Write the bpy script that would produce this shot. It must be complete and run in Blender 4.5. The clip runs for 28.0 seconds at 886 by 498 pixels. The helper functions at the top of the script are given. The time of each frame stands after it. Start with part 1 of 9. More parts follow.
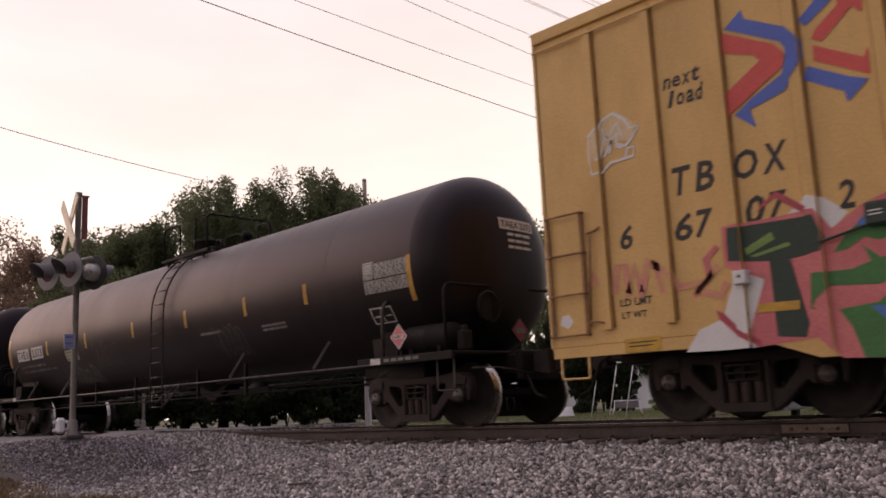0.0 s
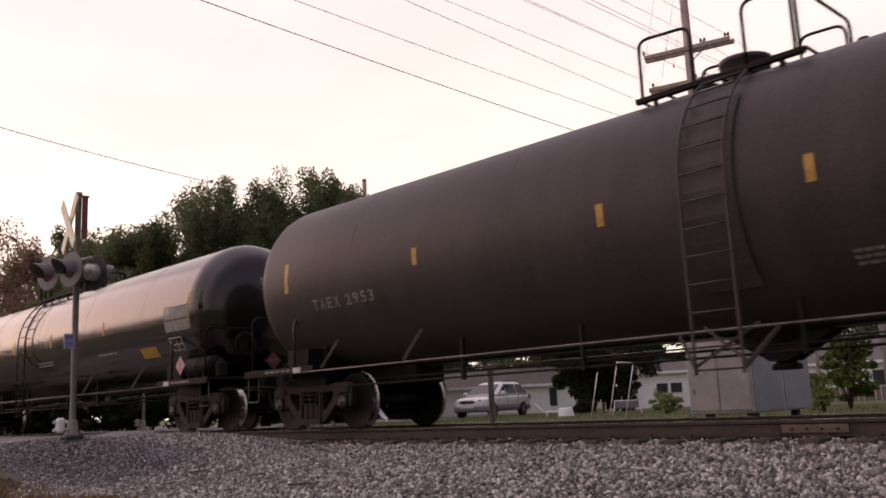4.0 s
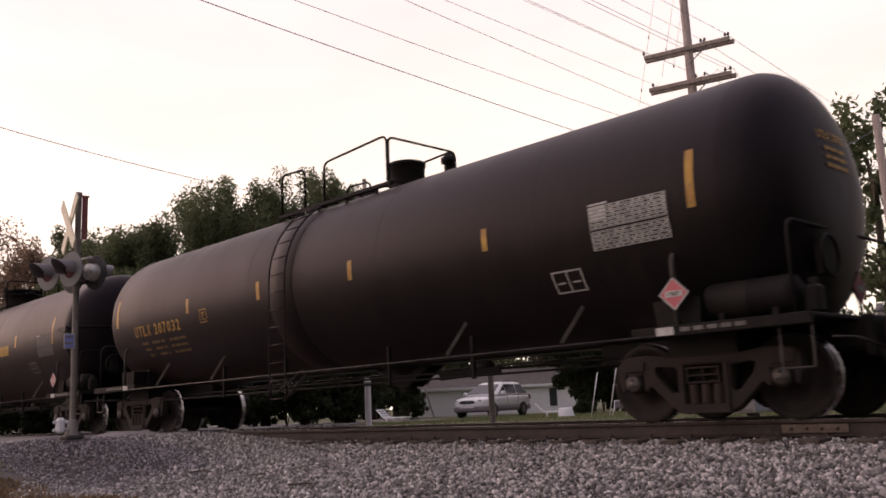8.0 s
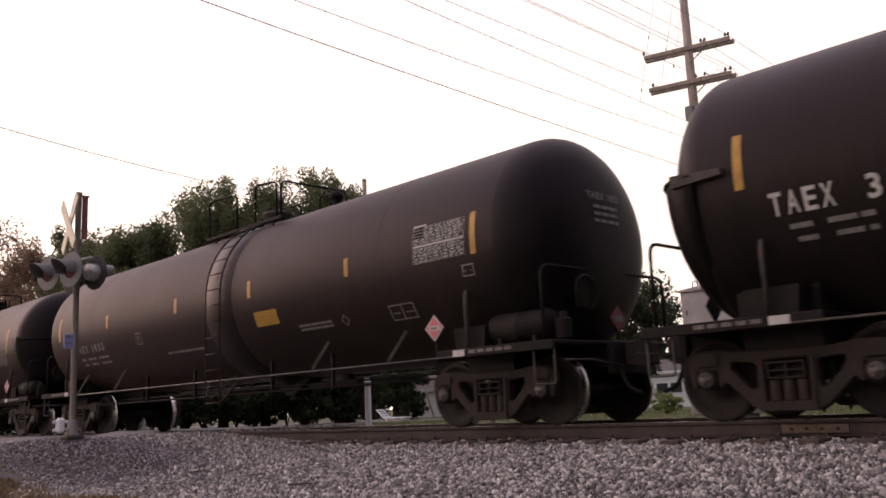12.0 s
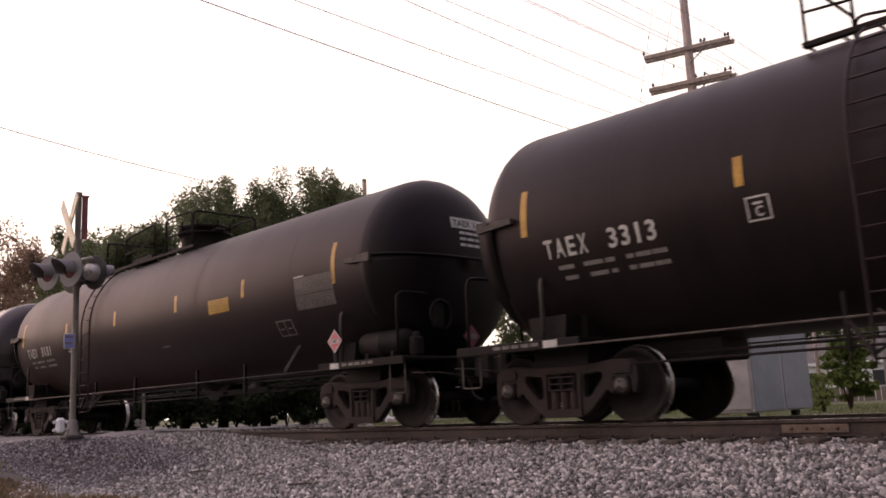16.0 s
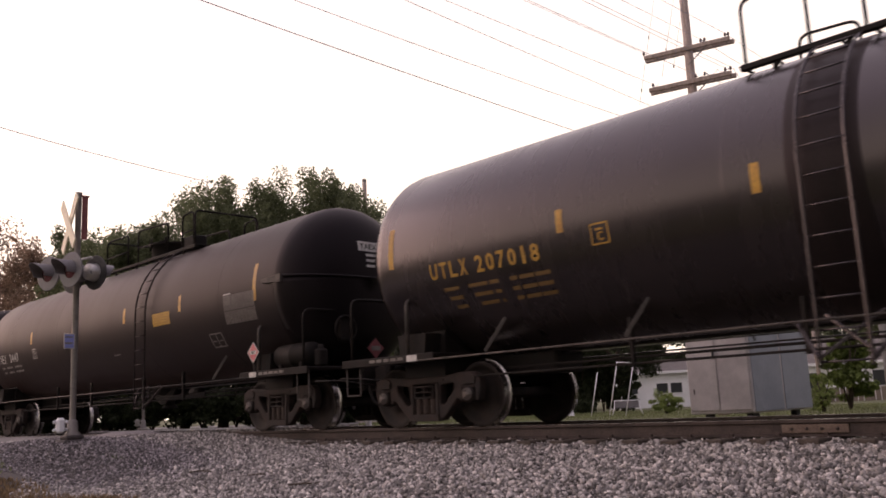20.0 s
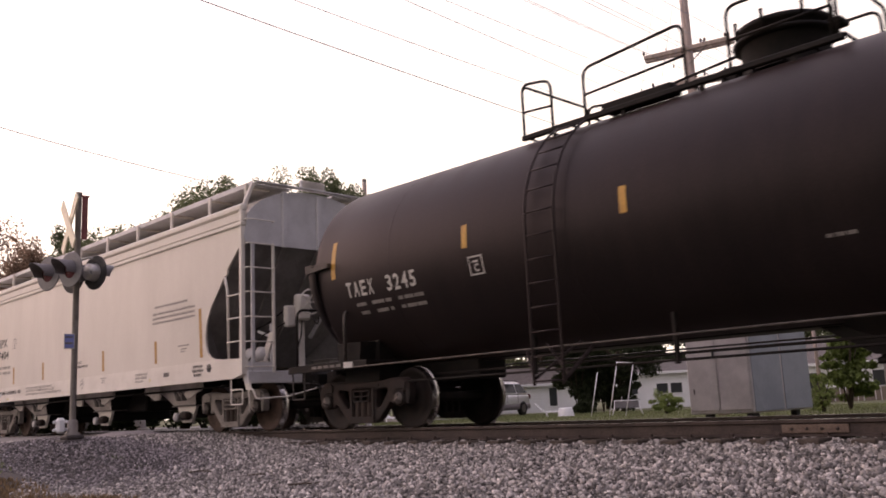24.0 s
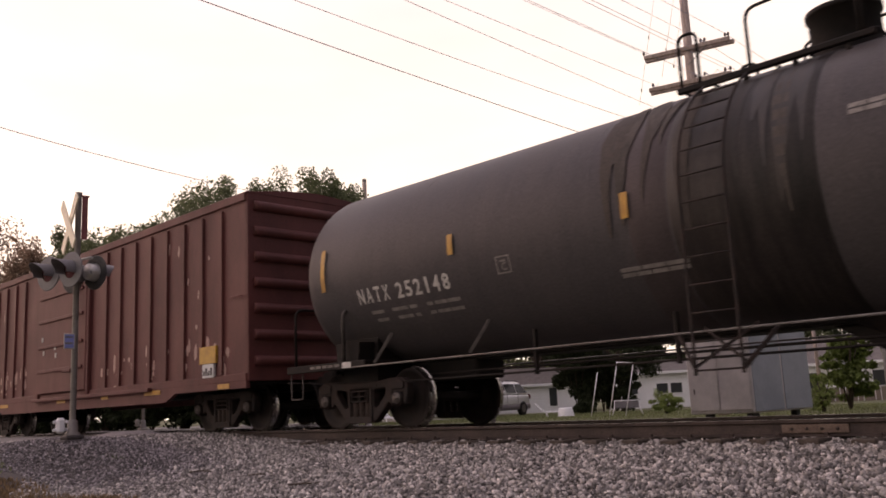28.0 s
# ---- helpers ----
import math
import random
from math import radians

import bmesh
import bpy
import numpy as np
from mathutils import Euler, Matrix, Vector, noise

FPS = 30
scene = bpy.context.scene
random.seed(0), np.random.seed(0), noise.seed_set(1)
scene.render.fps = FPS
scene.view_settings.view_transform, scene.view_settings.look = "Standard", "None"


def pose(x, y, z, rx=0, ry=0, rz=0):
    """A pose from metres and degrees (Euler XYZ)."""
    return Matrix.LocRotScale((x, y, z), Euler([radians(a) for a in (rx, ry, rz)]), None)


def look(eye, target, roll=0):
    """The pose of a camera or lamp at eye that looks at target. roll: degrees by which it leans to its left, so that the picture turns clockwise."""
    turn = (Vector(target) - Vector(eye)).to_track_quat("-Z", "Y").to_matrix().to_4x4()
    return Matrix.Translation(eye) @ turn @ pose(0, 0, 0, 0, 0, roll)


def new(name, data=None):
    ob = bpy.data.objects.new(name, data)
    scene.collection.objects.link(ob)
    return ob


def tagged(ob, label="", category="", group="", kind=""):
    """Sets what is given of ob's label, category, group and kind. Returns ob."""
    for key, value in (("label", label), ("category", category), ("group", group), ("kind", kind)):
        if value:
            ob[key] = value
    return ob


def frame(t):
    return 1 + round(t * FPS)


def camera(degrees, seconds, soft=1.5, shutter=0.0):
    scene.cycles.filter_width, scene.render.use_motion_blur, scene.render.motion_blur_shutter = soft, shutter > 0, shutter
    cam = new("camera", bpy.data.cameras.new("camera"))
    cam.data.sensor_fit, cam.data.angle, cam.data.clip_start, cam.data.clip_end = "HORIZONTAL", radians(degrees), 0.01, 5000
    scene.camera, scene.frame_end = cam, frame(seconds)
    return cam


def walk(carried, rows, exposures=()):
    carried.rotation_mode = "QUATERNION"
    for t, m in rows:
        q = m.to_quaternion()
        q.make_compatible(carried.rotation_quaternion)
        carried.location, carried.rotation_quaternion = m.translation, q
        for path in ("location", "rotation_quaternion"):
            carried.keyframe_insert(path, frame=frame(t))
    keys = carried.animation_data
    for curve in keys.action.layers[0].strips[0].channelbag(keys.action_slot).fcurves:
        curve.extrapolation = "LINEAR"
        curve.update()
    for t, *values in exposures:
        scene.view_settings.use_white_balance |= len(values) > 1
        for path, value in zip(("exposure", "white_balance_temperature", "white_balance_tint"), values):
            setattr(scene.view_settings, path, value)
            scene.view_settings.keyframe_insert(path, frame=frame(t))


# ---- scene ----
import mathutils

# ---- camera ----
cam = camera(53.53, 28.0, soft=1.7, shutter=0.15)
EYE = (0.0, 0.0, 0.309)
AIM = (-0.7026, 0.6895, 0.1757)
EYE_POSE = look(EYE, [EYE[i] + 10 * AIM[i] for i in range(3)], -2.644)
TINT = 28
STOPS = ((0.0, -0.24), (1.0, -0.22), (2.0, -0.18), (3.0, -0.21), (6.0, -0.06), (7.0, -0.08), (8.0, -0.13), (9.0, 0.18), (10.0, -0.03), (11.0, 0.27), (12.0, 0.03), (15.0, 0.18), (16.0, 0.14), (17.0, 0.08), (18.0, 0.18), (20.0, 0.10), (21.0, -0.02), (24.0, 0.24), (25.0, -0.14), (26.0, -0.05), (27.0, -0.22), (28.0, -0.03))
WARMTH = {6.0: 6650, 9.0: 6620, 10.0: 6700, 11.0: 6600, 20.0: 6600, 21.0: 6800, 26.0: 6650, 28.0: 6750}
# the camera's own exposure swings a little as dark and pale cars fill the picture
walk(cam, [(0.0, EYE_POSE), (28.0, EYE_POSE)], exposures=[(s, e - 0.14, WARMTH.get(s, 6500), TINT) for s, e in STOPS])

# ---- sky, sun, exposure ----
world = bpy.data.worlds.new("evening_sky")
scene.world = world
world.use_nodes = True
wn, wl = world.node_tree.nodes, world.node_tree.links
wn.clear()
w_out = wn.new("ShaderNodeOutputWorld")
w_bg = wn.new("ShaderNodeBackground")
w_sky = wn.new("ShaderNodeTexSky")
w_sky.sky_type = "NISHITA"
w_sky.sun_disc = False
w_sky.sun_elevation = radians(12)
w_sky.sun_rotation = radians(-108)
w_sky.dust_density = 4.0
w_coord = wn.new("ShaderNodeTexCoord")
w_map = wn.new("ShaderNodeMapping")
w_map.inputs["Scale"].default_value = (1.2, 1.2, 4.0)
w_noise = wn.new("ShaderNodeTexNoise")
w_noise.inputs["Scale"].default_value = 1.6
w_noise.inputs["Detail"].default_value = 5.0
w_cloud = wn.new("ShaderNodeMapRange")
w_cloud.inputs["From Min"].default_value, w_cloud.inputs["From Max"].default_value = 0.34, 0.64
w_cloud.inputs["To Min"].default_value, w_cloud.inputs["To Max"].default_value = 0.92, 1.07
# thin evening cloud: warm and bright above the horizon, cooler and dimmer overhead
w_up = wn.new("ShaderNodeSeparateXYZ")
w_rise = wn.new("ShaderNodeMapRange")
w_rise.interpolation_type = "SMOOTHSTEP"
w_rise.inputs["From Min"].default_value, w_rise.inputs["From Max"].default_value = 0.05, 0.85
w_grade = wn.new("ShaderNodeValToRGB")
w_grade.color_ramp.elements[0].color = (1.33, 1.235, 0.99, 1)
w_grade.color_ramp.elements[1].color = (0.84, 0.785, 0.845, 1)
# brightest where the sun has gone down, dull on the other side
w_dot = wn.new("ShaderNodeVectorMath")
w_dot.operation = "DOT_PRODUCT"
w_dot.inputs[1].default_value = (-0.93, -0.30, 0.20)
w_turn = wn.new("ShaderNodeMapRange")
w_turn.inputs["From Min"].default_value, w_turn.inputs["From Max"].default_value = -1.0, 1.0
w_side = wn.new("ShaderNodeValToRGB")
side = w_side.color_ramp.elements
side[0].position, side[0].color = 0.0, (0.28, 0.29, 0.34, 1)
side[1].position, side[1].color = 1.0, (1.78, 1.42, 1.38, 1)
for place, tone in ((0.30, (0.38, 0.39, 0.44, 1)), (0.42, (0.80, 0.80, 0.81, 1)), (0.50, (1.24, 1.24, 1.22, 1)), (0.75, (1.28, 1.28, 1.24, 1)), (0.91, (1.36, 1.31, 1.29, 1))):
    side.new(place).color = tone
w_sum = wn.new("ShaderNodeMix")
w_sum.data_type = "RGBA"
w_sum.blend_type = "MULTIPLY"
w_sum.inputs["Factor"].default_value = 1.0
w_gain = wn.new("ShaderNodeVectorMath")
w_gain.operation = "SCALE"
w_gain.inputs["Scale"].default_value = 0.10
w_mix = wn.new("ShaderNodeMix")
w_mix.data_type = "RGBA"
w_mix.inputs["Factor"].default_value = 0.90
wl.new(w_coord.outputs["Generated"], w_map.inputs["Vector"])
wl.new(w_map.outputs["Vector"], w_noise.inputs["Vector"])
wl.new(w_noise.outputs["Fac"], w_cloud.inputs["Value"])
wl.new(w_coord.outputs["Generated"], w_up.inputs["Vector"])
wl.new(w_up.outputs["Z"], w_rise.inputs["Value"])
wl.new(w_rise.outputs["Result"], w_grade.inputs["Fac"])
wl.new(w_coord.outputs["Generated"], w_dot.inputs[0])
wl.new(w_dot.outputs["Value"], w_turn.inputs["Value"])
wl.new(w_turn.outputs["Result"], w_side.inputs["Fac"])
wl.new(w_grade.outputs["Color"], w_sum.inputs["A"])
wl.new(w_side.outputs["Color"], w_sum.inputs["B"])
wl.new(w_sky.outputs["Color"], w_gain.inputs[0])
wl.new(w_gain.outputs["Vector"], w_mix.inputs["A"])
wl.new(w_sum.outputs["Result"], w_mix.inputs["B"])
wl.new(w_mix.outputs["Result"], w_bg.inputs["Color"])
# and duller again to the south
w_south = wn.new("ShaderNodeMapRange")
w_south.interpolation_type = "SMOOTHSTEP"
w_south.inputs["From Min"].default_value, w_south.inputs["From Max"].default_value = -1.0, -0.25
w_south.inputs["To Min"].default_value, w_south.inputs["To Max"].default_value = 0.68, 1.0
w_even = wn.new("ShaderNodeMath")
w_even.operation = "MULTIPLY"
wl.new(w_up.outputs["Y"], w_south.inputs["Value"])
wl.new(w_south.outputs["Result"], w_even.inputs[0])
wl.new(w_cloud.outputs["Result"], w_even.inputs[1])
wl.new(w_even.outputs["Value"], w_bg.inputs["Strength"])
wl.new(w_bg.outputs["Background"], w_out.inputs["Surface"])

sun_data = bpy.data.lights.new("sun", "SUN")
sun_data.energy = 0.4
sun_data.angle = radians(50)
sun_data.color = (1.0, 0.84, 0.72)
sun = new("sun", sun_data)
sun.matrix_world = look((-60, -20, 15), (0, 0, 0))


# ---- materials ----
def mat(name, base, rough=0.6, metal=0.0, vary=0.25, scale=6.0, fine=60.0, bump=0.15, second=None, amount=0.4, stretch=(1, 1, 1), spread=0.12, random_tint=0.0, spec=0.5):
    """A painted, weathered or natural surface: two scales of noise in colour, a second tone in patches, and a fine relief."""
    m = bpy.data.materials.new(name)
    m.use_nodes = True
    n, l = m.node_tree.nodes, m.node_tree.links
    b = n["Principled BSDF"]
    b.inputs["Metallic"].default_value = metal
    b.inputs["Specular IOR Level"].default_value = spec
    co = n.new("ShaderNodeTexCoord")
    mp = n.new("ShaderNodeMapping")
    mp.inputs["Scale"].default_value = stretch
    l.new(co.outputs["Object"], mp.inputs["Vector"])
    big = n.new("ShaderNodeTexNoise")
    big.inputs["Scale"].default_value = scale
    big.inputs["Detail"].default_value = 6.0
    big.inputs["Roughness"].default_value = 0.65
    l.new(mp.outputs["Vector"], big.inputs["Vector"])
    small = n.new("ShaderNodeTexNoise")
    small.inputs["Scale"].default_value = fine
    small.inputs["Detail"].default_value = 3.0
    l.new(co.outputs["Object"], small.inputs["Vector"])
    ramp = n.new("ShaderNodeValToRGB")
    ramp.color_ramp.elements[0].position = max(0.0, 0.5 - spread + (0.5 - amount) * 0.4)
    ramp.color_ramp.elements[1].position = min(1.0, 0.5 + spread + (0.5 - amount) * 0.4)
    ramp.color_ramp.elements[0].color = (*base, 1)
    ramp.color_ramp.elements[1].color = (*(second or [c * (1 + vary) for c in base]), 1)
    l.new(big.outputs["Fac"], ramp.inputs["Fac"])
    grain = n.new("ShaderNodeMapRange")
    grain.inputs["From Min"].default_value, grain.inputs["From Max"].default_value = 0.25, 0.75
    grain.inputs["To Min"].default_value, grain.inputs["To Max"].default_value = 1 - vary, 1 + vary
    l.new(small.outputs["Fac"], grain.inputs["Value"])
    mul = n.new("ShaderNodeVectorMath")
    mul.operation = "SCALE"
    l.new(ramp.outputs["Color"], mul.inputs[0])
    l.new(grain.outputs["Result"], mul.inputs["Scale"])
    last = mul.outputs["Vector"]
    if random_tint:
        info = n.new("ShaderNodeNewGeometry")
        rr = n.new("ShaderNodeMapRange")
        rr.inputs["To Min"].default_value, rr.inputs["To Max"].default_value = 1 - random_tint, 1 + random_tint
        l.new(info.outputs["Random Per Island"], rr.inputs["Value"])
        if random_tint > 1:
            # a few pale pieces among many dark ones
            pw = n.new("ShaderNodeMath")
            pw.operation = "POWER"
            pw.inputs[1].default_value = 1.8
            l.new(info.outputs["Random Per Island"], pw.inputs[0])
            l.new(pw.outputs["Value"], rr.inputs["Value"])
            rr.inputs["To Min"].default_value, rr.inputs["To Max"].default_value = 0.38, random_tint
        mul2 = n.new("ShaderNodeVectorMath")
        mul2.operation = "SCALE"
        l.new(last, mul2.inputs[0])
        l.new(rr.outputs["Result"], mul2.inputs["Scale"])
        last = mul2.outputs["Vector"]
    l.new(last, b.inputs["Base Color"])
    rm = n.new("ShaderNodeMapRange")
    rm.inputs["To Min"].default_value, rm.inputs["To Max"].default_value = max(0.05, rough - 0.12), min(1.0, rough + 0.12)
    l.new(big.outputs["Fac"], rm.inputs["Value"])
    l.new(rm.outputs["Result"], b.inputs["Roughness"])
    if bump:
        bp = n.new("ShaderNodeBump")
        bp.inputs["Strength"].default_value = bump
        bp.inputs["Distance"].default_value = 0.01
        l.new(small.outputs["Fac"], bp.inputs["Height"])
        l.new(bp.outputs["Normal"], b.inputs["Normal"])
    return m


def tank_paint(name, base, dust, amount, rough, spec=0.32, film=0.0, tint=(1.0, 0.82, 0.87), end_shade=(0.0052, 0.0046, 0.0050)):
    """Old tank paint: run-down streaks along the girth and dusty patches; the leading end's shade is painted in as a
    darker tone.
    """
    m = mat(name, base, rough, 0.0, 0.25, 1.3, 38.0, 0.06, dust, amount, (1.5, 0.35, 0.35), 0.16, spec=spec)
    n, l = m.node_tree.nodes, m.node_tree.links
    b = n["Principled BSDF"]
    b.inputs["Specular Tint"].default_value = (*tint, 1)
    # the film of dust itself, seen at a slant
    b.inputs["Sheen Weight"].default_value = film
    b.inputs["Sheen Roughness"].default_value = 0.4
    b.inputs["Sheen Tint"].default_value = (0.46, 0.25, 0.22, 1)
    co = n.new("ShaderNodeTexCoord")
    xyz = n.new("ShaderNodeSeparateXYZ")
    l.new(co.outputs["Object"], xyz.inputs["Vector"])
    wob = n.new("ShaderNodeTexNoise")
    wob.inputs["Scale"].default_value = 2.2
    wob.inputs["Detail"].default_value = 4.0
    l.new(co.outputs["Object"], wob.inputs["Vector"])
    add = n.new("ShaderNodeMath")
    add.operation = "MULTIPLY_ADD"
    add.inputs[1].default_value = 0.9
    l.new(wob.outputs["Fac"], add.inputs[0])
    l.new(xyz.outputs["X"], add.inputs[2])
    # shade of the leading end, painted in along x with a wavering edge
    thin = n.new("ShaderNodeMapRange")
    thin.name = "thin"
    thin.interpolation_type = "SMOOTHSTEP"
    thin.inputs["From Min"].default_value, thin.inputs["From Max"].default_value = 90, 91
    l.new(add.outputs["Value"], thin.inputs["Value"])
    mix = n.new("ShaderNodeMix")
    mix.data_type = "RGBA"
    mix.inputs["B"].default_value = (*end_shade, 1)
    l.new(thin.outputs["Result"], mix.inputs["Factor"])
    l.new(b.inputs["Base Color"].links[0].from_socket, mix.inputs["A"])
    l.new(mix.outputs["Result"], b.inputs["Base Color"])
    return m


def leaf_mat(name, base, tint=0.35, through_leaf=0.25):
    m = mat(name, base, 0.6, 0.0, 0.25, 0.8, 30.0, 0.0, [c * 1.5 for c in base], 0.5, random_tint=tint, spec=0.2)
    n, l = m.node_tree.nodes, m.node_tree.links
    b = n["Principled BSDF"]
    out = n["Material Output"]
    tr = n.new("ShaderNodeBsdfTranslucent")
    l.new(b.inputs["Base Color"].links[0].from_socket, tr.inputs["Color"])
    mx = n.new("ShaderNodeMixShader")
    mx.inputs["Fac"].default_value = through_leaf
    l.new(b.outputs["BSDF"], mx.inputs[1])
    l.new(tr.outputs["BSDF"], mx.inputs[2])
    l.new(mx.outputs["Shader"], out.inputs["Surface"])
    return m


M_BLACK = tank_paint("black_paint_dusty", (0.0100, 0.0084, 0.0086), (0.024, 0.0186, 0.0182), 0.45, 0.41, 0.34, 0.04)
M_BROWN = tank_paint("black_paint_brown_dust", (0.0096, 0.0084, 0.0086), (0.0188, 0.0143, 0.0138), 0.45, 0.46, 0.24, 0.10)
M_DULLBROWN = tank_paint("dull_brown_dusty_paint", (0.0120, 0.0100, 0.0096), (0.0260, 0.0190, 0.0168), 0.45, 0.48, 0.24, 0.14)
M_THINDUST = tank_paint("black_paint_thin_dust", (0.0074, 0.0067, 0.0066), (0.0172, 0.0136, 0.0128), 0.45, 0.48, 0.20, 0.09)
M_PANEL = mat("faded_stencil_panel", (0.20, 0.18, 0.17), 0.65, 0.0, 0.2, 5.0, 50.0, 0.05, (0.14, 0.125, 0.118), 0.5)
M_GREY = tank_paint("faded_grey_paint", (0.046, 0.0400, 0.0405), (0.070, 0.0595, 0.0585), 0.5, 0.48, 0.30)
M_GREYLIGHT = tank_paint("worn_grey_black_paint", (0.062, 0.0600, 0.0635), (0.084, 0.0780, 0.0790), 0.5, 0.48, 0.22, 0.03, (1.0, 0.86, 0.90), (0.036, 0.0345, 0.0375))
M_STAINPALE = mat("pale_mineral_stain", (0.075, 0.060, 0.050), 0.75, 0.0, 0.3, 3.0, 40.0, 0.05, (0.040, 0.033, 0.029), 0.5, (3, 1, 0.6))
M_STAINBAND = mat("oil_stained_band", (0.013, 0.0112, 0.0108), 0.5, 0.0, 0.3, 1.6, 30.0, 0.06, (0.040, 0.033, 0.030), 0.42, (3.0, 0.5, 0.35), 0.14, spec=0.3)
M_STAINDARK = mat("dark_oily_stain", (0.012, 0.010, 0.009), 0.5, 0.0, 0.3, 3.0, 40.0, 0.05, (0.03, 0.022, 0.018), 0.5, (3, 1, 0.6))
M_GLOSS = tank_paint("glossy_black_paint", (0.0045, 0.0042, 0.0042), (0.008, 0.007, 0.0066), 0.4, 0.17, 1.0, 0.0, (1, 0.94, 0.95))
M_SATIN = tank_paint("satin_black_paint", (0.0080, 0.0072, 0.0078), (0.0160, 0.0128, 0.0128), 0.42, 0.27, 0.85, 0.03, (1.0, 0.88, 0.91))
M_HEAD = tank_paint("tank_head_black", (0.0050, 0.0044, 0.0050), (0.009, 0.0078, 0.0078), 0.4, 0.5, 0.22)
M_FRAME = mat("underframe_soot_and_shade", (0.0068, 0.0056, 0.0052), 0.7, 0.0, 0.3, 4.0, 50.0, 0.25, (0.0165, 0.0118, 0.0098), 0.4, spec=0.25)
M_RUST = mat("truck_rust_grime", (0.0135, 0.0098, 0.0090), 0.8, 0.0, 0.35, 5.0, 60.0, 0.35, (0.036, 0.021, 0.017), 0.45)
M_TRUCKGREY = mat("grey_truck_casting", (0.20, 0.18, 0.165), 0.75, 0.0, 0.3, 5.0, 60.0, 0.3, (0.30, 0.27, 0.25), 0.5)
M_WHEEL = mat("wheel_steel_grimy", (0.013, 0.0095, 0.0085), 0.7, 0.0, 0.3, 5.0, 60.0, 0.25, (0.026, 0.0175, 0.0145), 0.4, spec=0.3)
M_WHEELRUST = mat("wheel_steel_rusty", (0.060, 0.036, 0.026), 0.8, 0.0, 0.3, 5.0, 60.0, 0.25, (0.10, 0.062, 0.045), 0.45)
M_CAP = mat("greasy_bearing_cap", (0.075, 0.064, 0.058), 0.45, 0.3, 0.3, 8.0, 60.0, 0.2, (0.15, 0.13, 0.12), 0.45)
M_TREAD = mat("polished_tread", (0.45, 0.43, 0.41), 0.25, 1.0, 0.15, 8.0, 90.0, 0.05)
M_PIPE = mat("worn_steel_pipe", (0.035, 0.029, 0.026), 0.6, 0.1, 0.3, 5.0, 60.0, 0.15, (0.09, 0.075, 0.066), 0.4)
M_BARPALE = mat("pale_running_rail", (0.20, 0.185, 0.178), 0.5, 0.1, 0.3, 3.0, 60.0, 0.1, (0.10, 0.088, 0.080), 0.5)
M_YELLOW = mat("reflector_yellow", (0.58, 0.32, 0.045), 0.45, 0.0, 0.2, 6.0, 40.0, 0.05, (0.42, 0.22, 0.045), 0.5)
M_YLABEL = mat("yellow_label", (0.58, 0.34, 0.03), 0.5, 0.0, 0.12, 6.0, 40.0, 0.05, (0.44, 0.25, 0.035), 0.5)
M_WHITE = mat("white_marking", (0.62, 0.60, 0.57), 0.6, 0.0, 0.15, 8.0, 50.0, 0.05, (0.48, 0.46, 0.44), 0.5)
M_DIMWHITE = mat("faded_white_marking", (0.27, 0.25, 0.235), 0.65, 0.0, 0.25, 8.0, 50.0, 0.05, (0.18, 0.165, 0.155), 0.5)
M_CHALK = mat("chalk_scrawl", (0.22, 0.22, 0.20), 0.8, 0.0, 0.3, 10.0, 60.0, 0.05, (0.13, 0.13, 0.12), 0.5)
M_CHALKDIM = mat("thin_chalk_scrawl", (0.13, 0.125, 0.12), 0.8, 0.0, 0.3, 10.0, 60.0, 0.05, (0.07, 0.066, 0.062), 0.5)
M_FADELABEL = mat("faded_label_cream", (0.40, 0.38, 0.27), 0.7, 0.0, 0.2, 8.0, 50.0, 0.05, (0.30, 0.28, 0.20), 0.5)
M_GOLD = mat("gold_lettering", (0.50, 0.28, 0.04), 0.55, 0.0, 0.15, 8.0, 50.0, 0.05, (0.40, 0.22, 0.04), 0.5)
M_DIMGOLD = mat("faded_gold_lettering", (0.15, 0.088, 0.028), 0.6, 0.0, 0.2, 8.0, 50.0, 0.05)
M_DARKINK = mat("dark_lettering", (0.025, 0.023, 0.022), 0.6, 0.0, 0.2, 8.0, 50.0, 0.05)
M_DIMRED = mat("dim_placard_red", (0.20, 0.05, 0.06), 0.6, 0.0, 0.2, 8.0, 50.0, 0.05)
M_FADEINK = mat("faded_grey_lettering", (0.20, 0.185, 0.175), 0.6, 0.0, 0.2, 8.0, 50.0, 0.05)
M_REDPL = mat("placard_red", (0.58, 0.15, 0.17), 0.5, 0.0, 0.15, 8.0, 50.0, 0.05)
M_HOPPER = mat("hopper_grey_paint", (0.71, 0.665, 0.605), 0.5, 0.0, 0.05, 1.2, 40.0, 0.05, (0.65, 0.605, 0.545), 0.45, (1.4, 1, 0.4), 0.2)
M_HOPSILL = mat("hopper_white_sill", (0.77, 0.725, 0.67), 0.5, 0.0, 0.05, 2.0, 40.0, 0.05, (0.69, 0.645, 0.59), 0.4)
M_CHUTE = mat("dusty_hopper_chute", (0.62, 0.57, 0.53), 0.6, 0.0, 0.15, 2.0, 40.0, 0.1, (0.40, 0.365, 0.34), 0.45)
# hopper grey darkened to carry the shade on the down-facing end sheets
M_SHADEGREY = mat("hopper_shade_grey", (0.20, 0.185, 0.18), 0.6, 0.0, 0.15, 1.5, 40.0, 0.1, (0.12, 0.11, 0.105), 0.5)
M_HOPEND = mat("hopper_end_grey", (0.62, 0.61, 0.63), 0.5, 0.0, 0.08, 2.0, 40.0, 0.05, (0.52, 0.51, 0.525), 0.4)
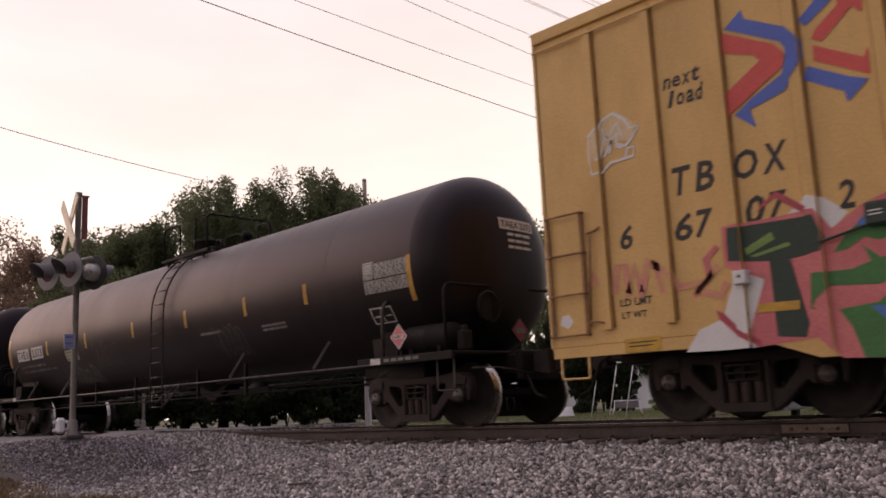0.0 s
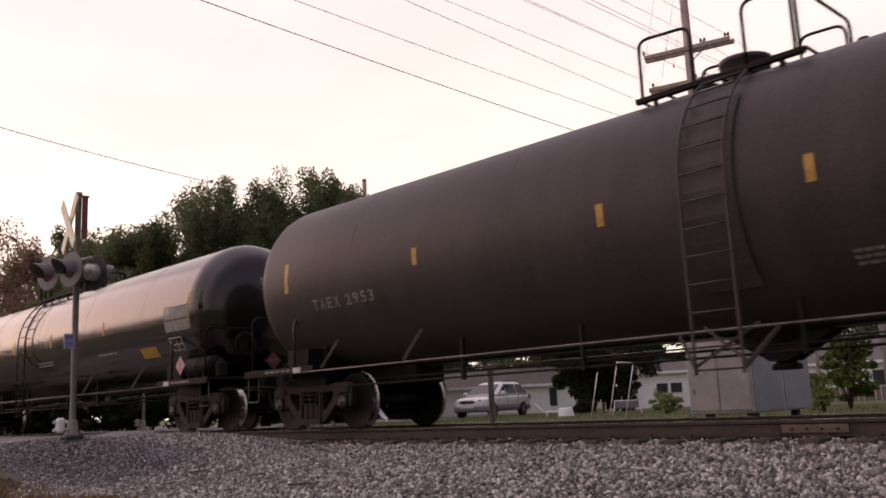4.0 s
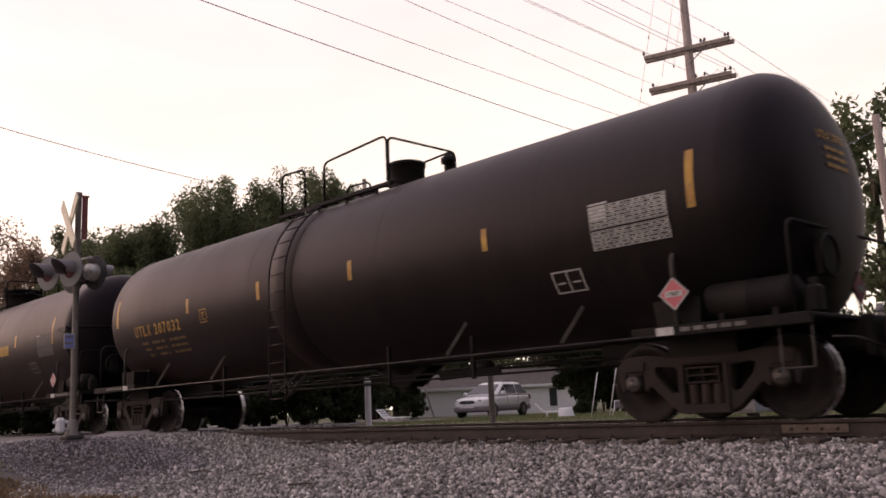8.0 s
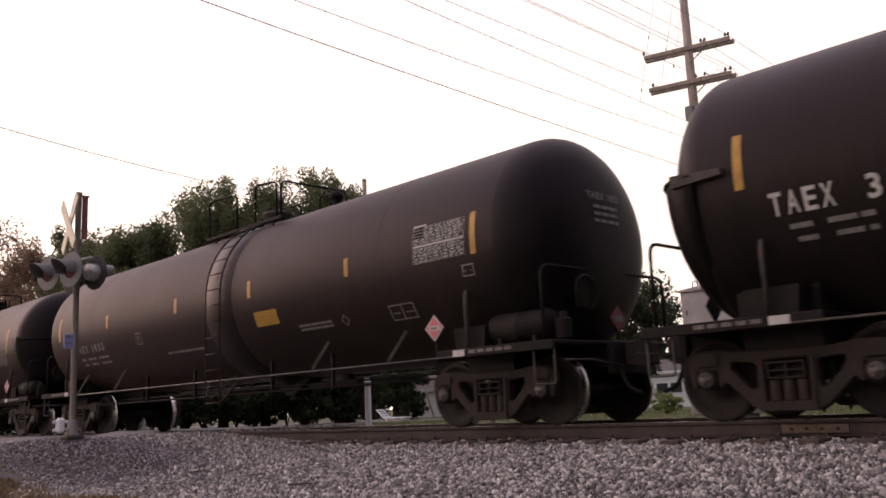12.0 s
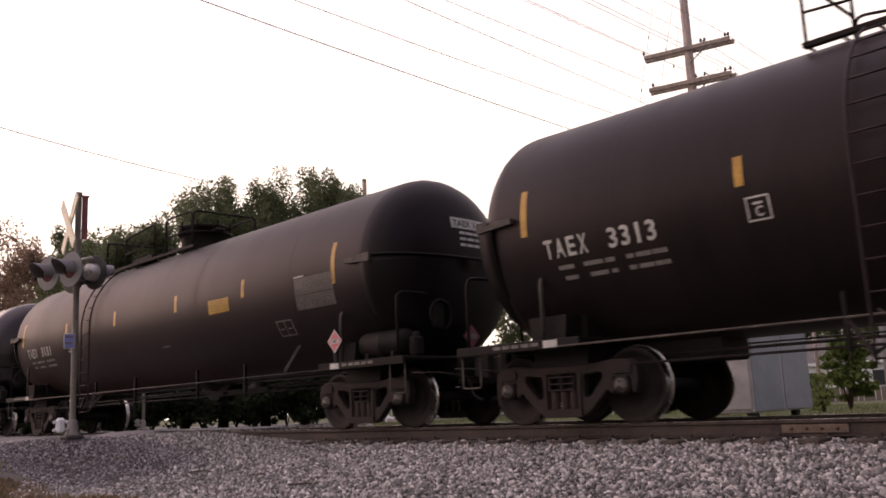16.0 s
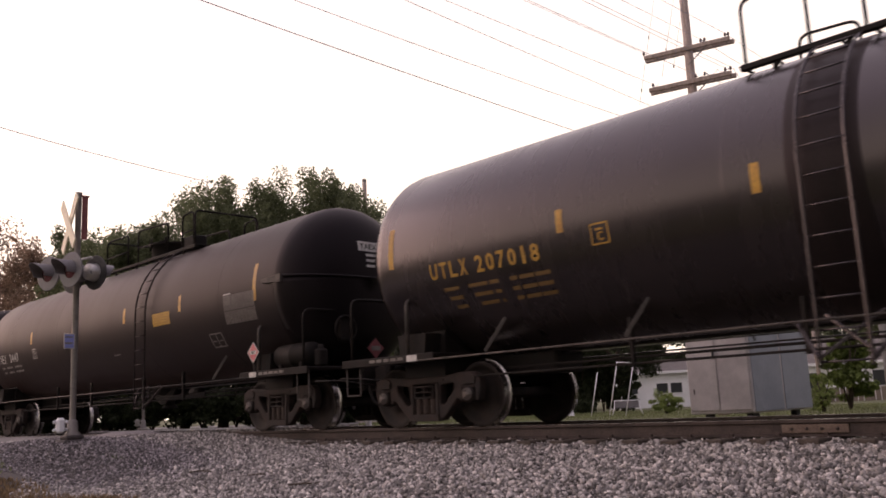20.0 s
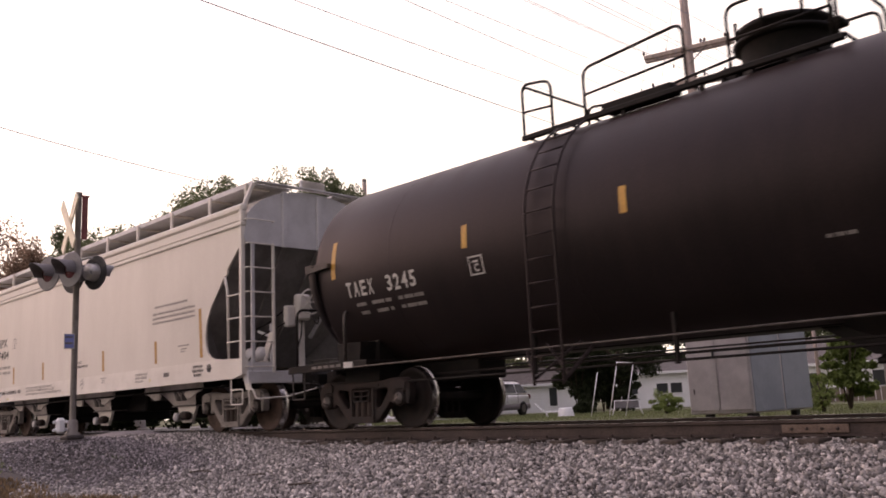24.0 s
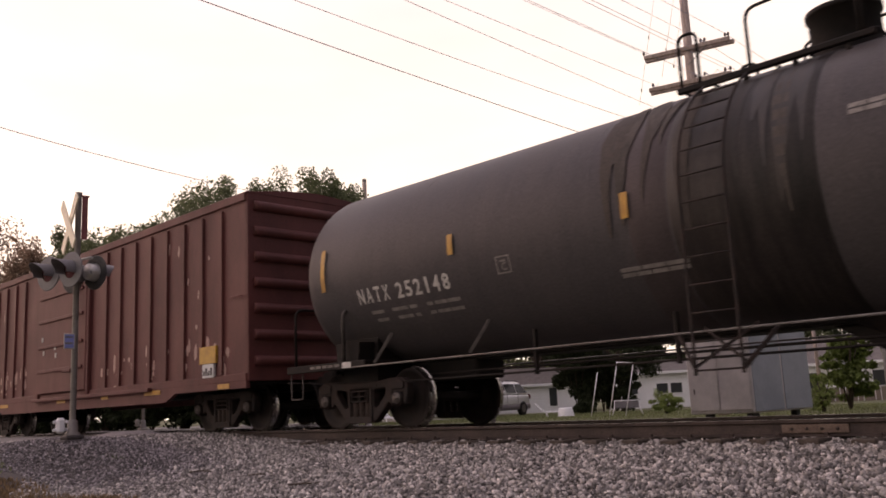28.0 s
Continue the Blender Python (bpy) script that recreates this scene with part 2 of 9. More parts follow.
M_REFLECT = mat("amber_reflector", (0.42, 0.22, 0.035), 0.45, 0.0, 0.1, 6.0, 60.0, 0.05, (0.33, 0.17, 0.03), 0.4)
M_SPOT = mat("yellow_paint_spot", (0.62, 0.52, 0.10), 0.6, 0.0, 0.1, 9.0, 60.0, 0.05, (0.70, 0.62, 0.28), 0.5)
M_BOXYEL = mat("boxcar_ochre_paint", (0.68, 0.435, 0.155), 0.6, 0.0, 0.10, 1.3, 40.0, 0.08, (0.53, 0.33, 0.12), 0.40, (1, 1, 0.5), 0.2)
M_RUSTSHADE = mat("rust_and_post_shade", (0.22, 0.105, 0.04), 0.8, 0.0, 0.3, 3.0, 40.0, 0.1, (0.36, 0.20, 0.075), 0.5)
M_BOXRED = mat("boxcar_oxide_red", (0.140, 0.038, 0.033), 0.65, 0.0, 0.2, 1.4, 40.0, 0.12, (0.082, 0.025, 0.023), 0.5, (1, 1, 0.4), 0.2)
M_PALESTREAK = mat("bleached_streak", (0.40, 0.26, 0.225), 0.7, 0.0, 0.3, 6.0, 40.0, 0.1)
M_RAIL = mat("weathered_rail", (0.046, 0.033, 0.029), 0.75, 0.1, 0.3, 3.0, 50.0, 0.3, (0.078, 0.057, 0.049), 0.45)
M_RAILPATCH = mat("pale_rust_plate", (0.13, 0.09, 0.072), 0.8, 0.1, 0.3, 4.0, 50.0, 0.3, (0.20, 0.15, 0.12), 0.45)
M_RAILTOP = mat("rail_running_face", (0.42, 0.40, 0.38), 0.28, 1.0, 0.15, 6.0, 60.0, 0.05)
M_TIE = mat("creosoted_tie", (0.06, 0.045, 0.036), 0.9, 0.0, 0.3, 4.0, 40.0, 0.4, (0.1, 0.08, 0.066), 0.4)
M_STONE = mat("ballast_stone", (0.215, 0.199, 0.190), 0.8, 0.0, 0.3, 9.0, 70.0, 0.3, (0.39, 0.36, 0.343), 0.5, random_tint=2.25)
M_STONEDARK = mat("dark_ballast_stone", (0.125, 0.113, 0.119), 0.7, 0.0, 0.3, 9.0, 70.0, 0.3, (0.20, 0.182, 0.19), 0.45, random_tint=3.0)
M_BED = mat("ballast_bed", (0.055, 0.047, 0.046), 0.9, 0.0, 0.35, 10.0, 45.0, 0.6, (0.085, 0.074, 0.072), 0.5)
M_GROUND = mat("grassy_ground", (0.080, 0.098, 0.036), 0.9, 0.0, 0.3, 0.7, 14.0, 0.5, (0.115, 0.112, 0.048), 0.45)
M_GRASS = leaf_mat("grass_blades", (0.165, 0.19, 0.088), 0.3)
M_LEAFPALE = leaf_mat("leaves_pale_yellow_green", (0.20, 0.25, 0.085), 0.35, 0.4)
M_DRYGRASS = leaf_mat("dry_grass_blades", (0.16, 0.115, 0.065), 0.4)
M_ASPHALT = mat("worn_asphalt", (0.19, 0.178, 0.175), 0.85, 0.0, 0.2, 1.5, 60.0, 0.3, (0.26, 0.245, 0.24), 0.5)
M_PLANK = mat("crossing_panel", (0.10, 0.085, 0.075), 0.9, 0.0, 0.25, 3.0, 50.0, 0.3)
M_BARK = mat("tree_bark", (0.07, 0.052, 0.04), 0.9, 0.0, 0.3, 5.0, 40.0, 0.5, (0.11, 0.085, 0.065), 0.5)
M_LEAF = leaf_mat("leaves_green", (0.135, 0.155, 0.082), 0.3, 0.45)
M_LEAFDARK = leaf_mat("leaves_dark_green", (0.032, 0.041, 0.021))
M_LEAFWARM = leaf_mat("leaves_warm_thin", (0.25, 0.18, 0.13), 0.35, 0.5)
M_LEAFBRIGHT = leaf_mat("leaves_bright_green", (0.11, 0.15, 0.04))
M_POLE = mat("weathered_pole_wood", (0.46, 0.38, 0.34), 0.85, 0.0, 0.25, 3.0, 30.0, 0.4, (0.32, 0.25, 0.22), 0.5, (4, 4, 0.4))
M_WIRE = mat("overhead_wire", (0.24, 0.27, 0.36), 0.6, 0.2, 0.1, 5.0, 30.0, 0.0)
M_ZINC = mat("bright_zinc_housing", (0.62, 0.60, 0.58), 0.32, 0.55, 0.15, 4.0, 60.0, 0.08, (0.48, 0.46, 0.44), 0.45)
M_GALV = mat("galvanised_mast", (0.26, 0.24, 0.225), 0.55, 0.4, 0.2, 4.0, 60.0, 0.1, (0.18, 0.16, 0.145), 0.45)
M_SIGBLACK = mat("signal_black", (0.03, 0.03, 0.032), 0.6, 0.0, 0.2, 5.0, 50.0, 0.1, (0.06, 0.058, 0.06), 0.4)
M_SIGGREY = mat("signal_back_grey", (0.19, 0.18, 0.19), 0.55, 0.1, 0.15, 5.0, 50.0, 0.1)
M_LENS = mat("signal_red_lens", (0.10, 0.018, 0.022), 0.25, 0.0, 0.15, 12.0, 60.0, 0.1)
M_CROSS = mat("crossbuck_white", (0.80, 0.72, 0.54), 0.5, 0.0, 0.08, 6.0, 50.0, 0.05, (0.68, 0.60, 0.44), 0.4)
M_REDTAPE = mat("red_reflective_strip", (0.21, 0.065, 0.065), 0.5, 0.0, 0.15, 6.0, 50.0, 0.05)
M_BLUE = mat("blue_sign", (0.24, 0.28, 0.60), 0.5, 0.0, 0.12, 6.0, 50.0, 0.05)
M_CONC = mat("concrete", (0.38, 0.36, 0.33), 0.85, 0.0, 0.15, 3.0, 50.0, 0.3, (0.30, 0.28, 0.26), 0.5)
# cabin side and front are one metal; light and shade put into their colours
M_BUNGSHADE = mat("aluminium_cabin_shade_side", (0.40, 0.43, 0.48), 0.45, 0.2, 0.08, 2.0, 50.0, 0.05, (0.33, 0.36, 0.41), 0.45)
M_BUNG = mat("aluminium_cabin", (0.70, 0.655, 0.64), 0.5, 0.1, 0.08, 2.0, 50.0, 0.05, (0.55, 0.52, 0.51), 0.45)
M_HOUSE = mat("white_siding", (0.87, 0.88, 0.91), 0.6, 0.0, 0.06, 2.0, 40.0, 0.05)
M_POSTWHITE = mat("chalky_white_post", (0.84, 0.83, 0.84), 0.7, 0.0, 0.12, 4.0, 40.0, 0.1, (0.68, 0.66, 0.65), 0.4)
M_ROOF = mat("shingle_roof", (0.14, 0.125, 0.12), 0.9, 0.0, 0.25, 3.0, 30.0, 0.4, (0.19, 0.17, 0.16), 0.5)
M_PANE = mat("window_pane_dark", (0.05, 0.055, 0.06), 0.1, 0.0, 0.1, 3.0, 30.0, 0.0)
M_CARWHITE = mat("car_paint_white", (0.90, 0.90, 0.91), 0.25, 0.0, 0.04, 2.0, 40.0, 0.0)
M_CARGREY = mat("car_lower_cladding", (0.24, 0.21, 0.235), 0.45, 0.0, 0.1, 3.0, 40.0, 0.05)
M_GLASS = mat("car_window_tint", (0.02, 0.022, 0.024), 0.08, 0.0, 0.1, 3.0, 30.0, 0.0)
M_TYRE = mat("tyre_rubber", (0.02, 0.02, 0.02), 0.8, 0.0, 0.2, 6.0, 50.0, 0.2)
M_FENCE = mat("fence_boards", (0.20, 0.165, 0.135), 0.85, 0.0, 0.2, 3.0, 40.0, 0.3)
M_PORCELAIN = mat("insulator_brown", (0.10, 0.07, 0.06), 0.3, 0.0, 0.15, 6.0, 40.0, 0.0)
M_BOXRUST = mat("rusty_ochre_iron", (0.20, 0.105, 0.05), 0.75, 0.0, 0.3, 6.0, 50.0, 0.2, (0.33, 0.19, 0.08), 0.45)
M_HAZE = mat("white_overspray", (0.66, 0.53, 0.36), 0.7, 0.0, 0.2, 5.0, 60.0, 0.05, (0.66, 0.47, 0.22), 0.5)
M_PINKDIM = mat("washed_out_pink", (0.60, 0.24, 0.19), 0.7, 0.0, 0.2, 4.0, 50.0, 0.05, (0.62, 0.34, 0.17), 0.5)
M_PINK = mat("spray_pink", (0.62, 0.20, 0.19), 0.7, 0.0, 0.15, 3.0, 40.0, 0.05, (0.55, 0.15, 0.17), 0.5)
M_SPRAYDARK = mat("spray_dark_green", (0.025, 0.045, 0.035), 0.7, 0.0, 0.2, 3.0, 40.0, 0.05)
M_SPRAYGREEN = mat("spray_green", (0.045, 0.16, 0.05), 0.7, 0.0, 0.15, 3.0, 40.0, 0.05, (0.06, 0.20, 0.06), 0.5)
M_SPRAYLIGHT = mat("spray_light_green", (0.15, 0.25, 0.07), 0.7, 0.0, 0.15, 3.0, 40.0, 0.05)
M_SPRAYWHITE = mat("spray_white", (0.66, 0.66, 0.66), 0.7, 0.0, 0.08, 3.0, 40.0, 0.05)
M_SPRAYBLUE = mat("spray_blue", (0.07, 0.16, 0.42), 0.7, 0.0, 0.15, 3.0, 40.0, 0.05)
M_MAROON = mat("spray_maroon", (0.38, 0.07, 0.09), 0.7, 0.0, 0.2, 3.0, 40.0, 0.05)
M_LOGORED = mat("emblem_red", (0.56, 0.085, 0.075), 0.6, 0.0, 0.12, 3.0, 40.0, 0.05)
M_LOGOBLUE = mat("emblem_blue", (0.075, 0.13, 0.46), 0.6, 0.0, 0.12, 3.0, 40.0, 0.05)
M_RUSTBAND = mat("rusty_saddle_band", (0.042, 0.031, 0.025), 0.75, 0.0, 0.35, 2.5, 40.0, 0.15, (0.066, 0.052, 0.044), 0.45)


# ---- geometry helpers ----
class Geo:
    """Vertices, faces and smooth flags of one mesh in the making."""

    def __init__(self):
        self.v, self.f, self.s = [], [], []

    def add(self, verts, faces, smooth=False):
        o = len(self.v)
        self.v += [tuple(p) for p in verts]
        self.f += [tuple(i + o for i in q) for q in faces]
        self.s += [smooth] * len(faces)
        return self

    def box(self, x0, x1, y0, y1, z0, z1, c=0.008):
        """A box with chamfered edges."""
        c = min(c, abs(x1 - x0) * 0.3, abs(y1 - y0) * 0.3, abs(z1 - z0) * 0.3)
        xs, ys, zs = (min(x0, x1), max(x0, x1)), (min(y0, y1), max(y0, y1)), (min(z0, z1), max(z0, z1))
        idx, verts = {}, []
        for i in (0, 1):
            for j in (0, 1):
                for k in (0, 1):
                    p = (xs[i], ys[j], zs[k])
                    d = (1 - 2 * i, 1 - 2 * j, 1 - 2 * k)
                    for a in range(3):
                        q = [p[b] + (c * d[b] if b != a else 0) for b in range(3)]
                        idx[i, j, k, a] = len(verts)
                        verts.append(q)
        faces = []
        for a in range(3):
            b, e = (a + 1) % 3, (a + 2) % 3
            for side in (0, 1):
                loop = []
                for u, w in ((0, 0), (1, 0), (1, 1), (0, 1)):
                    key = [0, 0, 0]
                    key[a], key[b], key[e] = side, u, w
                    loop.append(idx[(*key, a)])
                faces.append(loop if side else loop[::-1])
            for u in (0, 1):
                for w in (0, 1):
                    k0, k1 = [0, 0, 0], [0, 0, 0]
                    k0[a], k1[a] = 0, 1
                    k0[b] = k1[b] = u
                    k0[e] = k1[e] = w
                    q = [idx[(*k0, b)], idx[(*k1, b)], idx[(*k1, e)], idx[(*k0, e)]]
                    faces.append(q if (u + w) % 2 else q[::-1])
        for i in (0, 1):
            for j in (0, 1):
                for k in (0, 1):
                    q = [idx[i, j, k, a] for a in range(3)]
                    faces.append(q if (i + j + k) % 2 else q[::-1])
        return self.add(verts, faces)

    def tube(self, pts, r, seg=8, closed_ends=True, r1=None):
        """A round bar along a polyline; r1: radius at its end."""
        pts = [Vector(p) for p in pts]
        n = len(pts)
        verts, faces = [], []
        side = None
        for i, p in enumerate(pts):
            d = (pts[min(i + 1, n - 1)] - pts[max(i - 1, 0)]).normalized()
            if side is None:
                side = d.cross(Vector((0, 0, 1)) if abs(d.z) < 0.9 else Vector((1, 0, 0))).normalized()
            side = (side - d * side.dot(d)).normalized()
            up = d.cross(side)
            rad = r if r1 is None else r + (r1 - r) * i / (n - 1)
            for k in range(seg):
                a = 2 * math.pi * k / seg
                verts.append(p + (side * math.cos(a) + up * math.sin(a)) * rad)
        for i in range(n - 1):
            for k in range(seg):
                a, b = i * seg + k, i * seg + (k + 1) % seg
                faces.append((a, b, b + seg, a + seg))
        self.add(verts, faces, True)
        if closed_ends:
            o = len(self.v) - len(verts)
            self.f += [tuple(o + k for k in range(seg))[::-1], tuple(o + (n - 1) * seg + k for k in range(seg))]
            self.s += [False, False]
        return self

    def lathe(self, prof, origin=(0, 0, 0), axis="x", seg=32, smooth=True):
        """Profile of (along, radius) turned round an axis."""
        verts, faces = [], []
        for a, r in prof:
            for k in range(seg):
                t = 2 * math.pi * k / seg
                c, s = r * math.cos(t), r * math.sin(t)
                p = {"x": (a, c, s), "y": (s, a, c), "z": (c, s, a)}[axis]
                verts.append([p[i] + origin[i] for i in range(3)])
        for i in range(len(prof) - 1):
            for k in range(seg):
                a, b = i * seg + k, i * seg + (k + 1) % seg
                faces.append((a, a + seg, b + seg, b))
        self.add(verts, faces, smooth)
        return self

    def beam(self, p0, p1, w, h, c=0.01):
        """A bar of rectangular section between two points; w across, h in the plane of z."""
        p0, p1 = Vector(p0), Vector(p1)
        d = p1 - p0
        ln = d.length
        g = Geo().box(0, ln, -w / 2, w / 2, -h / 2, h / 2, c)
        x = d.normalized()
        ref = Vector((0, 0, 1)) if abs(x.z) < 0.95 else Vector((1, 0, 0))
        y = ref.cross(x).normalized()
        z = x.cross(y)
        return self.add([p0 + x * a + y * b + z * e for a, b, e in g.v], g.f)

    def prism(self, poly, y0, y1):
        """A polygon in x and z, drawn out along y."""
        n = len(poly)
        area = sum(poly[i][0] * poly[(i + 1) % n][1] - poly[(i + 1) % n][0] * poly[i][1] for i in range(n))
        if area < 0:
            poly = poly[::-1]
        lo, hi = min(y0, y1), max(y0, y1)
        verts = [(x, lo, z) for x, z in poly] + [(x, hi, z) for x, z in poly]
        faces = [tuple(range(n)), tuple(range(2 * n - 1, n - 1, -1))]
        faces += [(i + n, (i + 1) % n + n, (i + 1) % n, i) for i in range(n)]
        return self.add(verts, faces)

    def map(self, fn):
        self.v = [tuple(fn(*p)) for p in self.v]
        return self

    def join(self, other, fn=None):
        return self.add([fn(*p) for p in other.v] if fn else other.v, other.f)

    def mesh(self, name, material):
        me = bpy.data.meshes.new(name)
        me.from_pydata(self.v, [], self.f)
        me.polygons.foreach_set("use_smooth", self.s)
        me.materials.append(material)
        me.update()
        return me


def part(name, geo, material, parent=None, label="", kind=""):
    """Links a Geo, or a ready mesh, as one mesh object under a thing or a part."""
    me = geo.mesh(name, material) if isinstance(geo, Geo) else geo
    ob = new(name, me)
    ob.parent = parent
    return tagged(ob, label, kind=kind)


def thing(name, label, category, group="", at=None):
    ob = new(name)
    ob.empty_display_size = 0.3
    if at is not None:
        ob.matrix_basis = at
    return tagged(ob, label, category, group)


def bend(points, radius=0.12, steps=4):
    """A polyline with rounded corners."""
    pts = [Vector(p) for p in points]
    out = [pts[0]]
    for i in range(1, len(pts) - 1):
        a, b, c = pts[i - 1], pts[i], pts[i + 1]
        d0, d1 = (a - b), (c - b)
        r = min(radius, d0.length * 0.45, d1.length * 0.45)
        s, e = b + d0.normalized() * r, b + d1.normalized() * r
        for k in range(steps + 1):
            t = k / steps
            out.append(s * (1 - t) ** 2 + b * 2 * t * (1 - t) + e * t * t)
    return out + [pts[-1]]


def letters(text, size, slant=0.0):
    """Flat lettering as Geo in x and y, its lower left corner at the origin."""
    cu = bpy.data.curves.new("lettering", "FONT")
    cu.body, cu.size, cu.resolution_u, cu.shear, cu.offset = text, size, 2, slant, 0.022 * size
    ob = bpy.data.objects.new("lettering", cu)
    me = bpy.data.meshes.new_from_object(ob)
    g = Geo().add([tuple(v.co) for v in me.vertices], [tuple(p.vertices) for p in me.polygons])
    bpy.data.objects.remove(ob)
    bpy.data.curves.remove(cu)
    bpy.data.meshes.remove(me)
    return g


def widen(g, width, height=None):
    """Stretches flat lettering to a width and a height."""
    xs, ys = [p[0] for p in g.v], [p[1] for p in g.v]
    kx = width / (max(xs) - min(xs))
    ky = (height / (max(ys) - min(ys))) if height else kx
    x0, y0 = min(xs), min(ys)
    return g.map(lambda x, y, z: ((x - x0) * kx, (y - y0) * ky, z))


def strip(u0, u1, v0, v1, nu=1, nv=1):
    """A flat rectangle as a grid in x and y."""
    g = Geo()
    verts = [(u0 + (u1 - u0) * i / nu, v0 + (v1 - v0) * j / nv, 0) for j in range(nv + 1) for i in range(nu + 1)]
    faces = [(j * (nu + 1) + i, j * (nu + 1) + i + 1, (j + 1) * (nu + 1) + i + 1, (j + 1) * (nu + 1) + i) for j in range(nv) for i in range(nu)]
    return g.add(verts, faces)


def bars(width, rows, pitch, height, rng, gap=0.4, words=4):
    """Unreadable lines of writing as plain bars, from the top down."""
    g = Geo()
    for i in range(rows):
        x = 0.0
        while x < width - 0.02:
            w = min(width - x, width / words * rng.uniform(0.6, 1.1))
            g.join(strip(x, x + w, -i * pitch - height, -i * pitch))
            x += w + height * gap
    return g


# ---- the train ----
TRACK_Y = 9.955
WHEEL_R = 0.457


def run(t):
    """How far the train has come at t seconds, in metres."""
    k = max(0.0, min(1.0, (t - 6.55) / 0.4))
    return 8.202 * (t - 14) + 0.0145 * (t - 14) ** 2 + 0.2 * (1 - k * k * (3 - 2 * k))


CARS = []      # (car, centre along the train)
WHEELSETS = [] # (wheelset, place in its car)


def wheel_meshes():
    g = Geo()
    prof = [(-0.07, 0.02), (-0.07, 0.16), (-0.045, 0.18), (-0.03, 0.36), (-0.065, 0.385), (-0.07, 0.44), (-0.066, 0.452)]
    g.lathe(prof, seg=40, axis="y")
    back = [(0.04, 0.485), (0.07, 0.478), (0.072, 0.40), (0.03, 0.37), (0.02, 0.18), (0.05, 0.14), (0.05, 0.02)]
    g.lathe(back, seg=40, axis="y")
    discs = {"rust": g.mesh("wheel", M_WHEEL), "grey": g.mesh("wheel", M_WHEELRUST)}
    t = Geo().lathe([(-0.066, 0.452), (-0.05, 0.457), (0.02, 0.459), (0.032, 0.472), (0.04, 0.485)], seg=40, axis="y")
    tread = t.mesh("tread", M_TREAD)
    a = Geo().lathe([(-1.10, 0.0), (-1.10, 0.112), (-1.08, 0.122), (-0.93, 0.122), (-0.91, 0.085), (-0.6, 0.085), (0, 0.075), (0.6, 0.085), (0.91, 0.085), (0.93, 0.122), (1.08, 0.122), (1.10, 0.112), (1.10, 0.0)], seg=20, axis="y")
    cap = Geo().lathe([(-0.035, 0.0), (-0.035, 0.028), (-0.02, 0.034), (-0.02, 0.078), (0.0, 0.088)], seg=20, axis="y")
    for k in range(3):
        b = 2 * math.pi * k / 3
        cap.lathe([(-0.042, 0.0), (-0.042, 0.018), (-0.02, 0.018)], (0.055 * math.sin(b), 0, 0.055 * math.cos(b)), "y", 6)
    return discs, tread, a.mesh("wheelset", M_WHEEL), cap.mesh("bearing_cap", M_CAP)


DISC, TREAD, AXLE, CAP = wheel_meshes()


def rounded(loop, radius, steps=3):
    """A closed polygon (x, z) with its corners rounded off."""
    out = []
    n = len(loop)
    for i in range(n):
        a, b, c = (Vector(loop[i - 1]), Vector(loop[i]), Vector(loop[(i + 1) % n]))
        d0, d1 = a - b, c - b
        r = min(radius, d0.length * 0.45, d1.length * 0.45)
        p, q = b + d0.normalized() * r, b + d1.normalized() * r
        for k in range(steps + 1):
            t = k / steps
            out.append(tuple(p * (1 - t) ** 2 + b * 2 * t * (1 - t) + q * t * t))
    return out


def casting(loops, y0, y1, c=0.014):
    """A thick plate with holes and chamfered edges: the outer loop runs anticlockwise in x and z, the holes clockwise."""
    g = Geo()
    rings = []
    for loop in loops:
        n = len(loop)
        inner = []
        for i in range(n):
            d = (Vector(loop[(i + 1) % n]) - Vector(loop[i - 1])).normalized()
            inner.append((loop[i][0] - d.y * c, loop[i][1] + d.x * c))
        rows = [[(x, y0, z) for x, z in inner], [(x, y0 + c, z) for x, z in loop], [(x, y1 - c, z) for x, z in loop], [(x, y1, z) for x, z in inner]]
        g.add([p for r in rows for p in r], [(k * n + i, (k + 1) * n + i, (k + 1) * n + (i + 1) % n, k * n + (i + 1) % n) for k in range(3) for i in range(n)])
        rings.append(inner)
    flat = [p for r in rings for p in r]
    tris = mathutils.geometry.tessellate_polygon([[Vector((x, z, 0)) for x, z in r] for r in rings])
    for y in (y0, y1):
        g.add([(x, y, z) for x, z in flat], [tuple(t) for t in tris])
    return g


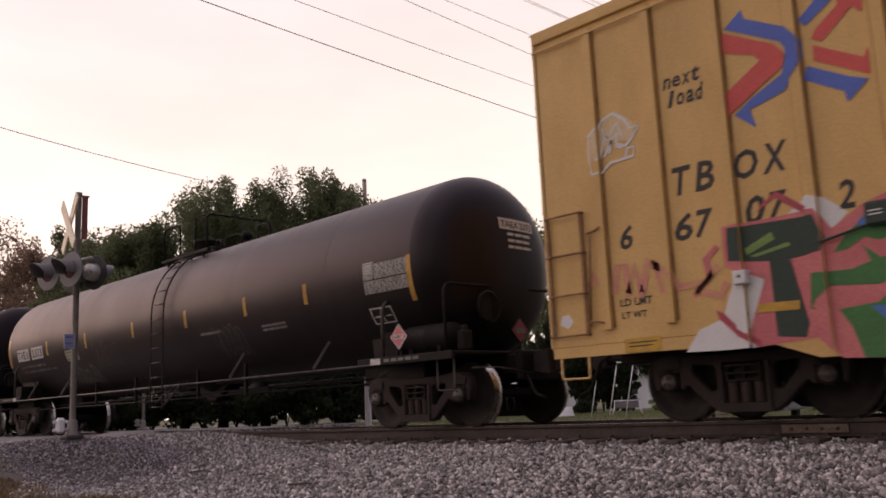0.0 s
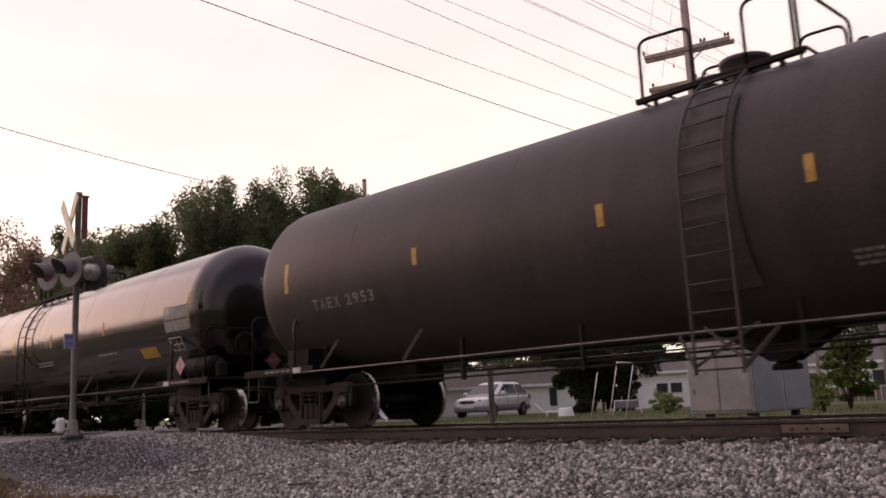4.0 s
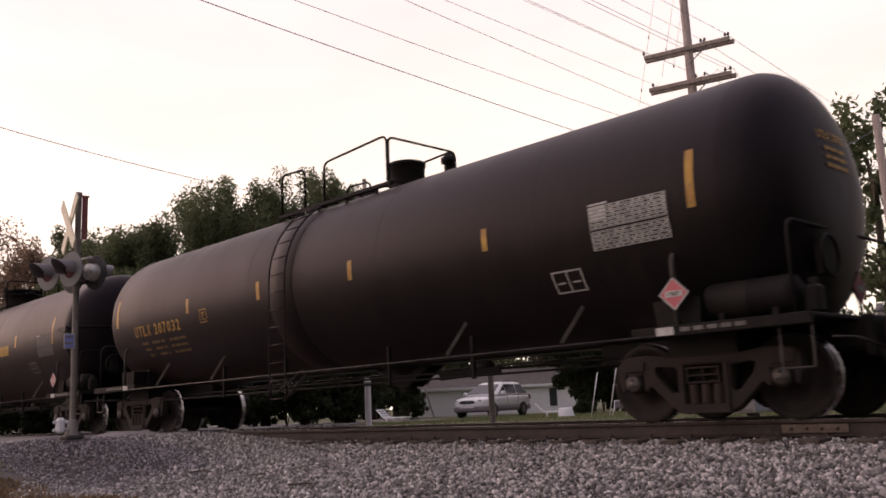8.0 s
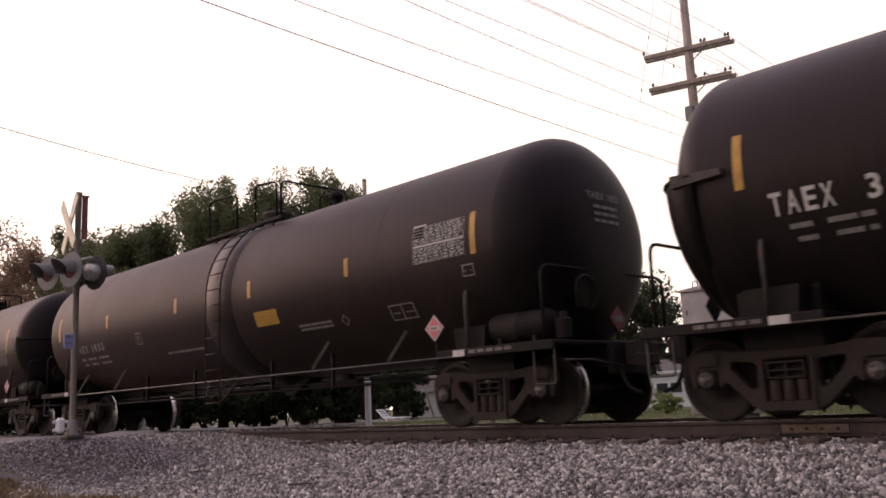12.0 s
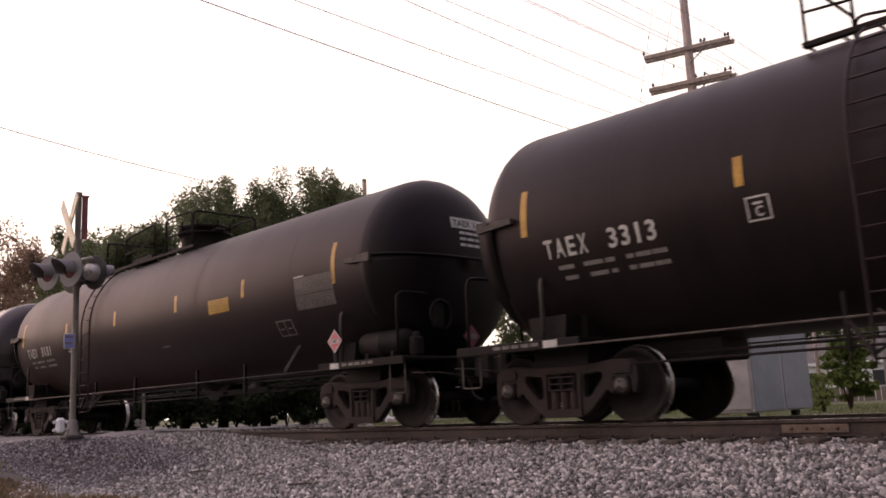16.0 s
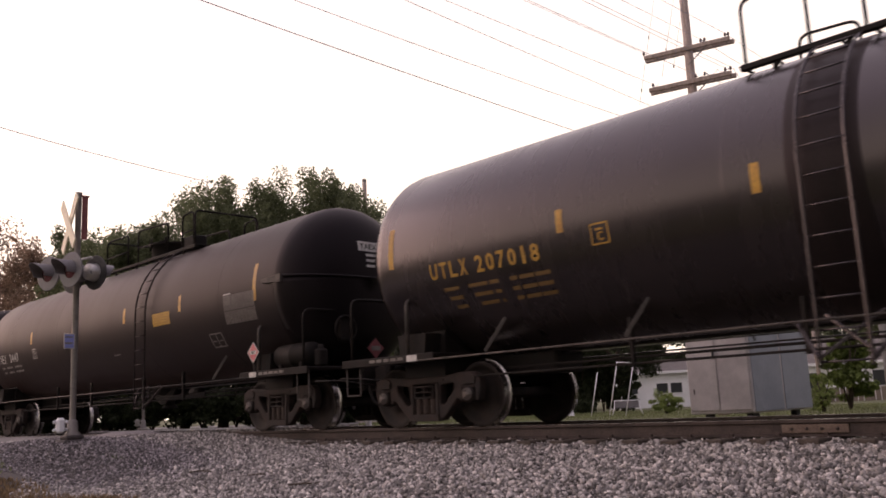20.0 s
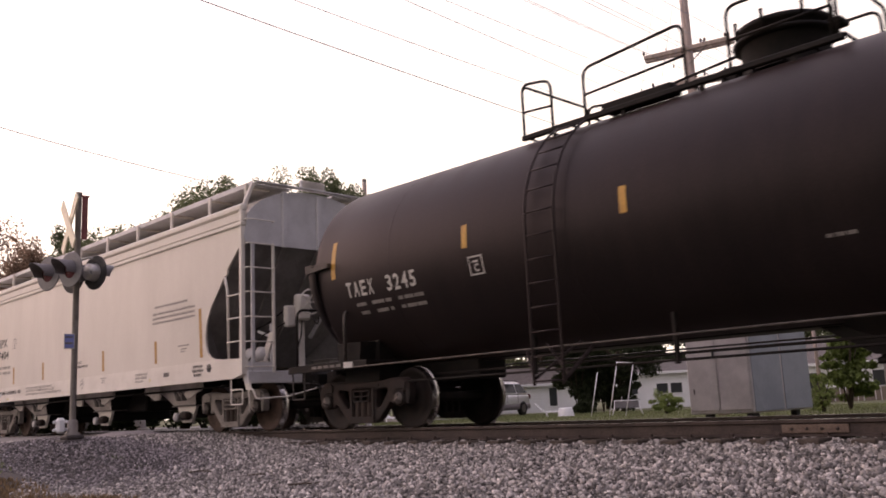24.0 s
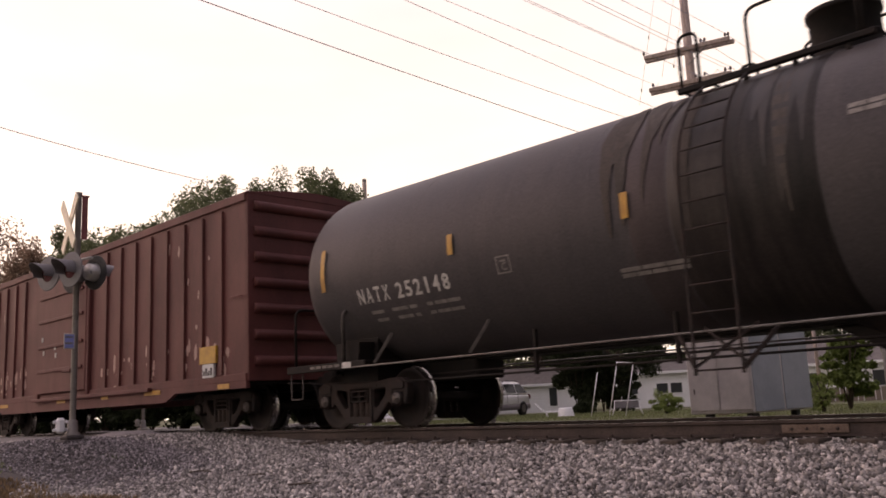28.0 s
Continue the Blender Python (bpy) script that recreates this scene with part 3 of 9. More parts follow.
def sideframe_geo():
    """A cast side frame: arched top member, slanting lower members, two rounded openings and the spring window."""
    right = [(0.0, 0.095), (0.29, 0.095), (0.40, 0.15), (0.685, 0.42), (0.735, 0.36), (0.775, 0.37), (0.78, 0.585), (1.02, 0.585), (1.025, 0.37), (1.075, 0.36), (1.125, 0.52), (1.115, 0.68), (1.0, 0.765), (0.74, 0.775), (0.48, 0.74)]
    outer = right + [(0.0, 0.735)] + [(-x, z) for x, z in right[:0:-1]]
    hole = [(0.325, 0.61), (0.61, 0.635), (0.615, 0.555), (0.40, 0.325), (0.325, 0.34)]
    window = [(-0.235, 0.20), (-0.235, 0.63), (0.235, 0.63), (0.235, 0.20)]
    g = casting([rounded(outer, 0.05), rounded(hole, 0.06), rounded([(-x, z) for x, z in hole[::-1]], 0.06), rounded(window, 0.02)], -0.07, 0.07)
    for s in (-1, 1):
        g.prism([(s * 0.245, 0.19), (s * 0.29, 0.19), (s * 0.30, 0.64), (s * 0.245, 0.64)], -0.09, 0.09)
        g.prism([(s * 0.76, 0.60), (s * 1.04, 0.60), (s * 1.06, 0.70), (s * 0.96, 0.745), (s * 0.82, 0.745), (s * 0.74, 0.70)], -0.095, 0.0)
    g.prism([(-0.31, 0.105), (0.31, 0.105), (0.29, 0.20), (-0.29, 0.20)], -0.11, 0.11)
    g.prism([(-0.42, 0.655), (0.42, 0.655), (0.40, 0.70), (-0.40, 0.70)], -0.085, 0.0)
    return g


SIDEFRAME = {}
for key, m_ in (("rust", M_RUST), ("grey", M_TRUCKGREY)):
    SIDEFRAME[key] = sideframe_geo().mesh("side_frame", m_)


def spring_mesh():
    prof = []
    for i in range(13):
        prof.append((0.20 + i * 0.0185, 0.070 if i % 2 else 0.052))
    return Geo().lathe(prof, axis="z", seg=12).mesh("spring", M_SPRING)


M_SPRING = mat("rusty_spring_steel", (0.030, 0.018, 0.014), 0.75, 0.0, 0.3, 5.0, 60.0, 0.2, (0.052, 0.031, 0.024), 0.45)
SPRING = spring_mesh()


def bolster_geo():
    """The cross beam of a truck; its ends show two dark pockets between ribs."""
    g = Geo().box(-0.19, 0.19, -1.0, 1.0, 0.43, 0.60, 0.02).box(-0.14, 0.14, -0.95, 0.95, 0.60, 0.72, 0.03)
    for s in (-1, 1):
        for z0, z1 in ((0.425, 0.45), (0.505, 0.525), (0.585, 0.61)):
            g.box(-0.205, 0.205, s * 0.99, s * 1.10, z0, z1, 0.006)
        for x0, x1 in ((-0.205, -0.18), (-0.012, 0.012), (0.18, 0.205)):
            g.box(x0, x1, s * 0.99, s * 1.095, 0.43, 0.605, 0.006)
    return g


BOLSTER = {}
for key, m_ in (("rust", M_RUST), ("grey", M_TRUCKGREY)):
    BOLSTER[key] = bolster_geo().mesh("bolster", m_)
SHOE = Geo().box(-0.05, 0.05, -0.06, 0.06, 0.30, 0.62, 0.02).beam((0, 0, 0.45), (-0.2, 0, 0.40), 0.05, 0.06).mesh("brake_shoe", M_FRAME)
ADAPTER = Geo().box(-0.115, 0.115, -0.08, 0.08, 0.545, 0.588, 0.012).mesh("bearing_adapter", M_RUST)
ROD = Geo().tube([(-0.62, 0, 0.33), (0.62, 0, 0.33)], 0.02, 6).mesh("brake_rod", M_FRAME)


def trucks(car, offset, style="rust"):
    """Two four-wheel trucks: side frames, springs, bolster, brake shoes and wheelsets."""
    for end in (-1, 1):
        cx = end * offset
        bol = part("bolster", BOLSTER[style], None, car)
        bol.location.x = cx
        rod = part("brake_rod", ROD, None, bol)
        rod.location.y = -0.5
        for side in (-1, 1):
            sf = part("side_frame", SIDEFRAME[style], None, car)
            sf.matrix_basis = pose(cx, side * 1.0, 0, 0, 0, 0 if side < 0 else 180)
            for k in (-0.15, 0.0, 0.15):
                sp = part("spring", SPRING, None, sf)
                sp.location = (k, -0.02, 0)
            for k in (-0.9, 0.9):
                ad = part("bearing_adapter", ADAPTER, None, sf)
                ad.location = (k, 0, 0)
                if side < 0:
                    sh = part("brake_shoe", SHOE, None, sf)
                    sh.location = (k - math.copysign(0.55, k), 0.26, 0)
        for k in (-0.9, 0.9):
            ws = part("wheelset", AXLE, None, car)
            for side in (-1, 1):
                turn = 0 if side < 0 else 180
                for nm, me, y in (("wheel", DISC[style], 0.755), ("tread", TREAD, 0.755), ("bearing_cap", CAP, 1.10)):
                    w = part(nm, me, None, ws)
                    w.matrix_basis = pose(0, side * y, 0, 0, 0, turn)
            WHEELSETS.append((ws, (cx + k, 0, WHEEL_R)))
            ws.location = WHEELSETS[-1][1]


COUPLER = Geo()
COUPLER.box(0, 0.55, -0.075, 0.075, 0.80, 0.95, 0.02)
COUPLER.prism([(0.5, 0.74), (0.78, 0.70), (0.78, 1.05), (0.5, 1.0)], -0.15, 0.11)
COUPLER.box(0.70, 0.84, -0.02, 0.13, 0.72, 1.02, 0.03)
COUPLER = COUPLER.mesh("coupler", M_RUST)
HOSE = Geo().tube(bend([(0, 0, 0.85), (0.16, 0, 0.80), (0.34, 0, 0.42), (0.52, 0, 0.36)], 0.2, 6), 0.028, 8).mesh("air_hose", M_FRAME)


def couplers(car, face):
    """A coupler and a sagging air hose at both ends; face: where the knuckles meet."""
    for end in (-1, 1):
        c = part("coupler", COUPLER, None, car)
        c.matrix_basis = pose(end * (face - 0.80), 0, 0, 0, 0, 0 if end > 0 else 180)
        h = part("air_hose", HOSE, None, car)
        h.matrix_basis = pose(end * (face - 0.52), -0.30, 0, 0, 0, 0 if end > 0 else 180)


# what all tank cars share: the girth
TR, TZ = 1.53, 2.50
TOP_Y = 0.78   # half width of the walkway on top
TOP_Z = 3.90   # its floor


def girth(radius, middle):
    """Sets the tank's radius and the height of its axis for the cars built next."""
    global TR, TZ, TOP_Z
    TR, TZ, TOP_Z = radius, middle, radius + middle - 0.13


def wrap(g, u, z, proud=0.004, tilt=0.0):
    """Lays flat writing (x along the car, y up) on the tank's near side, its origin at u along and z high."""
    a0 = math.asin(max(-0.98, min(0.98, (z - TZ) / TR)))

    def on(x, y, h):
        a = a0 + (y + x * tilt) / TR
        r = TR + proud + h
        return (u + x, -r * math.cos(a), TZ + r * math.sin(a))
    return Geo().join(g, on)


FULL = 0.86   # how full the leading dome's shoulder is; 1 is a true ellipse


def tank_shell(half, cap, tail):
    """Profiles of the rear dome, the barrel and the leading dome."""
    n = 12
    body = [(-tail + cap + (half + tail - 2 * cap) * i / 10, TR) for i in range(1, 10)]
    left = [(-tail + cap * (1 - math.sin(math.pi / 2 * (1 - i / n))), TR * math.sin(math.pi / 2 * i / n)) for i in range(n + 1)]
    p = FULL
    right = [(half - cap * (1 - math.sin(math.pi / 2 * i / n) ** p), TR * max(0.0, math.cos(math.pi / 2 * i / n)) ** p) for i in range(n + 1)]
    right[-1] = (half, 0.0)
    return left, body, right


def tank_body(car, half, paint, seams, cap=0.72, tail=None):
    left, body, right = tank_shell(half, cap, tail or half)
    # each car's own copy, with its leading dome's shade painted in
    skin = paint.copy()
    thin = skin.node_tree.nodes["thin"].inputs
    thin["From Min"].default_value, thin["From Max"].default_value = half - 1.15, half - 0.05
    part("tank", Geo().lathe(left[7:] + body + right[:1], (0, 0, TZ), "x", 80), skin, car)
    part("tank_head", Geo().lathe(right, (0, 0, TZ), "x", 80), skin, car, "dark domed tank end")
    part("tank_head", Geo().lathe(left[:8], (0, 0, TZ), "x", 80), skin, car)
    for s in seams:
        part("weld_seam", Geo().lathe([(s - 0.012, TR - 0.002), (s - 0.006, TR + 0.0025), (s + 0.006, TR + 0.0025), (s + 0.012, TR - 0.002)], (0, 0, TZ), "x", 80), paint, car)


def stripe(car, x, z0, z1, w=0.10, material=M_YELLOW, proud=0.004):
    """A reflective strip on the tank's side from z0 up to z1."""
    a = TR * (math.asin(max(-0.99, min(0.99, (z1 - TZ) / TR))) - math.asin(max(-0.99, min(0.99, (z0 - TZ) / TR))))
    part("reflector", wrap(strip(-w / 2, w / 2, 0, a, 1, 6), x, z0, proud), material, car)


def data_panel(car, x0, x1, z0, z1, rng, ink=M_WHITE, solid=True):
    """The stencilled table of test dates: frame, rows and columns of bars."""
    a = TR * (math.asin((z1 - TZ) / TR) - math.asin((z0 - TZ) / TR))
    w = x1 - x0
    plate = part("data_panel", wrap(strip(0, w, 0, a, 4, 6), x0, z0, 0.004), (M_WHITE if ink is M_WHITE else M_PANEL) if solid else M_FRAME, car, "pale stencilled table of test dates" if solid else "dark table of test dates ruled in white")
    g = Geo()
    rows = 12
    ph = a / rows
    for i in range(rows):
        y = a - (i + 0.5) * ph
        if i == 6:
            g.join(strip(w * 0.01, w * 0.99, y - ph * 0.25, y + ph * 0.25, 4, 1))
            continue
        x = w * (0.24 if i < 4 else 0.03)
        while x < w - 0.05:
            d = min(rng.uniform(0.03, 0.10), w - 0.02 - x)
            g.join(strip(x, x + d, y - ph * 0.17, y + ph * 0.17, 1, 1))
            x += d + rng.uniform(0.02, 0.05)
    for i in range(rows + 1):
        g.join(strip(0, w, i * ph - 0.0025, i * ph + 0.0025, 4, 1))
    for i in range(5):
        g.join(strip(w * i / 4 - 0.003, w * i / 4 + 0.003, 0, a, 1, 4))
    part("fine_print", wrap(g, x0, z0, 0.008), (M_FRAME if ink is M_WHITE else M_PIPE) if solid else ink, plate, kind="stuff")
    part("fine_print", wrap(strip(0, w * 0.26, a + ph * 0.25, a + ph * 0.8, 2, 1), x0, z0, 0.006), M_WHITE, car, kind="stuff")


def frame_box(car, x, z, w, h, ink=M_WHITE, cells=2):
    g = Geo()
    t = 0.022
    for y in (0, h - t):
        g.join(strip(0, w, y, y + t, 2, 1))
    for i in range(cells + 1):
        g.join(strip(i * (w - t) / cells, i * (w - t) / cells + t, 0, h, 1, 3))
    g.join(strip(w * 0.12, w * 0.38, h * 0.42, h * 0.5))
    g.join(strip(w * 0.62, w * 0.88, h * 0.42, h * 0.5))
    part("stencil_box", wrap(g, x, z, 0.006), ink, car, kind="stuff")


def clearance_box(car, x, z, ink=M_WHITE, s=0.26):
    g = Geo()
    t = 0.02
    for y in (0, s - t):
        g.join(strip(0, s, y, y + t))
    for i in (0, s - t):
        g.join(strip(i, i + t, 0, s))
    g.join(strip(s * 0.3, s * 0.7, s * 0.66, s * 0.76))
    g.join(widen(letters("C", 0.12), 0.085, 0.11), lambda a, b, c: (a + s * 0.36, b + s * 0.17, c))
    part("stencil_box", wrap(g, x, z, 0.006), ink, car, kind="stuff")


def label_plate(car, x, z, w, h, rng):
    p = part("warning_label", wrap(strip(0, w, 0, h, 3, 3), x, z, 0.005), M_YLABEL, car, "yellow warning label")
    part("fine_print", wrap(bars(w * 0.8, 4, h * 0.2, h * 0.09, rng, 0.5, 3).map(lambda a, b, c: (a + w * 0.1, b + h * 0.86, c)), x, z, 0.009), M_GOLD, p, kind="stuff")


def placard(car, x, z, y=-1.48, faded=False):
    """A diamond placard standing in its holder."""
    h = part("placard_holder", Geo().prism([(x, z - 0.20), (x + 0.20, z), (x, z + 0.20), (x - 0.20, z)], y, y + 0.02).box(x - 0.02, x + 0.02, y + 0.02, y + 0.06, 1.02, z), M_FRAME if not faded else M_PIPE, car)
    if faded:
        part("placard", Geo().prism([(x, z - 0.165), (x + 0.165, z), (x, z + 0.165), (x - 0.165, z)], y - 0.006, y), M_PIPE, h, "blank grimy placard")
        return
    part("placard", Geo().prism([(x, z - 0.165), (x + 0.165, z), (x, z + 0.165), (x - 0.165, z)], y - 0.006, y), M_REDPL, h, "red diamond placard")
    part("placard_border", Geo().prism([(x, z + 0.185), (x + 0.185, z), (x + 0.165, z), (x, z + 0.165)], y - 0.008, y).prism([(x, z + 0.185), (x - 0.185, z), (x - 0.165, z), (x, z + 0.165)], y - 0.008, y)
         .prism([(x, z - 0.185), (x + 0.185, z), (x + 0.165, z), (x, z - 0.165)], y - 0.008, y).prism([(x, z - 0.185), (x - 0.185, z), (x - 0.165, z), (x, z - 0.165)], y - 0.008, y), M_WHITE, h)
    part("placard_number", Geo().join(widen(letters("1987", 0.1), 0.14, 0.045), lambda a, b, c: (x - 0.07 + a, y - 0.0135, z - 0.0225 + b)), M_DARKINK, h, kind="stuff")
    part("number_panel", Geo().box(x - 0.105, x + 0.105, y - 0.012, y - 0.006, z - 0.034, z + 0.034, 0.002), M_WHITE, h)


END_PLACARD = (0.08, 1.37)


def end_gear(car, half, face, brake=True, shield=None):
    """Stub sills, end platforms, their bent hand rails, the brake reservoir and the bolster saddles."""
    for end in (-1, 1):
        s = end
        part("stub_sill", Geo().box(s * (half - 3.2), s * (face - 0.30), -0.32, 0.32, 0.70, 1.02, 0.03).box(s * (face - 0.42), s * (face - 0.30), -0.42, 0.42, 0.62, 1.05, 0.02), M_FRAME, car)
        part("saddle", Geo().prism([(s * (half - 1.75), 0.74), (s * (half - 0.9), 0.74), (s * (half - 0.85), 1.7), (s * (half - 1.8), 1.7)], -1.05, 1.05).prism([(s * (half - 1.65), 0.95), (s * (half - 1.15), 0.95), (s * (half - 1.1), 1.35), (s * (half - 1.7), 1.35)], -1.36, 1.36), M_FRAME, car)
        plat = part("end_platform", Geo().box(s * (half - 1.95), s * (half + 0.12), -1.45, 1.45, 1.005, 1.055, 0.012).box(s * (half - 1.95), s * (half + 0.12), -1.47, -1.42, 0.94, 1.06, 0.01), M_FRAME, car)
        part("edge_reflector", Geo().box(s * (half - 1.62), s * (half - 1.40), -1.478, -1.471, 0.955, 1.045, 0.002), M_WHITE, plat, "white reflector on the platform's edge")
        note = Geo()
        for k in range(5):
            note.box(s * (half - 1.32) + s * 0.16 * k, s * (half - 1.32) + s * (0.16 * k + 0.12), -1.476, -1.471, 0.985, 1.03, 0.001)
        part("fine_print", note, M_BARPALE, plat, kind="stuff")
        hx = s * (half - 0.06)
        rail = bend([(hx, -1.40, 1.05), (hx, -1.40, 2.02), (hx, 1.40, 2.02), (hx, 1.40, 1.05)], 0.16, 5)
        part("end_handrail", Geo().tube(rail, 0.022, 8), M_FRAME, car)
        post = bend([(s * (half - 1.38), -1.42, 1.05), (s * (half - 1.38), -1.42, 1.80), (s * (half - 1.38), -1.30, 1.92)], 0.08)
        part("grab_post", Geo().tube(post, 0.03, 8), M_PIPE, car)
        part("step", Geo().tube(bend([(s * (half - 0.25), -1.40, 1.0), (s * (half - 0.25), -1.40, 0.52), (s * (half + 0.08), -1.40, 0.52), (s * (half + 0.08), -1.40, 1.0)], 0.04), 0.014, 6), M_PIPE, car)
        part("cut_lever", Geo().tube(bend([(s * (face - 0.34), -1.38, 0.80), (s * (face - 0.30), -0.9, 0.80), (s * (face - 0.30), -0.2, 0.72)], 0.05), 0.012, 6), M_PIPE, car)
        ex = s * (half + 0.02)
        eh = part("placard_holder", Geo().join(Geo().prism([(0, -0.2), (0.2, 0), (0, 0.2), (-0.2, 0)], -0.01, 0.01), lambda a, b, c: (ex + b, END_PLACARD[0] + a, END_PLACARD[1] + c)).box(ex - 0.015, ex + 0.015, END_PLACARD[0] - 0.02, END_PLACARD[0] + 0.02, 1.03, END_PLACARD[1] - 0.1), M_FRAME, car)
        part("placard", Geo().join(Geo().prism([(0, -0.18), (0.18, 0), (0, 0.18), (-0.18, 0)], 0.0, 0.006), lambda a, b, c: (ex + s * (0.012 + b), END_PLACARD[0] + a, END_PLACARD[1] + c)), M_DIMRED, eh, "dim red diamond placard")
        part("number_panel", Geo().box(ex + s * 0.02, ex + s * 0.026, END_PLACARD[0] - 0.10, END_PLACARD[0] + 0.10, END_PLACARD[1] - 0.04, END_PLACARD[1] + 0.04, 0.001), M_PANEL, eh)
    if brake:
        r = part("brake_reservoir", Geo().lathe([(half - 1.15, 0.0), (half - 1.14, 0.12), (half - 1.10, 0.19), (half - 1.04, 0.21), (half - 0.62, 0.21), (half - 0.61, 0.216), (half - 0.59, 0.216), (half - 0.58, 0.21), (half - 0.2, 0.21), (half - 0.14, 0.19), (half - 0.10, 0.12), (half - 0.09, 0.0)], (0, -1.12, 1.28), "x", 24), M_FRAME, car, "black brake reservoir")
        for bx_ in (half - 0.95, half - 0.35):
            part("bracket", Geo().box(bx_, bx_ + 0.07, -1.3, -0.95, 1.05, 1.15), M_FRAME, r)
        part("valve_block", Geo().box(half - 0.06, half + 0.10, -1.2, -1.0, 1.06, 1.35, 0.03).lathe([(1.35, 0.05), (1.42, 0.05), (1.43, 0.0)], (half + 0.02, -1.1, 0), "z", 10), M_FRAME, car)
        part("hand_brake", Geo().lathe([(half - 0.02, 0.22), (half, 0.25), (half + 0.02, 0.22)], (0, -0.55, 1.7), "x", 24).box(half - 0.12, half - 0.02, -0.65, -0.45, 1.5, 1.9), M_FRAME, car)
    if shield:
        full = half
        for end in (-1, 1):
            half = full - (shield if end < 0 else 0.0)
            g = Geo()
            seg = 40
            verts, faces = [], []
            top = TZ + 0.14
            for i in range(13):
                rr = (TR + 0.06) * math.sin(math.pi / 2 * i / 12) ** FULL
                xx = half + 0.07 - 0.74 * (1 - max(0.0, math.cos(math.pi / 2 * i / 12)) ** FULL)
                for k in range(seg + 1):
                    a = math.pi + math.pi * k / seg
                    verts.append((end * xx, rr * math.cos(a), min(top, TZ + 0.12 + rr * math.sin(a))))
            for i in range(12):
                for k in range(seg):
                    q = (i * (seg + 1) + k, (i + 1) * (seg + 1) + k, (i + 1) * (seg + 1) + k + 1, i * (seg + 1) + k + 1)
                    faces.append(q if end > 0 else q[::-1])
            g.add(verts, faces, True)
            rim = [(end * (half + 0.07 - 0.74 * (1 - max(0.0, 1 - min(1, abs(y) / (TR + 0.06)) ** (2 / FULL)) ** (FULL / 2))) + end * 0.01, y, TZ + 0.12) for y in [(TR + 0.06) * math.sin(math.pi / 2 * k / 16) for k in range(-16, 17)]]
            g.tube(rim, 0.022, 8)
            hs = part("head_shield", g, M_HEAD, car, "half-height steel shield over the tank end")
            hs.modifiers.new("thick", "SOLIDIFY").thickness = 0.02
            for s in (-1, 1):
                part("shield_tab", Geo().prism([(end * (half - 1.02), TZ + 0.06), (end * (half - 0.42), TZ + 0.02), (end * (half - 0.42), TZ + 0.16), (end * (half - 1.02), TZ + 0.13)], s * (TR - 0.06), s * (TR + 0.075)), M_PIPE, hs)


def ladder_geo(x0, x1, bottom, girth_top, proud=0.09, pitch=0.30):
    """Stiles that hug the tank's girth and hang down straight below it, and round rungs."""
    def at(s):
        # s: metres along the ladder from the belly line upward; below the middle it hangs straight down
        if s < 0:
            return (-(TR + proud), TZ + s)
        a = s / (TR + proud)
        return (-(TR + proud) * math.cos(a), TZ + (TR + proud) * math.sin(a))
    top = girth_top * (TR + proud)
    low = bottom - TZ
    out = []
    for x in (x0, x1):
        pts = [(x, *at(low + (top - low) * i / 18)) for i in range(19)]
        out.append(Geo().tube(pts, 0.018, 6))
    rungs = []
    s = low + 0.05
    while s < top:
        y, z = at(s)
        rungs.append(Geo().tube([(x0, y, z), (x1, y, z)], 0.012, 6))
        s += pitch
    return out, rungs


def ladder(car, x0, x1, bottom=0.5, girth_top=1.05, material=M_FRAME):
    stiles, rungs = ladder_geo(x0, x1, bottom, girth_top)
    lad = part("ladder", stiles[0].join(stiles[1]), material, car)
    for g in rungs:
        part("rung", g, material, lad)
    part("ladder_brace", Geo().beam((x0 - 0.3, -TR * 0.9, 0.95), (x0, -(TR + 0.08), 0.55), 0.03, 0.05).beam((x1 + 0.3, -TR * 0.9, 0.95), (x1, -(TR + 0.08), 0.55), 0.03, 0.05).beam((x0 - 0.05, -(TR + 0.02), 0.58), (x1 + 0.05, -(TR - 0.25), 1.02), 0.02, 0.035).beam((x1 + 0.05, -(TR + 0.02), 0.58), (x0 - 0.05, -(TR - 0.25), 1.02), 0.02, 0.035), material, lad)


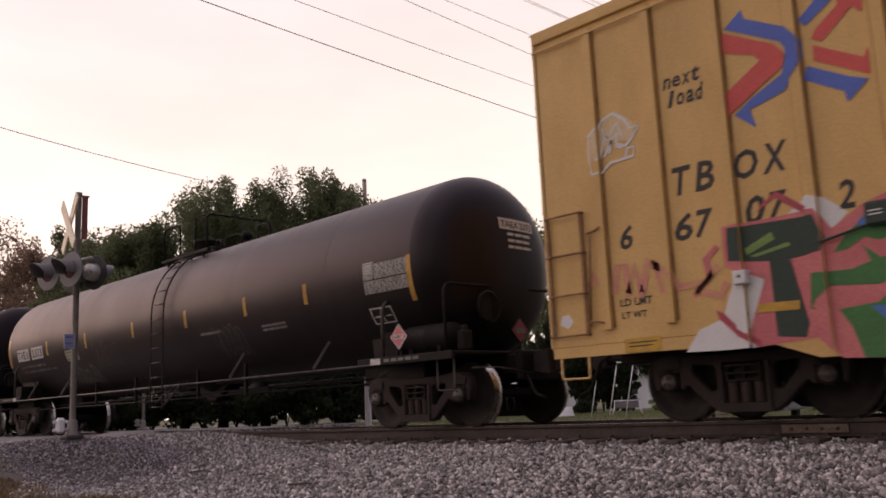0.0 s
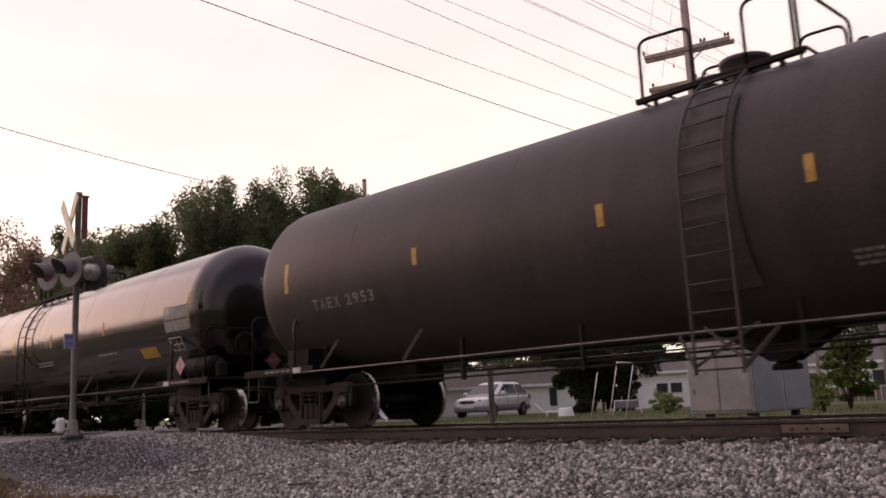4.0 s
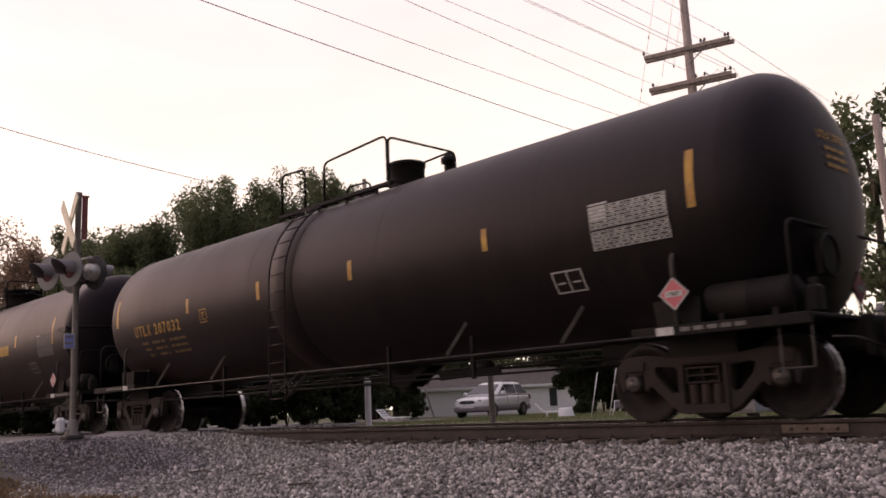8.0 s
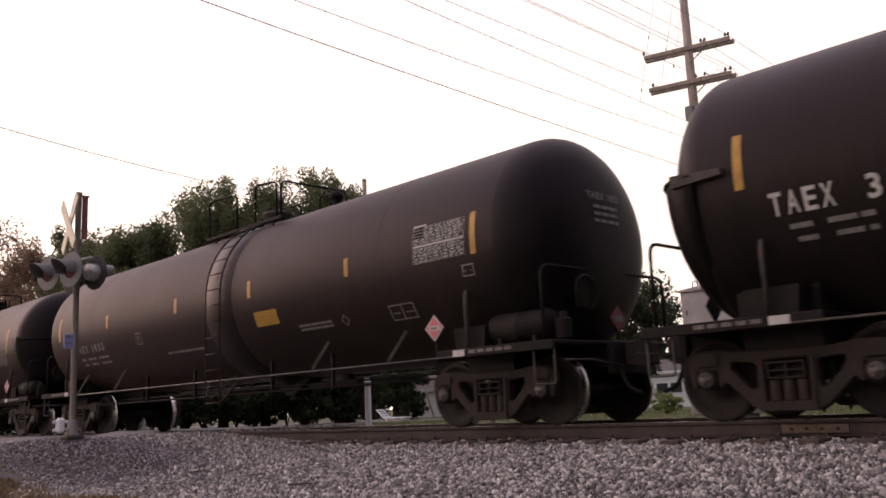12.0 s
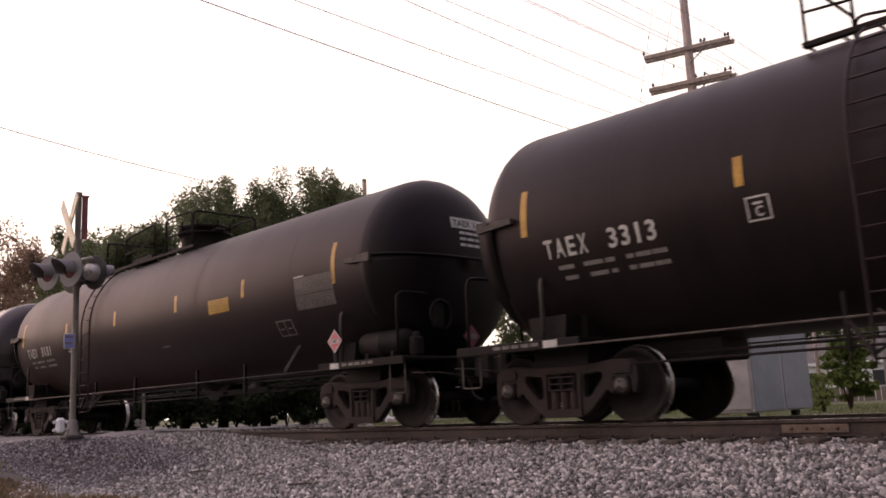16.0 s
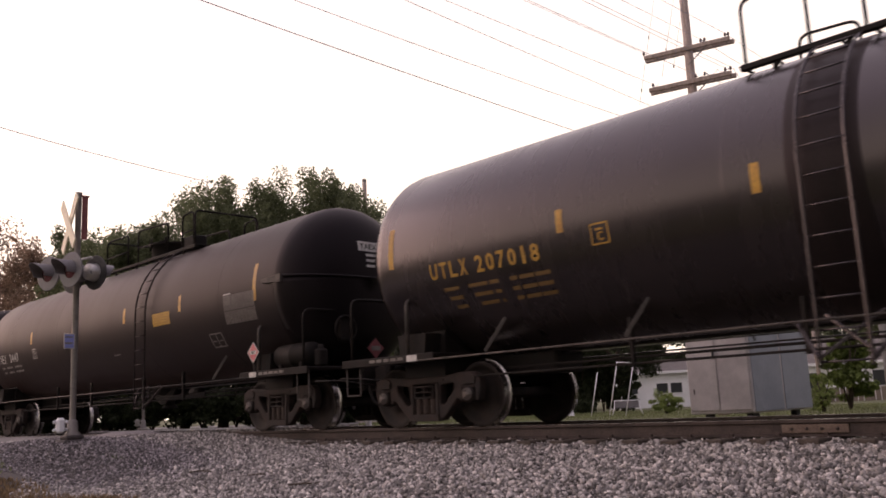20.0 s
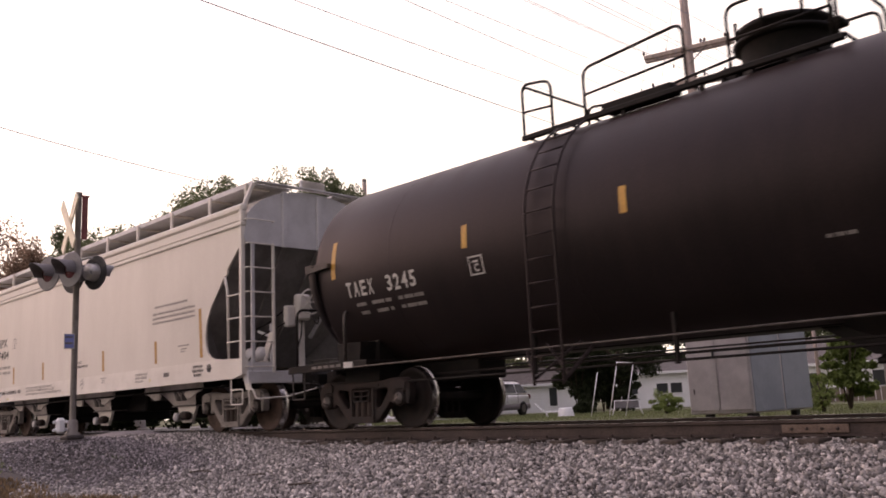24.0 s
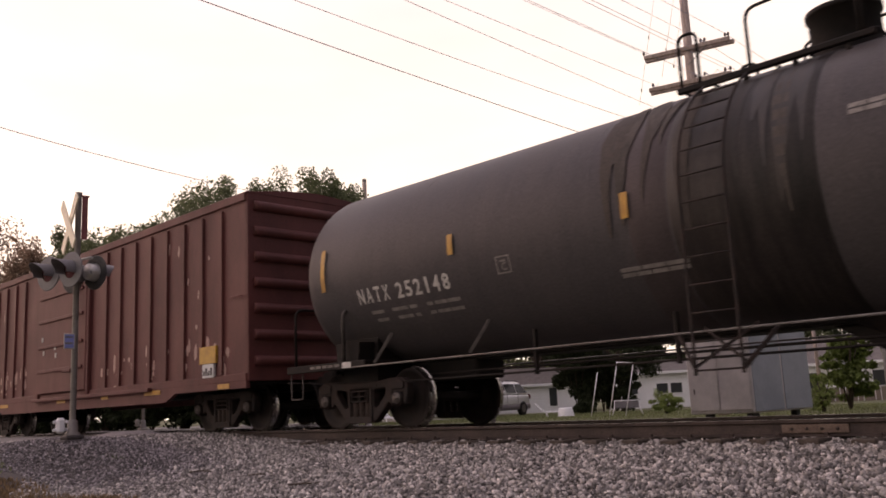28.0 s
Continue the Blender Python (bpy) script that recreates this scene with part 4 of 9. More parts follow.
def walkway(car, x0, x1, rails, hand=True):
    """Grated floor on top of the tank with pipe rails; rails: runs of (x0, x1, height0, height1, mid rail) with rounded corners."""
    deck = part("walkway", Geo().box(x0, x1, -TOP_Y - 0.03, -TOP_Y + 0.05, TOP_Z, TOP_Z + 0.07, 0.01), M_FRAME, car)
    part("walkway_edge", Geo().box(x0, x1, TOP_Y - 0.05, TOP_Y + 0.03, TOP_Z, TOP_Z + 0.07, 0.01), M_FRAME, deck)
    n = max(3, int((x1 - x0) / 0.35))
    for i in range(n + 1):
        x = x0 + (x1 - x0) * i / n
        for s in (-1, 1):
            part("grating_bar", Geo().box(x - 0.02, x + 0.02, s * TOP_Y, s * 0.42, TOP_Z + 0.05, TOP_Z + 0.075, 0.005), M_FRAME, deck)
    for i in range(4):
        x = x0 + (x1 - x0) * (i + 0.5) / 4
        for s in (-1, 1):
            part("deck_leg", Geo().box(x - 0.03, x + 0.03, s * (TOP_Y - 0.03), s * (TOP_Y + 0.0), TOP_Z - 0.13, TOP_Z, 0.006), M_FRAME, deck)
    for a, b, ha, hb, mid in rails:
        for s in (-1, 1):
            y = s * TOP_Y
            pts = [(a, y, TOP_Z), (a, y, TOP_Z + ha), (b, y, TOP_Z + hb), (b, y, TOP_Z)]
            g = Geo().tube(bend(pts, 0.14, 4), 0.021, 8)
            if mid:
                g.tube([(a, y, TOP_Z + ha * 0.5), (b, y, TOP_Z + hb * 0.5)], 0.017, 6)
            part("guard_rail", g, M_FRAME, deck)


def cross_rail(car, x, h, y0=-TOP_Y, y1=TOP_Y):
    part("cross_rail", Geo().tube(bend([(x, y0, TOP_Z), (x, y0, TOP_Z + h), (x, y1, TOP_Z + h), (x, y1, TOP_Z)], 0.12), 0.021, 8), M_FRAME, car)


def dome(car, x, r, z1, lid=True, material=M_FRAME):
    z0 = TZ + TR - 0.05
    d = part("manway", Geo().lathe([(z0, r * 0.98), (z1 - 0.10, r * 0.98), (z1 - 0.09, r * 1.06), (z1 - 0.03, r * 1.06), (z1 - 0.02, r * 0.9), (z1, r * 0.7), (z1 + 0.015, 0.0)], (x, 0, 0), "z", 28), material, car)
    if lid:
        for k in range(8):
            a = 2 * math.pi * k / 8
            part("eyebolt", Geo().lathe([(z1 - 0.16, 0.0), (z1 - 0.16, 0.022), (z1 + 0.035, 0.022), (z1 + 0.05, 0.03), (z1 + 0.07, 0.0)], (x + r * 1.1 * math.cos(a), r * 1.1 * math.sin(a), 0), "z", 6), material, d)


def valve(car, x, r, z1, y=0.0):
    z0 = TZ + TR - 0.06
    part("vent_valve", Geo().lathe([(z0, r * 1.1), (z0 + 0.06, r * 1.1), (z0 + 0.07, r * 0.7), (z1 - 0.16, r * 0.7), (z1 - 0.15, r * 1.15), (z1 - 0.06, r * 1.15), (z1 - 0.05, r * 0.8), (z1, r * 0.6), (z1 + 0.01, 0.0)], (x, y, 0), "z", 16), M_FRAME, car)


def underside(car, half, outlet=0.0, struts=(-5.5, -3.2, 3.2, 5.5), rail=M_BARPALE, cage=True):
    """The running rail along each side, its struts, brake pipes and rods, and the bottom outlet."""
    for s in (-1, 1):
        part("side_rail", Geo().tube([(-half + 1.6, s * 1.46, 0.96), (half - 1.6, s * 1.46, 0.96)], 0.014, 8), rail, car)
    for x in struts:
        part("strut", Geo().beam((x - 0.12, -1.45, 0.99), (x + 0.14, -1.30, 1.42), 0.012, 0.05), M_PIPE, car)
        part("strut", Geo().beam((x, 1.45, 0.99), (x, 1.2, 1.42), 0.012, 0.05), M_PIPE, car)
    part("centre_sill", Geo().box(-half + 3.15, half - 3.15, -0.30, 0.30, 0.975, 1.08, 0.02), M_FRAME, car)
    part("train_pipe", Geo().tube([(-half + 0.4, -0.55, 0.80), (half - 0.4, -0.55, 0.80)], 0.02, 6), M_FRAME, car)
    part("brake_rod", Geo().tube([(-half + 2.3, -1.05, 0.70), (half - 2.3, -1.05, 0.70)], 0.017, 6), M_FRAME, car)
    for x in (-3.3, -1.2, 1.6, 3.4):
        part("hanger", Geo().box(x - 0.025, x + 0.025, -1.08, -1.02, 0.66, 1.25, 0.006), M_FRAME, car)
    part("brake_lever", Geo().beam((2.6, -0.95, 0.72), (3.5, -0.6, 0.78), 0.04, 0.10).lathe([(2.95, 0.0), (2.95, 0.09), (3.3, 0.09), (3.3, 0.0)], (0, -0.6, 0.84), "x", 16), M_FRAME, car)
    o = part("bottom_outlet", Geo().lathe([(1.05, 0.5), (0.97, 0.46), (0.80, 0.14), (0.62, 0.12), (0.60, 0.17), (0.54, 0.17), (0.54, 0.0)], (outlet, 0, 0), "z", 20), M_FRAME, car)
    if cage:
        part("outlet_skid", Geo().prism([(outlet - 0.75, 1.02), (outlet - 0.12, 0.64), (outlet + 0.12, 0.64), (outlet + 0.75, 1.02)], -0.18, -0.14).prism([(outlet - 0.75, 1.02), (outlet - 0.12, 0.64), (outlet + 0.12, 0.64), (outlet + 0.75, 1.02)], 0.14, 0.18), M_FRAME, o)


def scrawl(car, x, z, w, h, rng, material, loops=9, plane=None, pen=0.0085):
    """A spray-can scribble that nobody can read: a few looping thin bands."""
    g = Geo()
    for k in range(loops):
        cx = w * (k + 0.5) / loops + rng.uniform(-0.03, 0.03)
        cy = h * rng.uniform(0.38, 0.62)
        ra, rb = w / loops * rng.uniform(0.45, 0.9), h * rng.uniform(0.25, 0.5)
        a0, da = rng.uniform(0, 6.28), rng.choice((-1, 1)) * rng.uniform(3.4, 6.6)
        lean, grow = rng.uniform(-0.1, 0.25), rng.uniform(0.6, 1.2)
        pts = []
        for i in range(19):
            q = i / 18
            rr = 1 + (grow - 1) * q
            yy = cy + rb * rr * math.sin(a0 + da * q)
            pts.append((cx + ra * rr * math.cos(a0 + da * q) + lean * yy, yy))
        for i, ((a, b), (c, d)) in enumerate(zip(pts, pts[1:])):
            L = math.hypot(c - a, d - b)
            wd = pen * (0.7 + 0.5 * math.sin(i * 0.4 + k))
            nx, ny = -(d - b) / L * wd, (c - a) / L * wd
            g.add([(a + nx, b + ny, 0), (a - nx, b - ny, 0), (c - nx, d - ny, 0), (c + nx, d + ny, 0)], [(0, 1, 2, 3)])
    if plane is None:
        part("scrawl", wrap(g, x, z, 0.005), material, car, "thin sprayed scrawl", "stuff")
    else:
        part("scrawl", Geo().join(g, lambda a, b, c: (x + a, plane, z + b)), material, car, "thin sprayed scrawl", "stuff")


def block_tag(car, x, z, w, h, n, rng, material, pen=0.010):
    """A sprayed outline tag: tall jagged block shapes that nobody can read, drawn twice over, with a few drips."""
    g = Geo()

    def stroke(pts, wide):
        for (a, b), (c, d) in zip(pts, pts[1:]):
            ln = math.hypot(c - a, d - b) or 1e-4
            nx, ny = -(d - b) / ln * wide, (c - a) / ln * wide
            g.add([(a + nx, b + ny, 0), (a - nx, b - ny, 0), (c - nx, d - ny, 0), (c + nx, d + ny, 0)], [(0, 1, 2, 3)])
    pitch = w / n
    for k in range(n):
        cx, low, top = pitch * (k + 0.5), h * rng.uniform(0.0, 0.18), h * rng.uniform(0.75, 1.0)
        half, lean = pitch * rng.uniform(0.38, 0.58), pitch * rng.uniform(-0.35, 0.35)
        shape = [(cx - half, low), (cx - half * 0.5 + lean * 0.4, low + (top - low) * rng.uniform(0.4, 0.6)), (cx - half + lean, top), (cx + half * 0.3 + lean, top + h * rng.uniform(-0.1, 0.08)), (cx + half + lean * 0.6, top - (top - low) * rng.uniform(0.25, 0.45)), (cx + half * rng.uniform(0.1, 0.5), low + (top - low) * 0.45), (cx + half, low + h * rng.uniform(-0.05, 0.1)), (cx + half * 0.2, low - h * 0.04), (cx, low + (top - low) * 0.35), (cx - half, low)]
        soft = [tuple(p[:2]) for p in bend([(a, b, 0) for a, b in shape], 0.06, 3)]
        stroke(soft, pen)
        if rng.random() < 0.7:
            stroke([(a + 0.03, b - 0.02) for a, b in soft[4:-6]], pen * 0.6)
        if rng.random() < 0.5:
            stroke([(cx, low), (cx + 0.01, low - h * rng.uniform(0.1, 0.3))], pen * 0.4)
    part("scrawl", wrap(g, x, z, 0.005), material, car, "sprayed outline tag", "stuff")


def stencil(parent, text, x, z, width, height, ink, gap=0.6, proud=0.005):
    """Condensed stencil letters of even pitch on the tank's side, each a part; gap: how many letters wide a space is."""
    units = sum(gap if c == " " else 1.0 for c in text)
    pitch = width / units
    u = 0.0
    for c in text:
        if c == " ":
            u += gap
            continue
        w = pitch * (0.27 if c == "1" else 0.74)
        g = widen(letters(c, 0.3), w, height).map(lambda q, v, h: (q + (pitch * 0.9 - w) / 2, v, h))
        part("letter", wrap(g, x + u * pitch, z, proud), ink, parent)
        u += 1


def marks(car, text, x, z, width, height, ink, sub_ink=None, rows=2, seed=1, gap=0.13, plates=False, lines=(), space=0.6):
    """Reporting marks on the tank's side, and the weights below them as bars."""
    rng = random.Random(seed)
    if plates:
        a, b = text.split(" ")
        for word, x0, w in ((a, 0.0, 0.85), (b, 1.03, 0.80)):
            p = part("mark_plate", wrap(strip(x0, x0 + w, -0.05, height + 0.06, 4, 2), x, z, 0.004), M_WHITE, car, "white mark panel")
            stencil(p, word, x + x0 + 0.05, z, w - 0.07, height, M_DARKINK, proud=0.008)
    else:
        stencil(car, text, x, z, width, height, ink, space)
    for k, (line, w) in enumerate(lines):
        part("fine_print", wrap(widen(letters(line, 0.1), w, 0.075).map(lambda q, v, c: (q + 0.05, v - gap - 0.10 - k * 0.15, c)), x, z, 0.005), sub_ink or ink, car, kind="stuff")
    if lines:
        return
    b = Geo()
    for k in range(rows):
        for f0, f1 in ((0.10 + 0.03 * k, 0.24 + 0.01 * k), (0.33 + 0.03 * k, 0.50 + 0.02 * k), (0.52 + 0.03 * k, 0.60), (0.70, 0.76), (0.78, 0.90), (0.91, 1.03)):
            b.join(strip(width * f0, width * f1, -gap - 0.14 * k - 0.055, -gap - 0.14 * k))
    part("fine_print", wrap(b, x, z, 0.005), sub_ink or ink, car, kind="stuff")


def end_marks(car, half, text, ink, y=-0.15, z=3.05, w=0.75, seed=3, panel=True, board=False):
    """Small marks on the domed end that leads."""
    def on(p, q, h):
        yy, zz = y + p, z + q
        rr = min(0.97, math.hypot(yy, zz - TZ) / TR)
        return (half - 0.72 * (1 - (1 - rr ** (2 / FULL)) ** (FULL / 2)) + 0.012, yy, zz)
    pale = part("end_mark_panel", Geo().join(strip(-0.04, w + 0.05, -0.03, 0.15, 8, 2), lambda p, q, h: tuple(c + (0.0 if k else -0.004) for k, c in enumerate(on(p, q, h)))), M_WHITE if board else M_PANEL, car, "white board behind the end marks" if board else "faded pale panel behind the end marks") if panel and ink is not M_GOLD else None
    g = Geo() if board else widen(letters(text, 0.2), w, 0.11)
    g.join(bars(w * 0.75, 3, 0.10, 0.045, random.Random(seed), 0.5, 3).map(lambda a, b, c: (a + w * 0.15, b - 0.08, c)))
    if board:
        part("end_number", Geo().join(widen(letters(text, 0.2), w, 0.11), on), M_DARKINK, car, kind="stuff")
    part("end_lettering", Geo().join(g, on), ink, car, kind="stuff")


def tank_car(label, centre, half, face, truck, paint, seams, style="rust", tail=None):
    car = thing("tank_car", label, "tank car", "tank cars of the train")
    tank_body(car, half, paint, seams, tail=tail)
    trucks(car, truck, style)
    couplers(car, face)
    CARS.append((car, centre))
    return car


def stains(car, x0, x1, n, seed, pool, top=1.25, low=(-0.5, 0.6), wide=(0.05, 0.22), proud=0.019):
    """Streaks that have run down the tank's side from the top: narrow, uneven, tapering bands."""
    rng = random.Random(seed)
    for k in range(n):
        x = rng.uniform(x0, x1)
        w = rng.uniform(*wide)
        a1, a0 = rng.uniform(top - 0.35, top), rng.uniform(*low)
        steps = 9
        verts, faces = [], []
        wob = rng.uniform(0, 6)
        for i in range(steps + 1):
            f = i / steps
            a = a1 + (a0 - a1) * f
            ww = w * (0.55 + 0.45 * math.sin(math.pi * min(1, f * 1.15) ** 0.7)) * (1 - 0.75 * f ** 3)
            c = x + 0.03 * math.sin(wob + 4 * f)
            for e in (-1, 1):
                r = TR + proud + 0.0004 * k
                verts.append((c + e * ww * 0.5 * rng.uniform(0.8, 1.15), -r * math.cos(a), TZ + r * math.sin(a)))
        faces = [(2 * i, 2 * i + 2, 2 * i + 3, 2 * i + 1) for i in range(steps)]
        part("stain", Geo().add(verts, faces, True), rng.choice(pool), car)


def small_note(car, x, z, w, rows, ink, seed, words=3, tilt=0.0):
    part("fine_print", wrap(bars(w, rows, 0.075, 0.04, random.Random(seed), 0.5, words), x, z, 0.005), ink, car, kind="stuff")


def three_rail_walkway(car):
    """Long walkway with a ladder landing, a bench rail and a caged manway."""
    walkway(car, -3.5, 0.95, [(-3.46, -2.95, 0.82, 0.74, True), (-2.4, -0.9, 0.72, 0.84, True), (-0.33, 0.84, 0.82, 0.82, True)])
    cross_rail(car, -3.46, 0.8)
    cross_rail(car, 0.9, 0.82)
    dome(car, 0.0, 0.52, 4.60)
    part("manway_flange", Geo().lathe([(4.36, 0.50), (4.37, 0.60), (4.41, 0.60), (4.42, 0.50)], (0.0, 0, 0), "z", 28).box(0.45, 0.72, -0.12, 0.12, 4.38, 4.46, 0.02), M_FRAME, car)
    part("dip_box", Geo().box(-2.2, -1.15, -0.72, -0.45, 3.97, 4.10, 0.02), M_FRAME, car)
    part("lid_hinge", Geo().box(-0.72, -0.5, -0.3, 0.3, 4.0, 4.2, 0.02), M_FRAME, car)


def car_gold(number, centre, paint, label, seed, ink=M_GOLD, fourth=1.28, low=0.0):
    """Black tank car with gold marks, pressure plate and a slim vent."""
    half = 8.25
    rng = random.Random(seed)
    car = tank_car(label, centre, half, 8.86, 6.93, paint, (-4.9, -1.7, 1.9, 5.0), tail=7.98)
    end_gear(car, half, 8.86)
    underside(car, half, 0.9, (-5.2, -3.0, 3.4, 5.4), M_PIPE)
    for x, a, b in ((-7.05, 2.32, 2.92), (-3.89, 2.33, 2.62), (-1.34, 2.30, 2.62), (fourth, 2.30 - low, 2.61 - low), (4.17, 2.30, 2.60), (7.24 + low, 2.30 - low, 2.95 - low)):
        stripe(car, x, a, b)
    ladder(car, -0.85, -0.38, material=paint)
    part("girth_band", Geo().lathe([(-1.02, TR), (-1.0, TR + 0.008), (-0.30, TR + 0.008), (-0.28, TR)], (0, 0, TZ), "x", 80), M_BROWN, car)
    walkway(car, -1.72, 1.5, [(-1.65, -0.91, 0.84, 0.80, False), (-0.32, 1.40, 0.78, 0.86, False)])
    cross_rail(car, 1.44, 0.82)
    dome(car, 1.03, 0.31, 4.50, False)
    valve(car, 2.05, 0.11, 4.40)
    part("manway_lid", Geo().lathe([(4.0, 0.33), (4.1, 0.33), (4.12, 0.25), (4.13, 0.0)], (0.1, 0, 0), "z", 20), M_FRAME, car)
    data_panel(car, 5.88, 6.94, 2.03, 2.55, rng)
    frame_box(car, 5.15, 1.62, 0.46, 0.30)
    placard(car, 6.90, 1.40)
    marks(car, number, -6.27, 2.05, 2.04, 0.23, ink, M_DIMGOLD, 3, seed)
    clearance_box(car, -3.45, 2.10, M_GOLD)
    end_marks(car, half, number, M_GOLD, y=-0.40, seed=seed)
    return car


def car_shield(number, centre, paint, label, seed, ladder_x=-2.62, far_walk=False, dx=0.05, dz=-0.04, radius=1.54, third=-1.25, cut=0.10):
    """Brown-dusted tank car with half-height end shields and white marks."""
    half = 8.22
    rng = random.Random(seed)
    girth(radius, 2.50)
    car = tank_car(label, centre, half, 8.80, 6.88, paint, (-5.6, -2.3, 2.4, 5.6), tail=half - cut)
    end_gear(car, half, 8.80, shield=cut)
    underside(car, half, 0.75, (5.4,), M_PIPE)
    for x, a, b in ((-6.94, 2.36, 2.96), (-4.01, 2.40, 2.72), (third, 2.40, 2.72), (1.59, 2.40, 2.73), (4.12, 2.40, 2.72), (6.76 + dx, 2.30, 2.97)):
        stripe(car, x, a, b)
    ladder(car, ladder_x - 0.23, ladder_x + 0.23, material=paint)
    if far_walk:
        walkway(car, -1.15, 3.4, [(-1.09, 0.10, 0.82, 0.82, True), (0.64, 2.13, 0.82, 0.76, True), (2.80, 3.30, 0.78, 0.82, True)])
        cross_rail(car, -1.09, 0.82)
        cross_rail(car, 3.36, 0.82)
        dome(car, 0.85, 0.50, 4.46)
        part("dip_box", Geo().box(2.75, 3.2, -0.72, -0.40, 3.97, 4.22, 0.02), M_FRAME, car)
    else:
        three_rail_walkway(car)
    data_panel(car, 5.69 + dx, 6.74 + dx, 2.03 + dz, 2.55 + dz, rng, M_DIMWHITE)
    frame_box(car, 4.94 + dx, 1.66 + dz, 0.46, 0.30, M_DIMWHITE)
    label_plate(car, 2.84 + dx, 2.24 + dz * 0.7, 0.74, 0.26, rng)
    placard(car, 6.75, 1.39)
    marks(car, number, -6.67, 2.03, 1.64, 0.24, M_WHITE, M_DIMWHITE, 2, seed, 0.10, space=1.5)
    clearance_box(car, -3.98, 2.02)
    small_note(car, 0.74, 1.79, 0.30, 1, M_DIMWHITE, seed)
    end_marks(car, half, number, M_WHITE, z=3.15, seed=seed, board=True)
    girth(1.53, 2.50)
    return car


def car_long(number, centre, paint, label, seed, glossy):
    """Long tank car with arched guard rails on top and pale side rails."""
    half = 9.20
    rng = random.Random(seed)
    girth(1.41 if glossy else 1.43, 2.44)
    car = tank_car(label, centre, half, 9.95, 8.13, paint, (-6.2, -3.1, 0.4, 3.4, 6.4), tail=half - (0.0 if glossy else 0.08))
    end_gear(car, half, 9.95)
    underside(car, half, 0.6, (-6.6, -4.4, 3.6, 6.2))
    if glossy:
        for x, a, b in ((-8.45, 2.0, 2.62), (-6.20, 2.30, 2.58), (-3.85, 2.26, 2.56), (-1.42, 2.24, 2.56), (1.27, 2.24, 2.56), (4.46, 2.26, 2.58), (8.45, 2.08, 2.80)):
            stripe(car, x, a, b)
        ladder(car, -0.86, -0.32)
        walkway(car, -1.4, 0.9, [(-1.28, -0.95, 0.68, 0.66, False), (-0.53, 0.66, 0.68, 0.70, False)])
        cross_rail(car, 0.72, 0.68)
        dome(car, 0.44, 0.25, 4.42, False)
        valve(car, 0.98, 0.12, 4.30)
        valve(car, -0.95, 0.10, 4.06)
        data_panel(car, 7.45, 8.48, 2.06, 2.56, rng)
        frame_box(car, 7.5, 1.68, 0.5, 0.30)
        placard(car, 8.31, 1.33)
        label_plate(car, 6.08, 1.62, 0.74, 0.24, rng)
        marks(car, number, -7.89, 2.20, 1.58, 0.25, M_WHITE, M_WHITE, 3, seed, 0.25, False, (("LD LMT 195700 LBS 88750 KGS", 1.55), ("LT WT   67300 LBS 30550 KGS", 1.55), ("NEW 03-04", 0.55)))
        part("fine_print", wrap(bars(1.0, 2, 0.075, 0.045, rng, 0.3, 5), 0.15, 1.90, 0.005), M_DIMWHITE, car, kind="stuff")
        part("fine_print", wrap(bars(1.0, 1, 0.075, 0.05, rng, 0.3, 4), 3.92, 1.86, 0.005), M_DIMWHITE, car, kind="stuff")
    else:
        for x, a, b in ((-8.35, 1.90, 2.66), (-5.62, 2.06, 2.42), (-3.18, 2.06, 2.42), (-0.64, 2.08, 2.42), (1.73, 2.08, 2.42), (3.95, 2.08, 2.42), (5.84, 2.08, 2.42), (8.45, 1.85, 2.52)):
            stripe(car, x, a, b)
        ladder(car, 0.47, 1.0, material=paint)
        walkway(car, -0.52, 1.53, [(-0.44, 0.29, 0.78, 0.75, False), (0.97, 1.43, 0.80, 0.80, False)])
        cross_rail(car, 1.47, 0.80)
        dome(car, 0.08, 0.29, 4.28, False)
        part("manway_lid", Geo().lathe([(3.80, 0.34), (3.98, 0.34), (4.0, 0.25), (4.01, 0.0)], (0.80, 0, 0), "z", 20).tube(bend([(1.0, -0.3, 3.75), (1.0, -0.3, 4.08), (1.25, -0.3, 4.08), (1.25, -0.3, 3.75)], 0.1), 0.022, 8), M_FRAME, car)
        valve(car, 1.75, 0.11, 4.20)
        valve(car, -0.40, 0.10, 4.02)
        data_panel(car, 7.40, 8.40, 2.05, 2.50, rng)
        frame_box(car, 7.38, 1.60, 0.5, 0.28)
        placard(car, 8.25, 1.33)
        marks(car, number, -7.76, 2.07, 1.85, 0.21, M_WHITE, M_DIMWHITE, 2, seed, 0.16, True, (("LD LMT 194600 LB  88400 KG", 1.75), ("LT WT  68100 LB  30800 KG NEW 11-96", 2.35)))
        part("fine_print", wrap(bars(0.75, 1, 0.075, 0.05, rng, 0.3, 4), 2.2, 1.92, 0.005), M_DIMWHITE, car, kind="stuff")
        part("fine_print", wrap(bars(0.75, 2, 0.075, 0.045, rng, 0.3, 4), 4.35, 1.88, 0.005), M_DIMWHITE, car, kind="stuff")
        block_tag(car, -4.62, 1.24, 1.50, 0.70, 5, rng, M_CHALK, 0.012)
        block_tag(car, -2.88, 1.52, 1.35, 0.72, 6, rng, M_CHALKDIM, 0.011)
        block_tag(car, 2.60, 1.42, 1.10, 0.72, 5, rng, M_CHALKDIM, 0.008)
        part("faded_patch", wrap(strip(0, 0.76, 0, 0.28, 2, 2), -4.50, 1.83, 0.004), M_FADELABEL, car, "pale yellow-green label with faded print")
